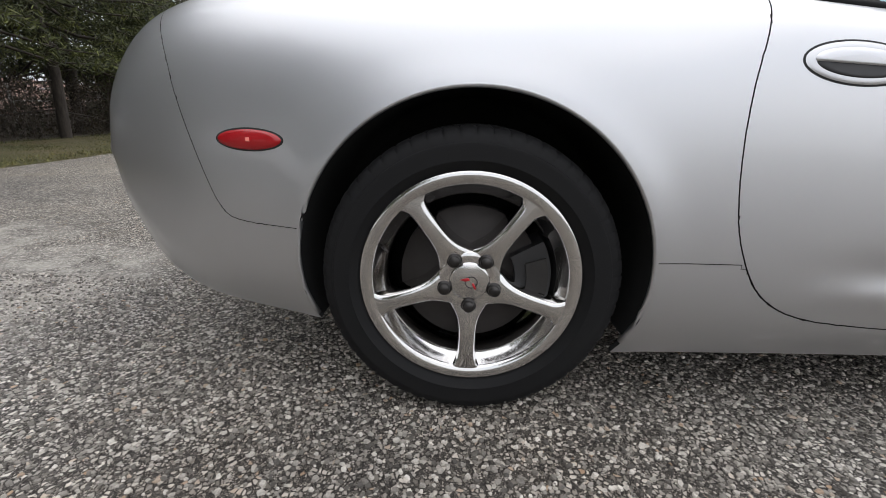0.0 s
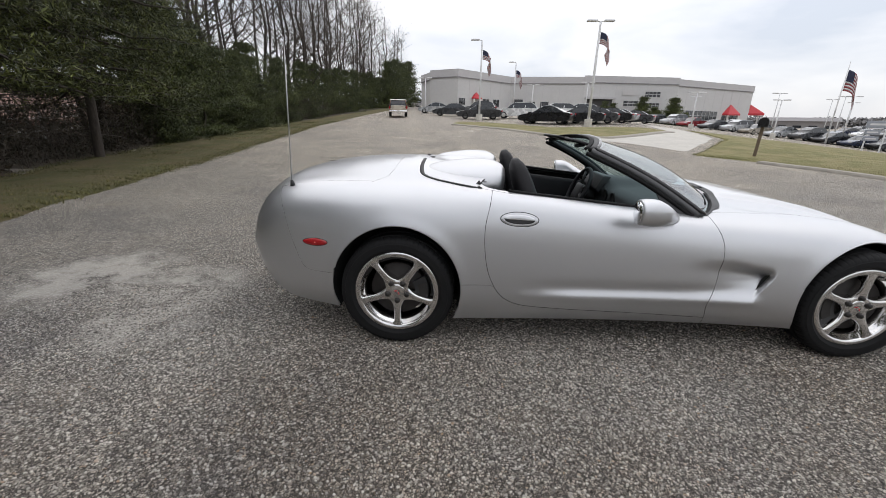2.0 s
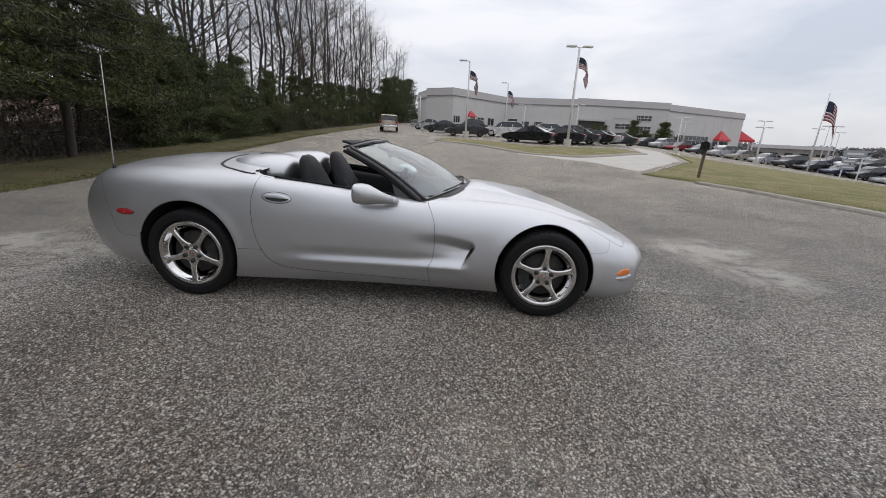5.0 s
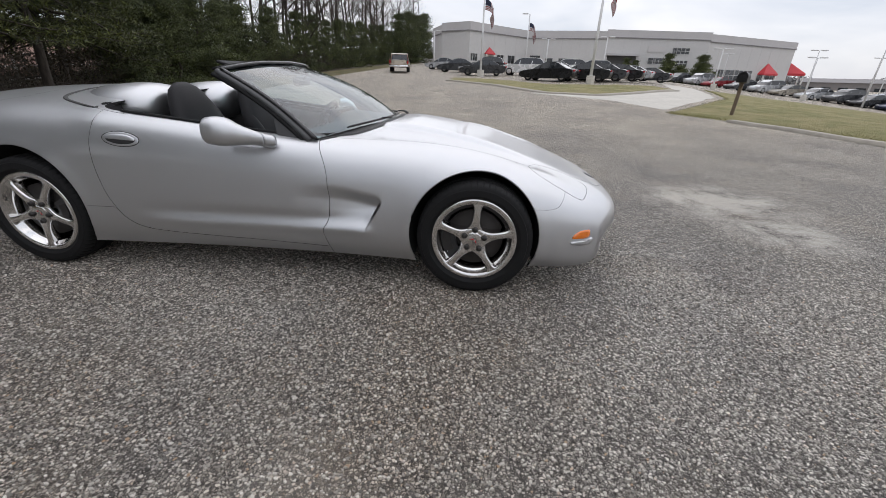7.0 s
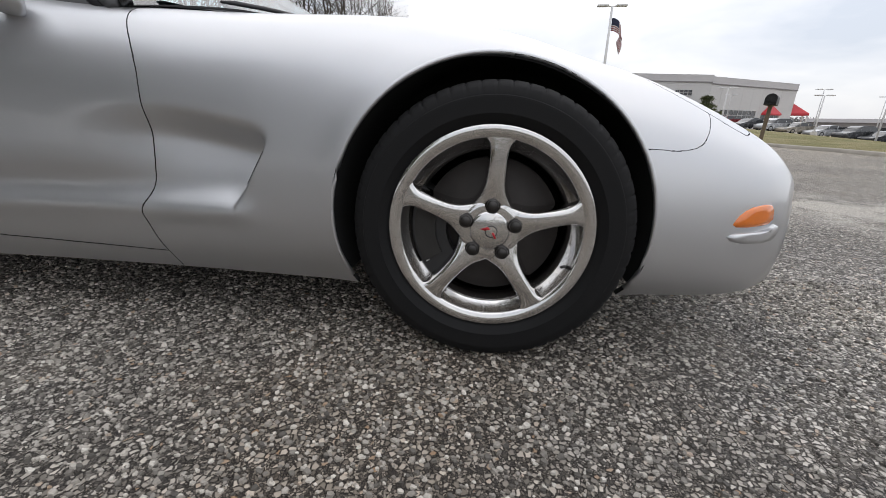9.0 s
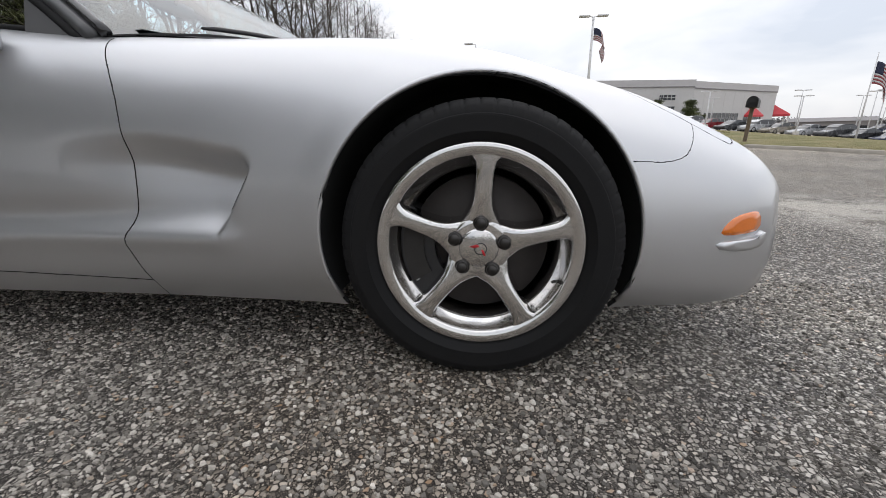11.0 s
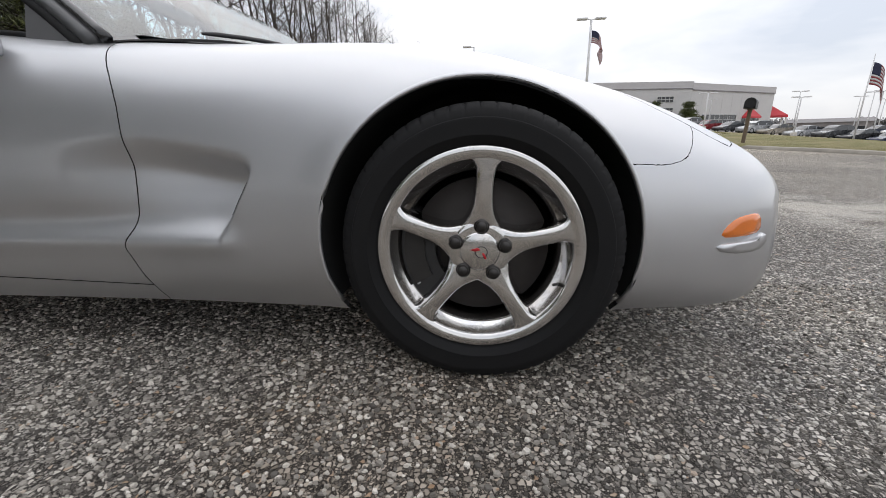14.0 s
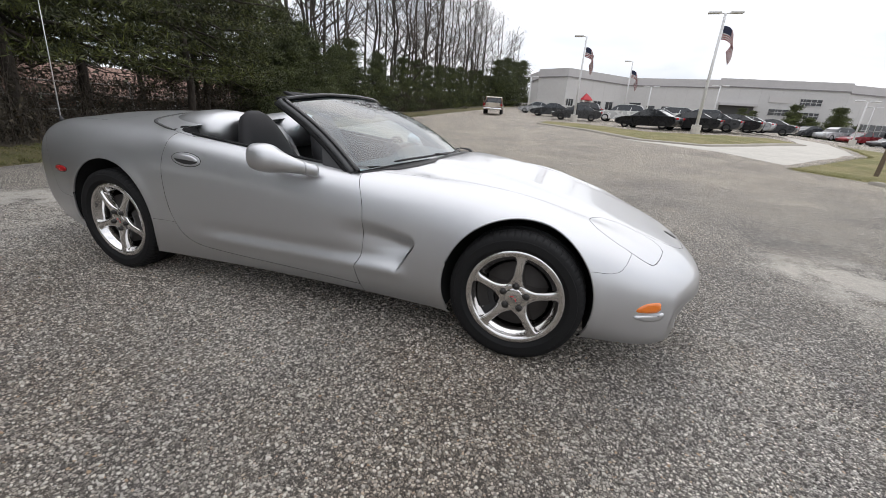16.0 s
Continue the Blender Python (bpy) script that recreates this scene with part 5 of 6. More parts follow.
def leaves_mesh(name, centres, rng, per, spread, size, material, droop=0.0, aspect=0.35):
    """Small leaf blades scattered round many centres."""
    c = np.repeat(np.asarray(centres), per, axis=0)
    n = len(c)
    c = c + rng.normal(0, 1, (n, 3)) * np.asarray(spread)
    d = rng.normal(0, 1, (n, 3))
    d[:, 2] -= droop
    d /= np.linalg.norm(d, axis=1, keepdims=True)
    e = np.cross(d, rng.normal(0, 1, (n, 3)))
    e /= np.linalg.norm(e, axis=1, keepdims=True) + 1e-9
    s = size * (0.5 + rng.random((n, 1)))
    v = np.stack([c - d * s * 0.5, c + e * s * aspect * 0.5, c + d * s * 0.5, c - e * s * aspect * 0.5], 1)
    me = bpy.data.meshes.new(name)
    me.from_pydata(v.reshape(-1, 3).tolist(), [], np.arange(n * 4).reshape(-1, 4).tolist())
    me.materials.append(material)
    return me


def limb(bm, a, b, r0, r1, rng, bends=3, sides=5, sag=0.0, bend=0.045):
    pts = [Vector(a).lerp(Vector(b), q) for q in np.linspace(0, 1, bends + 1)]
    span = (Vector(b) - Vector(a)).length
    for k in range(1, bends):
        pts[k] += Vector(rng.normal(0, bend * span, 3)) + Vector((0, 0, -sag * span * math.sin(math.pi * k / bends)))
    tube(pts, [r0 + (r1 - r0) * q for q in np.linspace(0, 1, bends + 1)], sides, bm, caps=False)
    return pts


def evergreen(name, label, tall, wide, seed, bare=0.18, whorls=15, per=26, material=None, category="tree", size=0.17):
    rng = np.random.default_rng(seed)
    tree = thing(name, label, category, group="trees along the road")
    trunk = bmesh.new()
    limb(trunk, (0, 0, -0.15), (rng.normal(0, 0.15), rng.normal(0, 0.15), tall), 0.021 * tall ** 0.85, 0.015, rng, 6, 9)
    centres = []
    for k in range(whorls):
        q = bare + (1 - bare) * (k + rng.random() * 0.6) / whorls
        z = q * tall
        reach = wide * (1 - q) ** 0.62 * (0.65 + 0.5 * rng.random()) * (0.55 + 0.45 * ease((q - bare) / 0.12 + 0.4)) + 0.10
        for j in range(rng.integers(4, 8)):
            a = rng.random() * 6.283
            far = reach * (0.55 + 0.6 * rng.random())
            tip = (far * math.cos(a), far * math.sin(a), z + far * (0.10 - 0.25 * rng.random()))
            pts = limb(trunk, (0, 0, z - 0.1), tip, 0.016 + 0.012 * far, 0.005, rng, 4, 4, 0.06)
            for p in np.linspace(0.25, 1, max(3, int(far * 4.0))):
                i = p * 4
                b = pts[int(min(3, i))].lerp(pts[int(min(3, i)) + 1], i - int(min(3, i)))
                centres.append(np.array(b) + rng.normal(0, 0.07 + 0.10 * p * far, 3) * (1, 1, 0.55))
    part("trunk", trunk, BARK, tree, "dark rough trunk and limbs")
    crown = new("crown", leaves_mesh("crown", centres, rng, per, (0.17, 0.17, 0.09), size, material or NEEDLE, 0.15, 0.19 if material else 0.085))
    crown.parent = tree
    tagged(crown, "dark green needles")
    return tree


def pine(name, label, tall, wide, seed, bare=0.30, whorls=17, per=30):
    """A pine with a bare lower trunk and flat plumes of needles in open tiers."""
    rng = np.random.default_rng(seed)
    tree = thing(name, label, "tree", group="trees along the road")
    trunk = bmesh.new()
    lean = rng.normal(0, 0.02, 2) * tall
    spine = limb(trunk, (0, 0, -0.15), (lean[0], lean[1], tall), 0.0135 * tall ** 0.9, 0.012, rng, 7, 9, 0.0, 0.008)

    def on_spine(q):
        i = min(6.999, q * 7)
        return spine[int(i)].lerp(spine[int(i) + 1], i - int(i))

    for k in range(9):
        q, a = bare * (0.35 + 0.65 * rng.random()), rng.random() * 6.283
        b = on_spine(q)
        limb(trunk, b, b + Vector((math.cos(a), math.sin(a), -0.15)) * (0.4 + 1.1 * rng.random()), 0.018, 0.005, rng, 3, 4, 0.05)
    centres = []
    for k in range(whorls):
        q = bare + (0.99 - bare) * (k + 0.5 * rng.random()) / whorls
        up = (q - bare) / (1 - bare)
        reach = wide * (0.72 + 0.5 * ease(up / 0.22) * 0.56) * (1 - up ** 1.6) + 0.25
        turn = rng.random() * 6.283
        for j in range(rng.integers(4, 7)):
            a = turn + 6.283 * j / 5.5 + rng.normal(0, 0.22)
            far = reach * (0.55 + 0.55 * rng.random())
            b = on_spine(q)
            rise = far * (-0.26 + 0.58 * up + rng.normal(0, 0.07))
            tip = b + Vector((far * math.cos(a), far * math.sin(a), rise))
            pts = limb(trunk, b, tip, 0.014 + 0.013 * far, 0.005, rng, 4, 4, 0.05, 0.03)
            side = Vector((-math.sin(a), math.cos(a), 0))
            for p in np.arange(0.30, 1.0, 0.34 / max(0.6, far)):
                i = min(3.999, p * 4)
                c = pts[int(i)].lerp(pts[int(i) + 1], i - int(i))
                spread = far * 0.34 * math.sin(math.pi * min(1.0, 0.25 + 0.75 * p)) + 0.10
                for s in (-1, 0, 1):
                    centres.append(np.array(c + side * s * spread * (0.6 + 0.6 * rng.random()) + Vector((math.cos(a), math.sin(a), 0)) * 0.2 * rng.random() + Vector((0, 0, 0.03 + rng.normal(0, 0.04)))))
    part("trunk", trunk, BARK, tree, "dark rough trunk and limbs")
    crown = new("crown", leaves_mesh("crown", centres, rng, per, (0.15, 0.15, 0.05), 0.15, NEEDLE, -0.25, 0.14))
    crown.parent = tree
    tagged(crown, "dark green needles in flat plumes")
    return tree


def bare_tree(name, label, tall, seed, wide=0.32):
    """A leafless tree: a straight leader with steep limbs that fork down to twigs."""
    rng = np.random.default_rng(seed)
    tree = thing(name, label, "tree", group="bare trees behind the road")
    bm, twigs = bmesh.new(), bmesh.new()

    def grow(a, d, length, r, level):
        pts = limb(bm if level < 2 else twigs, a, a + d * length, r, max(0.004, r * (0.30 if level < 2 else 0.45)), rng, 5 if level < 2 else 3, 6 if level < 1 else 4 if level < 2 else 3, 0.0, 0.014 if level < 1 else 0.03)
        if level >= 4:
            return
        n = (rng.integers(11, 15), rng.integers(5, 8), rng.integers(3, 6), rng.integers(2, 4))[level]
        for j in range(n):
            q = (0.14 if level == 0 else 0.16) + 0.82 * (j + rng.random()) / n
            i = min(len(pts) - 1.001, q * (len(pts) - 1))
            at = pts[int(i)].lerp(pts[int(i) + 1], i - int(i))
            ang = rng.random() * 6.283
            out = Vector((math.cos(ang), math.sin(ang), 0))
            nd = (d * 0.55 + out * (wide + 0.42 + 0.08 * level) + Vector((0, 0, 0.16))).normalized()
            grow(at, nd, length * (0.36, 0.50, 0.50, 0.5)[level] * (1.12 - 0.62 * q) * (0.7 + 0.6 * rng.random()), max(0.0045, r * (1 - 0.7 * q) * 0.55), level + 1)

    grow(Vector((0, 0, -0.2)), Vector((rng.normal(0, 0.04), rng.normal(0, 0.04), 1)).normalized(), tall * 0.96, 0.0070 * tall, 0)
    part("trunk", bm, BARK, tree, "grey-brown trunk and limbs")
    part("bare_crown", twigs, TWIG, tree, "fine bare twigs")
    return tree


def place(ob, x, y, turn, scale=1.0, down=0.0):
    return Matrix.Translation(ground_at(x, y, 0.05 - down)) @ Matrix.Rotation(turn, 4, "Z") @ Matrix.Scale(scale, 4)


def put_copies(ob, spots):
    """Stands a thing at the first spot and copies of it at the others."""
    for k, (x, y, turn, s) in enumerate(spots):
        m = place(ob, x, y, turn, s)
        if k == 0:
            ob.matrix_basis = m
            ob.scale = (s, s, s)
        else:
            made = copy_thing(ob, Matrix.Translation(m.translation) @ Matrix.Rotation(turn, 4, "Z"))
            made.scale = (s, s, s)


pine_a = pine("pine_tree", "tall dark green pine with bare lower trunk at the verge", 11.5, 3.3, 11, 0.18, 21, 30)
pine_b = pine("pine_tree", "tall ragged dark green pine with a thick trunk", 10.5, 3.5, 12, 0.19, 19, 30)
pine_c = pine("pine_tree", "dense dark green pine with drooping boughs", 12.0, 3.0, 13, 0.15, 22, 30)
# pines beyond y = -11 stay unseen, added to darken reflections in the car
put_copies(pine_a, [(-10.6, 8.6, 0.3, 1.1), (-9.3, 3.1, 0.6, 1.1), (-8.6, -1.2, 2.2, 0.95), (-12.9, 6.6, 1.1, 1.15), (-8.6, -8.5, 4.0, 1.05), (-9.5, -22, 3.0, 0.9), (-6.4, -15.5, 1.2, 1.15)])
put_copies(pine_b, [(-10.4, 5.2, 0.9, 1.15), (-10.6, 0.7, 3.3, 1.15), (-9.2, -4.6, 5.1, 1.0), (-13.2, 2.0, 1.9, 1.1), (-13.5, -3.5, 0.2, 1.1), (-7.6, -11.8, 2.4, 1.2)])
put_copies(pine_c, [(-12.2, 10.6, 1.4, 1.1), (-13.4, 12.0, 2.9, 1.15), (-11.6, 3.6, 4.3, 1.1), (-12.0, -8.0, 3.0, 1.0), (-10, -14, 0.4, 1.2)])
cedar = evergreen("cedar_tree", "dense low green cedar at the edge of the road", 4.5, 2.1, 21, 0.02, 17, 84, CEDAR, size=0.13)
cedar_b = evergreen("cedar_tree", "broad dark green cedar reaching to the ground", 4.9, 2.3, 22, 0.02, 18, 84, CEDAR, size=0.13)
put_copies(cedar, [(-14.0, 17.6, 1.9, 1.3), (-14.9, 26.5, 3.0, 1.2), (-15.0, 36.0, 4.4, 1.1), (-15.6, 45.0, 0.9, 1.1), (-16.0, 55.0, 2.5, 1.2), (-16.8, 68.0, 5.2, 1.3), (-17.5, 84.0, 1.0, 1.3), (-12.4, 13.9, 4.0, 0.9), (-12.9, 19.0, 0.7, 0.95), (-13.5, 24.0, 2.2, 0.95), (-13.9, 28.5, 5.0, 0.9), (-18.6, 108, 2.0, 1.4), (-18.9, 124, 4.0, 1.5), (-14.6, 80, 1.0, 1.9), (-14.8, 101, 3.4, 2.2)])
put_copies(cedar_b, [(-13.8, 15.0, 1.2, 1.2), (-14.8, 20.5, 2.4, 1.15), (-14.9, 31.0, 0.5, 1.0), (-15.3, 40.5, 3.7, 1.05), (-15.9, 50.0, 4.9, 1.1), (-16.5, 61.0, 1.5, 1.2), (-17.2, 76.0, 2.9, 1.3), (-18.2, 95.0, 0.3, 1.4), (-14.3, 23.5, 5.5, 0.95), (-12.6, 16.6, 3.1, 0.85), (-13.2, 21.6, 4.7, 0.85), (-18.8, 116, 1.1, 1.4), (-19.2, 132, 3.3, 1.5), (-14.7, 90, 2.2, 2.0), (-15.0, 113, 5.0, 2.3)])
bare_a = bare_tree("bare_tree", "tall leafless tree with fine upright twigs", 19.0, 31)
bare_b = bare_tree("bare_tree", "tall leafless tree with a forked trunk", 18.0, 32, 0.30)
bare_c = bare_tree("bare_tree", "slender leafless tree behind the road", 16.5, 33, 0.24)
put_copies(bare_a, [(-14.6, 13.2, 0.0, 0.95), (-16.4, 21.5, 1.3, 1.0), (-17.8, 31, 2.7, 1.0), (-18.4, 41, 4.1, 1.05), (-19, 52, 0.6, 1.1), (-20, 66, 2.2, 1.15), (-19.5, 24, 5.5, 1.0), (-22, 36, 3.2, 1.1), (-17.5, 79, 0.4, 1.0), (-18, 97, 1.9, 1.05), (-18.5, 118, 3.5, 1.1), (-16.2, 46, 2.0, 0.95)])
put_copies(bare_b, [(-15.2, 16.4, 0.5, 1.0), (-17.0, 26.0, 2.1, 1.0), (-17.6, 36, 3.6, 1.05), (-19, 46.5, 5.0, 1.05), (-19.5, 59, 1.0, 1.1), (-16.8, 11.5, 3.9, 0.95), (-20.5, 30, 0.9, 1.05), (-21, 74, 2.0, 1.2), (-17.6, 87, 3.0, 1.0), (-18.2, 107, 5.0, 1.05), (-18.8, 130, 1.4, 1.1), (-16.0, 39, 5.4, 0.95)])
put_copies(bare_c, [(-15.8, 18.9, 0.9, 1.0), (-16.6, 23.8, 2.9, 1.05), (-17.2, 28.6, 4.6, 1.0), (-17.9, 33.6, 0.1, 1.05), (-18.2, 38.4, 1.8, 1.1), (-18.8, 49, 3.3, 1.1), (-13.9, 11.8, 5.9, 0.9), (-21, 20, 2.4, 1.1), (-19.2, 56, 0.7, 1.1), (-16.6, 63, 1.2, 1.05), (-17.0, 70, 4.4, 1.05), (-16.4, 54, 2.9, 1.0), (-17.9, 92, 0.6, 1.1), (-18.4, 112, 2.6, 1.1)])

rng = np.random.default_rng(77)
for kind, far in ((bare_a, 0), (bare_b, 1), (bare_c, 2)):
    for k in range(7):
        y = 24.0 + 11.5 * k + 2.1 * far + 1.5 * rng.random()
        x = -15.6 - 0.055 * (y - 15) - 3.2 * rng.random()
        made = copy_thing(kind, Matrix.Translation(ground_at(x, y)) @ Matrix.Rotation(6.28 * rng.random(), 4, "Z"))
        s = 1.0 + 0.25 * rng.random() + 0.002 * y
        made.scale = (s, s, s)

# thin brush and saplings under the trees
rng = np.random.default_rng(8)
brush = bmesh.new()
for _ in range(3200):
    q = rng.random()
    y = -6 + 56 * q ** 1.4
    edge = np.interp(y, [p[1] for p in TREE_LINE], [p[0] for p in TREE_LINE])
    x = edge - 0.2 - rng.exponential(2.2)
    a, h = rng.random() * 6.283, 0.5 + 2.3 * rng.random() ** 1.3
    p = ground_at(x, y, 0.0)
    limb(brush, p, (p[0] + 0.5 * h * math.cos(a) * rng.random(), p[1] + 0.5 * h * math.sin(a) * rng.random(), p[2] + h), 0.009, 0.003, rng, 3, 3)
tagged(new("brush", mesh_of("brush", brush, TWIG)), "thin leafless brush and saplings under the trees", "brush", kind="stuff")
cent = []
for _ in range(3600):
    y = -6 + 46 * rng.random() ** 1.2
    edge = np.interp(y, [p[1] for p in TREE_LINE], [p[0] for p in TREE_LINE])
    x = edge - 0.3 - rng.exponential(2.5)
    cent.append((x, y, float(grounds(x, y)) + 0.1 + 1.5 * rng.random() ** 2))
tagged(new("undergrowth", leaves_mesh("undergrowth", cent, rng, 26, (0.22, 0.22, 0.13), 0.10, leaf_material("undergrowth_leaves", (0.022, 0.018, 0.010), (0.066, 0.050, 0.028)))), "low brown and green undergrowth at the wood's edge", "undergrowth", kind="stuff")
cent = [(-22 - 14 * rng.random(), -14 + 118 * rng.random(), 0.3 + 3.0 * rng.random() ** 1.5) for _ in range(900)]
tagged(new("far_wood", leaves_mesh("far_wood", cent, rng, 16, (0.9, 0.9, 0.7), 0.42, leaf_material("far_foliage", (0.022, 0.026, 0.014), (0.075, 0.075, 0.040)))), "dim far woodland behind the trees", "woodland", kind="stuff")

# never in view: added behind the camera so the car's sides reflect something dark
cent = [(-40 + 130 * rng.random(), -60 - 14 * rng.random(), 0.3 + 4.2 * rng.random() ** 1.3) for _ in range(1100)]
tagged(new("reflected_wood", leaves_mesh("reflected_wood", cent, rng, 16, (1.4, 1.0, 0.6), 0.5, NEEDLE)), "unseen low dark wood added for reflections in the car", "woodland", kind="stuff")

# ---- the brick house and fence behind the trees ----
BRICK = Mat("red_brick", (0.25, 0.12, 0.09), 0.9)
bt = BRICK.n.new("ShaderNodeTexBrick")
bt.inputs["Color1"].default_value, bt.inputs["Color2"].default_value, bt.inputs["Mortar"].default_value = (0.24, 0.105, 0.075, 1), (0.31, 0.15, 0.11, 1), (0.36, 0.33, 0.30, 1)
bt.inputs["Scale"].default_value, bt.inputs["Mortar Size"].default_value = 4.0, 0.015
turned = BRICK.n.new("ShaderNodeMapping")
turned.inputs["Rotation"].default_value = (0, math.pi / 2, math.pi / 2)
BRICK.l.new(BRICK.co, turned.inputs["Vector"])
BRICK.l.new(turned.outputs["Vector"], bt.inputs["Vector"])
BRICK.color(bt.outputs["Color"])
BRICK = BRICK.m
SHINGLE = plain("brown_shingles", (0.27, 0.17, 0.135), 0.9, vary=0.3, scale=14.0, bump=0.4)
WHITE_TRIM = plain("white_trim", (0.70, 0.69, 0.66), 0.6, vary=0.06)
DARK_GLASS = plain("dark_window_glass", (0.018, 0.021, 0.025), 0.06, vary=0.2, scale=2.0, Coat_Weight=0.5)


def pane_window(parent, at, size, columns, rows, normal_turn, frame_mat, label="dark window with a light frame"):
    """A framed window with panes; local x runs along the wall, -y faces out."""
    w, h = size
    m = Matrix.Translation(at) @ Matrix.Rotation(normal_turn, 4, "Z")
    bm = box((w, 0.10, 0.07), (0, 0, h / 2))
    for a in ((w, 0.10, 0.07), (0, 0, -h / 2)), ((0.07, 0.10, h), (-w / 2, 0, 0)), ((0.07, 0.10, h), (w / 2, 0, 0)):
        box(a[0], a[1], bm=bm)
    for k in range(1, columns):
        box((0.06, 0.07, h), (-w / 2 + w * k / columns, 0, 0), bm=bm)
    for k in range(1, rows):
        box((w, 0.07, 0.06), (0, 0, -h / 2 + h * k / rows), bm=bm)
    win = part("window", moved(bm, m), frame_mat, parent, label, False)
    part("pane", moved(box((w, 0.02, h), (0, 0.03, 0)), m), DARK_GLASS, win, "", False)
    return win


house = thing("brick_house", "low red brick house with a brown roof behind the trees", "house")
HX, HY, HB = -26.0, 21.0, -2.1
part("wall", box((7.0, 16.0, 2.9), (HX - 3.5, HY, HB + 1.45)), BRICK, house, "red brick wall", False)
part("roof", prism([(-4.2, 2.75), (4.2, 2.75), (4.2, 2.95), (0.0, 4.9), (-4.2, 2.95)], 17.0), SHINGLE, house, "brown shingle roof", False).location = (HX - 3.5, HY - 8.5, HB)
for y in (-6, -3, 0.5, 3.5, 6.3):
    pane_window(house, (HX + 0.02, HY + y, HB + 1.6), (1.1, 1.3), 2, 2, radians(90), WHITE_TRIM, "white-framed house window")
fence = thing("rail_fence", "pale galvanised rail fence among the trees", "fence")
FENCE_WOOD = plain("galvanised_rail", (0.40, 0.39, 0.37), 0.6, vary=0.25, scale=20.0)
fp = resample([(-12.0, -12), (-13.0, -3), (-14.6, 4), (-16.2, 10), (-18.0, 18)], 13)
for k in range(13):
    part("fence_post", box((0.09, 0.09, 1.6), ground_at(*fp[k], 0.75), 0.01), FENCE_WOOD, fence, "", False)
for k in range(12):
    for h in (0.45, 0.95, 1.42):
        a, b = ground_at(*fp[k], h), ground_at(*fp[k + 1], h)
        part("fence_rail", tube([a, b], 0.032, 5), FENCE_WOOD, fence)

# ---- the long grey dealership building ----
GREY_WALL = plain("grey_panel_wall", (0.52, 0.51, 0.50), 0.85, vary=0.05, scale=3.0, bump=0.05)
GREY_BAND = plain("grey_parapet", (0.47, 0.455, 0.455), 0.8, vary=0.05, scale=3.0)
GREY_LINE = plain("dark_grey_trim", (0.20, 0.19, 0.19), 0.7)
RED_AWNING = plain("red_awning", (0.50, 0.035, 0.045), 0.6, vary=0.1, scale=8.0)
STEEL_FRAME = plain("pale_window_frame", (0.50, 0.49, 0.48), 0.5)
PALE_SIGN = plain("pale_wall_sign", (0.52, 0.50, 0.49), 0.6, vary=0.03)
CORNERS = {"A": (-7.55, 75.4), "B": (-5.39, 69.7), "C": (-0.67, 66.8), "D": (9.27, 79.0), "E": (23.0, 77.55), "F": (41.3, 79.8), "G": (64.3, 93.2), "H": (80.0, 130.0)}
TOP = {"AB": 8.7, "BC": 9.0, "CD": 9.0, "DE": 9.0, "EF": 9.25, "FG": 9.0, "GH": 9.0}
dealer = thing("dealership_building", "long pale grey flat-roofed dealership with red awnings", "building")
walls = {}
for pair, top in TOP.items():
    (ax, ay), (bx, by) = CORNERS[pair[0]], CORNERS[pair[1]]
    length, turn = math.hypot(bx - ax, by - ay), math.atan2(by - ay, bx - ax)
    m = Matrix.Translation((ax, ay, 0)) @ Matrix.Rotation(turn, 4, "Z")
    walls[pair] = (m, length, turn)
    part("wall", moved(box((length, 0.4, top), (length / 2, 0.2, top / 2)), m), GREY_WALL, dealer, "", False)
    part("parapet", moved(box((length + 0.1, 0.5, 1.15), (length / 2, 0.15, top - 0.57)), m), GREY_BAND, dealer, "grey parapet band", False)
    part("trim_line", moved(box((length, 0.06, 0.16), (length / 2, -0.11, top - 1.22)), m), GREY_LINE, dealer, "", False)
    for k in range(1, int(length / 3.1)):
        part("wall_joint", moved(box((0.05, 0.02, top - 1.3), (k * 3.1, -0.004, (top - 1.3) / 2)), m), GREY_BAND, dealer, "", False)
part("roof", prism([CORNERS[k] for k in "ABCDEFGH"] + [(60, 140), (-7, 120)], 0.3, "z"), GREY_LINE, dealer, "", False).location = (0, 0, 8.2)


def wall_window(pair, u0, z1, u1, z0, columns, rows, mat=None):
    m, _, turn = walls[pair]
    at = m @ Vector(((u0 + u1) / 2, -0.03, (z0 + z1) / 2))
    pane_window(dealer, at, (u1 - u0, z1 - z0), columns, rows, turn, mat or STEEL_FRAME)


for row in (("CD", 0.3, 4.6, 2.0, 3.5, 3, 1), ("CD", 7.0, 4.7, 9.0, 3.4, 2, 1), ("CD", 10.2, 4.75, 12.2, 3.4, 2, 1), ("DE", 0.7, 5.0, 2.6, 3.0, 1, 1), ("DE", 3.5, 4.6, 4.9, 3.2, 1, 1), ("DE", 5.9, 4.6, 7.5, 3.0, 1, 1), ("DE", 8.5, 4.4, 10.2, 2.8, 1, 1), ("DE", 11.4, 3.9, 12.6, 2.2, 1, 1), ("EF", 7.9, 5.0, 10.9, 4.0, 3, 2), ("EF", 12.0, 6.7, 15.1, 5.7, 4, 2), ("EF", 12.3, 4.7, 15.2, 3.7, 4, 2), ("EF", 7.9, 2.9, 9.8, 2.1, 3, 1), ("FG", 3.6, 3.5, 14.5, 0.7, 8, 3)):
    wall_window(*row)
m, _, turn = walls["EF"]
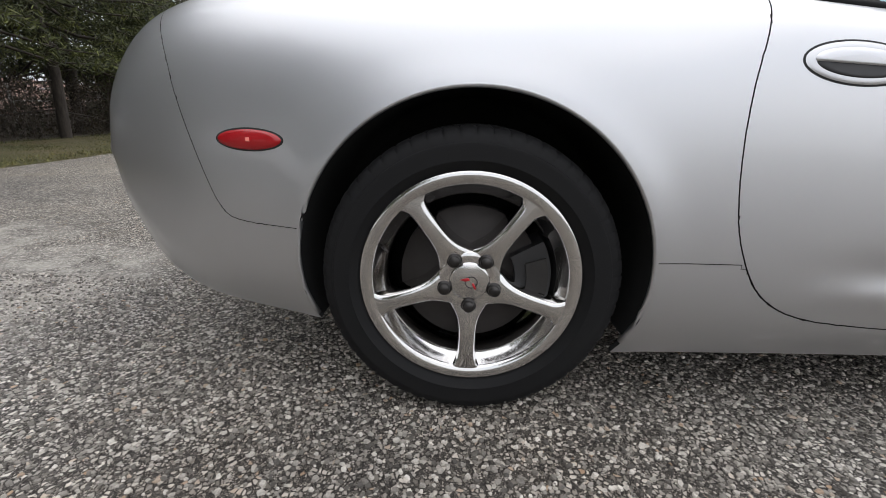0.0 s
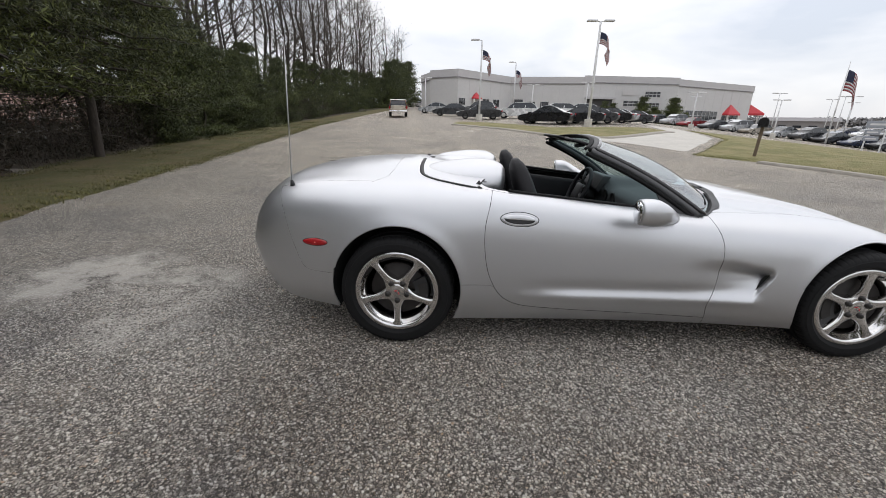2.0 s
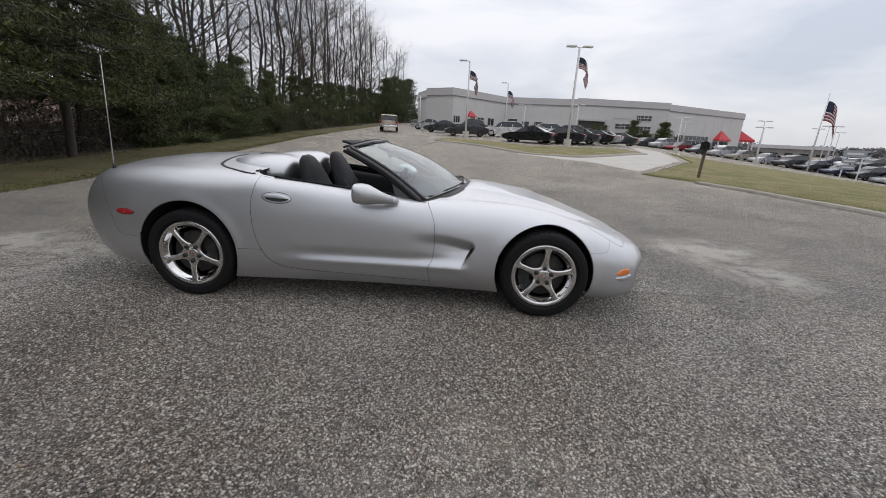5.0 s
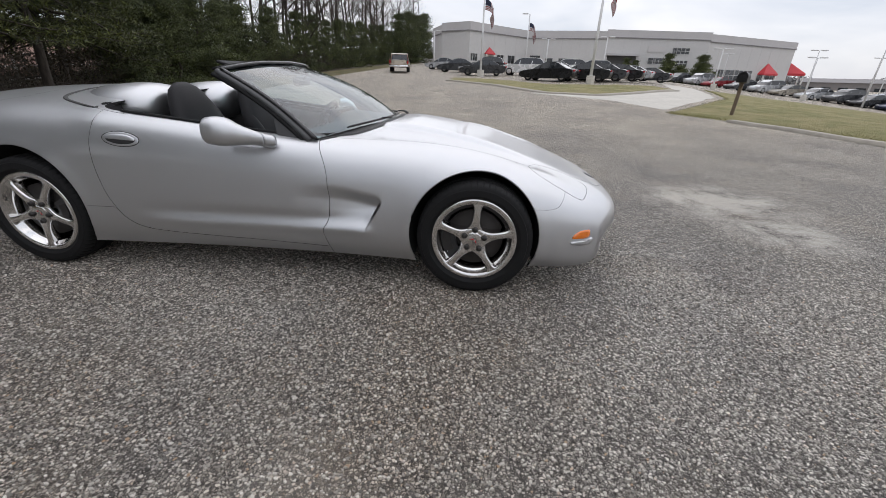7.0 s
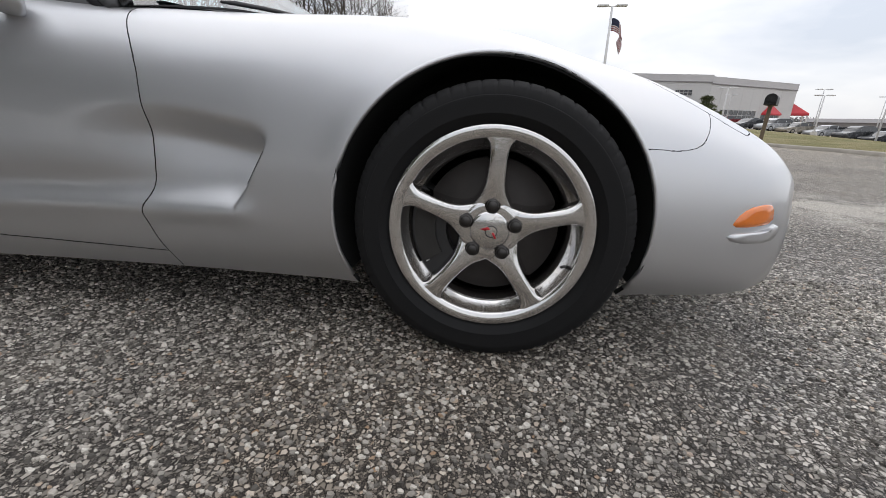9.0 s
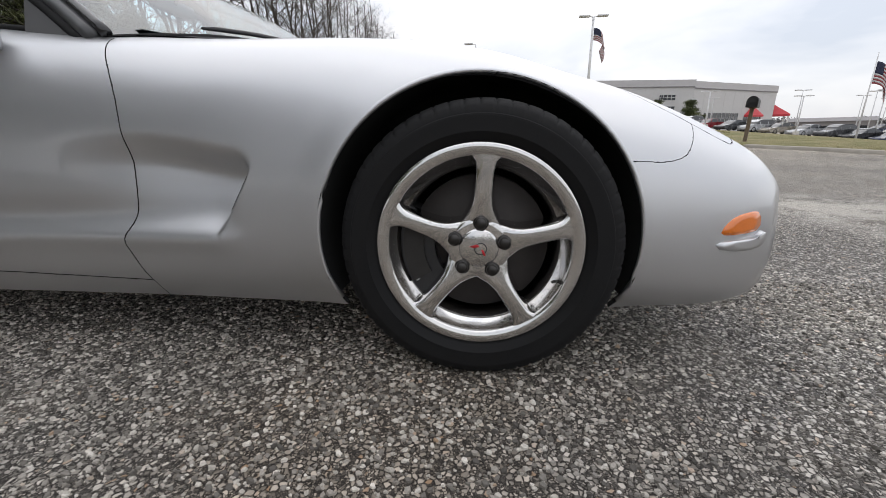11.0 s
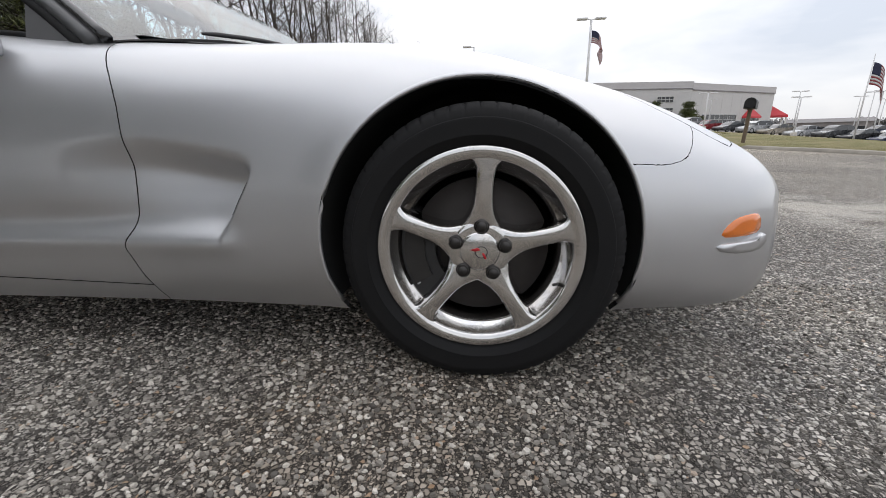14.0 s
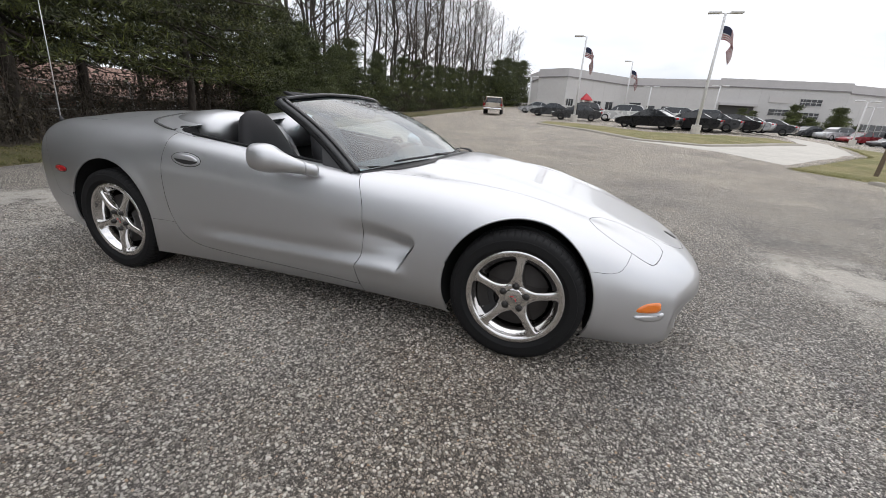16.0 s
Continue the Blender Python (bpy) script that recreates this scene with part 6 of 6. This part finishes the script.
part("wall_sign", moved(box((3.0, 0.08, 0.9), (9.05, -0.06, 6.4)), m), PALE_SIGN, dealer, "pale blank wall panel", False)
# no real recess: the bay's shade is the dark colour of a flat panel
bay = part("service_bay", moved(box((5.2, 0.10, 3.4), (3.1, -0.02, 3.6)), m), plain("bay_shadow_grey", (0.07, 0.068, 0.066), 0.8), dealer, "service bay drawn as a flat panel in shadow grey", False)
part("bay_canopy", moved(box((5.6, 0.9, 0.35), (3.1, -0.45, 5.35)), m), GREY_BAND, dealer, "", False)
part("bay_door", moved(box((2.4, 0.06, 1.9), (2.9, -0.10, 2.9)), m), GREY_LINE, bay, "", False)


def awning(pair, u, z, wide, tall, out):
    """A red gable awning over an entrance."""
    m = walls[pair][0]
    bm = bmesh.new()
    half, lip = wide / 2, 0.14 * tall
    low, top = ([bm.verts.new(p) for p in ((-half, -0.02, h), (half, -0.02, h), (half, -out, h), (-half, -out, h))] for h in (0.0, lip))
    peak = bm.verts.new((0, -0.10, tall))
    bm.faces.new(low[::-1])
    for n in range(4):
        bm.faces.new((low[n], low[(n + 1) % 4], top[(n + 1) % 4], top[n]))
        bm.faces.new((top[n], top[(n + 1) % 4], peak))
    bmesh.ops.recalc_face_normals(bm, faces=bm.faces)
    a = part("awning", moved(bm, m @ Matrix.Translation((u, 0, z))), RED_AWNING, dealer, "red gable awning", False)
    for s in (-1, 1):
        part("awning_post", moved(box((0.25, 0.25, z), (u + s * wide * 0.42, -out + 0.2, z / 2)), m), WHITE_TRIM, a, "", False)


awning("CD", 4.9, 4.6, 2.2, 1.1, 0.6)
awning("FG", 18.8, 2.8, 4.6, 2.2, 1.2)
awning("GH", 4.5, 3.0, 4.6, 2.9, 3.4)
wall_window("FG", 16.3, 2.8, 22.2, 0.4, 4, 2)
wall_window("GH", 1.5, 3.0, 7.5, 0.4, 4, 2)

# ---- lamp posts and flags ----
POLE = plain("white_pole_paint", (0.62, 0.62, 0.62), 0.5, vary=0.06)
FLAG_RED = plain("flag_red", (0.22, 0.045, 0.05), 0.85)
FLAG_WHITE = plain("flag_white", (0.50, 0.50, 0.50), 0.85)
FLAG_BLUE = plain("flag_blue", (0.022, 0.026, 0.055), 0.85)


def flag_parts(parent, at, long, wide, droop, seed):
    """A striped flag that hangs in folds from its hoist."""
    def spot(u, v):
        a = droop * u
        fold = 0.16 * math.sin(5.5 * u + 1.2 * v + seed) * u
        return Vector((at[0] + long * u * math.cos(a) + 0.3 * v * wide * math.sin(a), at[1] + fold, at[2] - wide * v - long * u * math.sin(a)))
    stripes = {0: bmesh.new(), 1: bmesh.new()}
    canton = bmesh.new()
    for k in range(13):
        bm = stripes[k % 2]
        for j in range(12):
            u0, u1 = j / 12, (j + 1) / 12
            target = canton if k < 7 and u1 <= 0.40 else bm
            q = [target.verts.new(spot(u, v)) for u, v in ((u0, k / 13), (u1, k / 13), (u1, (k + 1) / 13), (u0, (k + 1) / 13))]
            target.faces.new(q)
    for bm in (stripes[0], stripes[1], canton):
        bmesh.ops.remove_doubles(bm, verts=bm.verts, dist=1e-5)
        bmesh.ops.solidify(bm, geom=list(bm.faces), thickness=0.01)
    f = part("flag", stripes[0], FLAG_RED, parent, "red, white and blue striped flag")
    part("white_stripes", stripes[1], FLAG_WHITE, f, "white stripes")
    part("canton", canton, FLAG_BLUE, f, "dark blue canton")


def lamp_post(x, y, top, heads=2, flag=None, thick=0.11, turn=0.0):
    base = ground_at(x, y)
    p = thing("lamp_post", "white car-lot lamp post" + (" flying a striped flag" if flag else " with flat lamp heads"), "lamp post", Matrix.Translation(base), "lamp posts")
    h = top - base[2]
    part("pole", tube([(0, 0, 0), (0, 0, h)], [thick, thick * 0.62], 12), POLE, p)
    part("footing", lathe([(0.0, 0.62), (0.28, 0.62), (0.30, 0.58), (0.30, -0.1)], "z", 20), CONCRETE, p, "round concrete footing")
    for k in range(heads):
        s = (-1, 1)[k]
        arm = part("lamp_head", moved(box((0.75, 0.36, 0.13), (s * 0.62, 0, h + 0.05), 0.04), Matrix.Rotation(turn, 4, "Z")), POLE, p, "flat lamp head")
        part("lamp_arm", moved(tube([(0, 0, h - 0.02), (s * 0.35, 0, h + 0.05)], 0.035, 6), Matrix.Rotation(turn, 4, "Z")), POLE, arm)
    if flag:
        long, wide, droop, drop = flag
        flag_parts(p, (0.10, 0, h - drop), long, wide, droop, x)
    return p


lamp_post(1.9, 37.0, 8.1, 1, (1.5, 0.8, 1.28, 0.8), 0.10)
lamp_post(10.3, 30.2, 8.25, 2, (1.6, 0.8, 1.28, 0.7), 0.12)
lamp_post(7.6, 58.0, 8.9, 1, (1.7, 0.9, 1.28, 1.0), 0.11)
lamp_post(-5.4, 60.0, 6.9, 2)
lamp_post(10.9, 62.0, 6.3, 2)
lamp_post(19.1, 62.0, 6.7, 2)
lamp_post(29.0, 50.0, 4.7, 2, None, 0.09)
lamp_post(39.2, 50.0, 4.0, 2, None, 0.09)
for x, y, z in ((46, 60, 4.6), (52, 55, 4.0), (57, 62, 4.4), (44, 78, 5.0), (62, 70, 4.4), (70, 75, 4.2), (58, 45, 3.6), (66, 52, 3.8)):
    lamp_post(x, y, z + 0.8, 2, None, 0.08)
great = thing("flagpole", "tall thin flagpole with a large striped flag", "flagpole", Matrix.Translation((45.8, 50.0, float(grounds(45.8, 50)))))
part("pole", tube([(0, 0, 0), (0, 0, 9.4)], [0.10, 0.045], 10), POLE, great)
flag_parts(great, (0.1, 0, 8.5), 2.5, 2.3, 1.05, 2.0)
SIGN_GREY = plain("grey_sign_face", (0.27, 0.29, 0.32), 0.5)
sign = thing("pylon_sign", "tall grey pylon sign with stacked panels at the lot", "sign", Matrix.Translation((43.0, 41.5, float(grounds(43.0, 41.5)))) @ Matrix.Rotation(radians(-40), 4, "Z") @ Matrix.Scale(0.62, 4))
for x, h in ((-0.75, 5.0), (1.35, 5.2)):
    part("sign_leg", box((0.20, 0.26, h), (x, 0, h / 2 - 0.2), 0.03), POLE, sign, "", False)
for x, z, wide, high in ((0.3, 4.5, 2.9, 1.1), (-0.15, 3.25, 1.9, 0.75), (-0.15, 2.2, 1.9, 0.75)):
    face = part("sign_face", box((wide, 0.34, high), (x, 0, z), 0.04), SIGN_GREY, sign, "blue-grey sign panel", False)
    part("sign_bar", box((wide * 0.7, 0.02, high * 0.28), (x, -0.18, z), 0.004), POLE, face, "pale bar of lettering", False)

# ---- letter box on its post ----
post = thing("letter_box", "black letter box on a leaning wooden post by the road", "mailbox", Matrix.Translation(ground_at(10.95, 12.05)) @ Matrix.Rotation(radians(2), 4, "Y") @ Matrix.Rotation(radians(-38), 4, "Z"))
part("post", box((0.10, 0.10, 1.12), (0, 0, 0.50), 0.008), plain("weathered_post", (0.15, 0.115, 0.08), 0.9, vary=0.25, scale=20), post, "weathered wooden post", False)
part("bracket", box((0.10, 0.42, 0.04), (0, -0.02, 1.07), 0.006), plain("bracket_wood", (0.12, 0.09, 0.065), 0.9, vary=0.25, scale=20), post, "", False)
bm = prism([(-0.15, 0), (0.15, 0), (0.15, 0.17)] + [(0.15 * math.cos(a), 0.17 + 0.15 * math.sin(a)) for a in np.linspace(0.2, math.pi - 0.2, 9)] + [(-0.15, 0.17)], 0.52)
hull_box = part("box", moved(bm, Matrix.Translation((0, -0.28, 1.09))), BLACK, post, "black arched letter box", False)
part("box_door", moved(prism([(-0.14, 0.01), (0.14, 0.01), (0.14, 0.17)] + [(0.14 * math.cos(a), 0.17 + 0.14 * math.sin(a)) for a in np.linspace(0.2, math.pi - 0.2, 9)] + [(-0.14, 0.17)], 0.012), Matrix.Translation((0, -0.292, 1.09))), GLOSS_BLACK, hull_box, "", False)

# ---- shrubs at the building ----
shrub = evergreen("shrub", "clipped evergreen shrub by the building", 3.2, 1.1, 41, 0.02, 10, 60, CEDAR, "shrub", 0.22)
put_copies(shrub, [(32.5, 73.5, 0.0, 1.35), (38.6, 74.5, 1.0, 1.5), (27.2, 73.0, 2.0, 0.85), (25.6, 72.8, 0.4, 0.9), (41.5, 75.5, 3.0, 0.8)])
bush = evergreen("shrub", "round green bush by the building", 2.3, 2.2, 42, 0.02, 9, 60, CEDAR, "shrub", 0.22)
put_copies(bush, [(34.8, 73.8, 0.0, 1.15), (36.2, 73.2, 1.6, 0.7), (31.0, 72.5, 2.5, 0.6)])


# ---- parked cars and the pickup ----
def hull(profile, width, bm=None, tumble=0.0, belt=0.0, steps=7):
    """A body swept over a side profile, rounded towards both sides."""
    own = bmesh.new()
    rows = []
    cz = sum(p[1] for p in profile) / len(profile)
    cx = sum(p[0] for p in profile) / len(profile)
    for k in range(steps + 1):
        f = -1 + 2 * k / steps
        s = 1 - 0.06 * abs(f) ** 5
        rows.append([own.verts.new((cx + (x - cx) * s, f * width / 2 * (1 - tumble * max(0.0, z - belt)), cz + (z - cz) * s)) for x, z in profile])
    n = len(profile)
    for a, b in zip(rows, rows[1:]):
        for j in range(n):
            own.faces.new((a[j], a[(j + 1) % n], b[(j + 1) % n], b[j]))
    own.faces.new(rows[0][::-1])
    own.faces.new(rows[-1])
    bmesh.ops.recalc_face_normals(own, faces=own.faces)
    return shaded(join(bm, own), 62)


SEDAN = [(-2.35, 0.35), (-1.9, 0.20), (1.9, 0.20), (2.38, 0.32), (2.42, 0.60), (2.15, 0.78), (1.1, 0.93), (-1.45, 1.0), (-2.25, 0.97), (-2.42, 0.75)]
SEDAN_ROOF = [(1.15, 0.90), (0.35, 1.36), (-0.25, 1.44), (-0.95, 1.38), (-1.75, 0.97)]
SUV = [(-2.3, 0.40), (-1.9, 0.25), (1.9, 0.25), (2.32, 0.38), (2.36, 0.72), (2.15, 0.95), (1.15, 1.08), (-2.1, 1.12), (-2.34, 1.0)]
SUV_ROOF = [(1.15, 1.05), (0.55, 1.60), (-0.2, 1.70), (-1.75, 1.66), (-2.15, 1.08)]
SEDAN, SUV = rounded(SEDAN, 2), rounded(SUV, 2)
SEDAN_ROOF = [(1.35, 0.84)] + rounded(SEDAN_ROOF, 2, False)[1:-1] + [(-1.95, 0.90)]
SUV_ROOF = [(1.30, 1.0)] + rounded(SUV_ROOF, 2, False)[1:-1] + [(-2.2, 1.0)]


def car_wheel(parent, x, y, r):
    s = math.copysign(1, y)
    w = part("wheel", moved(lathe([(r * 0.62, -0.10), (r * 0.9, -0.11), (r, -0.07), (r, 0.07), (r * 0.9, 0.11), (r * 0.62, 0.10)], "y", 20), Matrix.Translation((x, y, r))), RUBBER, parent)
    part("rim", moved(lathe([(0.0, 0.06 * s), (r * 0.2, 0.085 * s), (r * 0.62, 0.09 * s), (r * 0.64, 0.02 * s)], "y", 10), Matrix.Translation((x, y, r))), CAP, w)


PAINTS = {}


def paint(name, color, metal=0.3):
    if name not in PAINTS:
        PAINTS[name] = plain(name + "_car_paint", color, 0.28, metal, vary=0.05, scale=2.0, Coat_Weight=0.6)
    return PAINTS[name]


TAIL_RED = plain("tail_lamp_red", (0.35, 0.01, 0.015), 0.25)
LAMP_CLEAR = plain("clear_lamp", (0.6, 0.6, 0.6), 0.1, 0.4)
COLOURS = {"black": (0.012, 0.012, 0.014), "dark_grey": (0.05, 0.052, 0.056), "silver": (0.42, 0.43, 0.44), "white": (0.70, 0.70, 0.69), "red": (0.24, 0.018, 0.024), "tan": (0.30, 0.27, 0.22), "navy": (0.020, 0.028, 0.060)}


def parked_car(kind, colour, x, y, heading):
    body, roof, w = (SEDAN, SEDAN_ROOF, 1.82) if kind == "sedan" else (SUV, SUV_ROOF, 1.86)
    c = thing("parked_car", f"{colour.replace('_', ' ')} {'four-door sedan' if kind == 'sedan' else 'sport utility vehicle'} parked in the car lot", "car", Matrix.Translation(ground_at(x, y)) @ Matrix.Rotation(radians(heading), 4, "Z"), "cars parked in the lot")
    mat = paint(colour, COLOURS[colour])
    b = part("body", hull(body, w), mat, c)
    part("cabin_glass", hull(roof, w * 0.86, None, 0.20, 0.95), DARK_GLASS, c, "dark cabin windows")
    top = [p for p in roof if p[1] > 1.3]
    part("roof_panel", hull([(top[0][0] + 0.05, top[0][1] + 0.005)] + [(px, pz + 0.016) for px, pz in top] + [(top[-1][0] - 0.05, top[-1][1] - 0.01)], w * 0.74), mat, c)
    for px in ((0.42, -0.72) if kind == "sedan" else (0.40, -0.85)):
        for s in (-1, 1):
            part("door_pillar", tube([(px + 0.08, s * w * 0.425, 0.97), (px - 0.05, s * w * 0.375, top[0][1] - 0.01)], 0.045, 5), mat, c)
    for wx in (-1.42, 1.42):
        for s in (-1, 1):
            car_wheel(c, wx, s * (w / 2 - 0.10), 0.33 if kind == "sedan" else 0.37)
    hz = 0.68 if kind == "sedan" else 0.84
    for s in (-1, 1):
        part("headlamp", box((0.12, 0.36, 0.13), (2.28, s * 0.66, hz), 0.03), LAMP_CLEAR, c)
        part("tail_lamp", box((0.12, 0.34, 0.15), (-2.30, s * 0.66, hz + 0.14), 0.03), TAIL_RED, c)
    return c


for row in (("sedan", "black", 2.0, 40.2, 180), ("suv", "white", 6.3, 43.0, 170), ("sedan", "black", 7.6, 33.4, 152), ("sedan", "black", 10.6, 34.6, 160), ("sedan", "dark_grey", 12.4, 36.2, 158), ("sedan", "black", 14.4, 38.0, 155), ("sedan", "white", 9.3, 42.4, 165), ("suv", "white", 11.2, 46.5, 175), ("suv", "white", 14.2, 47.5, 170), ("sedan", "silver", 17.2, 43.5, 150), ("sedan", "dark_grey", 19.6, 45.0, 150), ("sedan", "dark_grey", -1.0, 47.0, 178), ("sedan", "silver", -3.6, 55.0, 178), ("suv", "dark_grey", 2.4, 52.0, 170)):
    parked_car(*row)
order = ["dark_grey", "silver", "red", "dark_grey", "silver", "tan", "silver", "dark_grey", "black", "navy", "black", "silver", "white", "black"]
for k, colour in enumerate(order + order[2:7]):
    q = k / 18
    parked_car("suv" if k % 3 == 1 else "sedan", colour, 31.0 + 30 * math.sin(1.35 * q) + 0.2 * math.sin(k * 2.1), 64.5 - 26 * q - 7 * q * q, 205 - 2 * k + 3 * math.sin(k))
for k in range(10):
    parked_car("suv" if k % 4 == 2 else "sedan", ["navy", "white", "dark_grey", "silver", "black"][k % 5], 64.0 + 0.3 * math.sin(k), 68.0 - 3.5 * k, 185)
for k in range(9):
    parked_car("sedan", ["white", "dark_grey", "silver", "black", "red"][(k * 2) % 5], 76.0 + 0.4 * math.sin(k), 79.0 - 3.8 * k, 188)


def pickup(label, lower, upper, where):
    """A long-bed pickup truck; local +x is its front."""
    t = thing("pickup_truck", label, "pickup truck", where)
    part("body", hull([(-2.75, 0.58), (-2.6, 0.48), (2.5, 0.48), (2.75, 0.60), (2.78, 0.95), (2.6, 1.10), (-2.75, 1.06)], 1.98), lower, t)
    part("side_band", hull([(-2.76, 0.86), (2.70, 0.86), (2.66, 0.70), (-2.76, 0.70)], 2.0), upper, t, "pale lower body band")
    part("cab", hull([(0.95, 1.05), (0.35, 1.70), (0.0, 1.78), (-1.0, 1.78), (-1.12, 1.68), (-1.2, 1.05)], 1.80, None, 0.14, 1.05), DARK_GLASS, t, "dark cab windows")
    part("cab_roof", hull([(0.40, 1.70), (0.05, 1.80), (-1.0, 1.80), (-1.16, 1.70)], 1.66), upper, t)
    for s in (-1, 1):
        for px in (0.72, -0.30, -1.13):
            part("cab_pillar", tube([(px + (0.22 if px > 0.5 else 0), s * 0.90, 1.05), (px - (0.30 if px > 0.5 else 0), s * 0.80, 1.70)], 0.05, 5), lower, t)
        part("bed_side", box((1.5, 0.07, 0.20), (-2.0, s * 0.94, 1.14), 0.02), lower, t)
        part("tail_lamp", box((0.05, 0.12, 0.28), (-2.77, s * 0.90, 0.92), 0.01), TAIL_RED, t)
        for wx in (-1.75, 1.75):
            car_wheel(t, wx, s * 0.86, 0.38)
    part("tailgate", box((0.06, 1.48, 0.46), (-2.77, 0, 0.90), 0.02), upper, t, "pale tailgate", False)
    part("rear_bumper", box((0.14, 1.9, 0.17), (-2.86, 0, 0.55), 0.03), CHROME, t)
    part("licence_plate", box((0.02, 0.30, 0.15), (-2.94, 0, 0.56)), WHITE_TRIM, t, "", False)
    return t


pickup("old brown and cream pickup truck on the road", paint("brown", (0.16, 0.085, 0.055)), paint("cream", (0.42, 0.37, 0.30)), Matrix.Translation(ground_at(-6.9, 43.0)) @ Matrix.Rotation(radians(99), 4, "Z"))
pickup("white crew pickup truck parked in the car lot", paint("white", COLOURS["white"]), paint("white", COLOURS["white"]), Matrix.Translation(ground_at(43.5, 64.5)) @ Matrix.Rotation(radians(200), 4, "Z"))
for k, (x, y) in enumerate(((-13.2, 92), (-9.0, 95), (-5.2, 97))):
    parked_car("sedan", "white", x, y, 180)

# a low building far off beyond the lot
far_hall = thing("far_hall", "long low grey-brown hall on the horizon", "building", Matrix.Translation((93.0, 115.5, -1.6)) @ Matrix.Rotation(radians(-38), 4, "Z"))
HALL = plain("hall_cladding", (0.23, 0.215, 0.21), 0.8, vary=0.08, scale=2.0)
part("wall", box((17.0, 8.0, 3.6), (0, 4, 1.8)), HALL, far_hall, "", False)
part("roof", prism([(-0.4, 3.6), (8.4, 3.6), (4.0, 4.6)], 17.6, "x"), GREY_LINE, far_hall, "dark low-pitched roof", False).location = (-8.8, 0, 0)
for k in range(5):
    part("window", box((1.8, 0.08, 1.1), (-6.6 + 3.3 * k, -0.05, 1.9)), DARK_GLASS, far_hall, "dark window", False)

# the low tree belt on the horizon, its leaf colour lightened to grey for haze
rng = np.random.default_rng(91)
cent = [(62 + 0.1 * k, 215 - 0.126 * k + 10 * rng.random(), -1.5 + (4.2 + 1.6 * noise.noise((k * 0.012, 0, 1))) * rng.random() ** 0.8) for k in range(3000)]
tagged(new("tree_belt", leaves_mesh("tree_belt", cent, rng, 30, (1.6, 1.6, 0.35), 0.8, leaf_material("hazed_belt_foliage", (0.19, 0.185, 0.185), (0.26, 0.255, 0.255)), aspect=0.8)), "tree belt on the horizon, lightened to grey for haze", "woodland", kind="stuff")
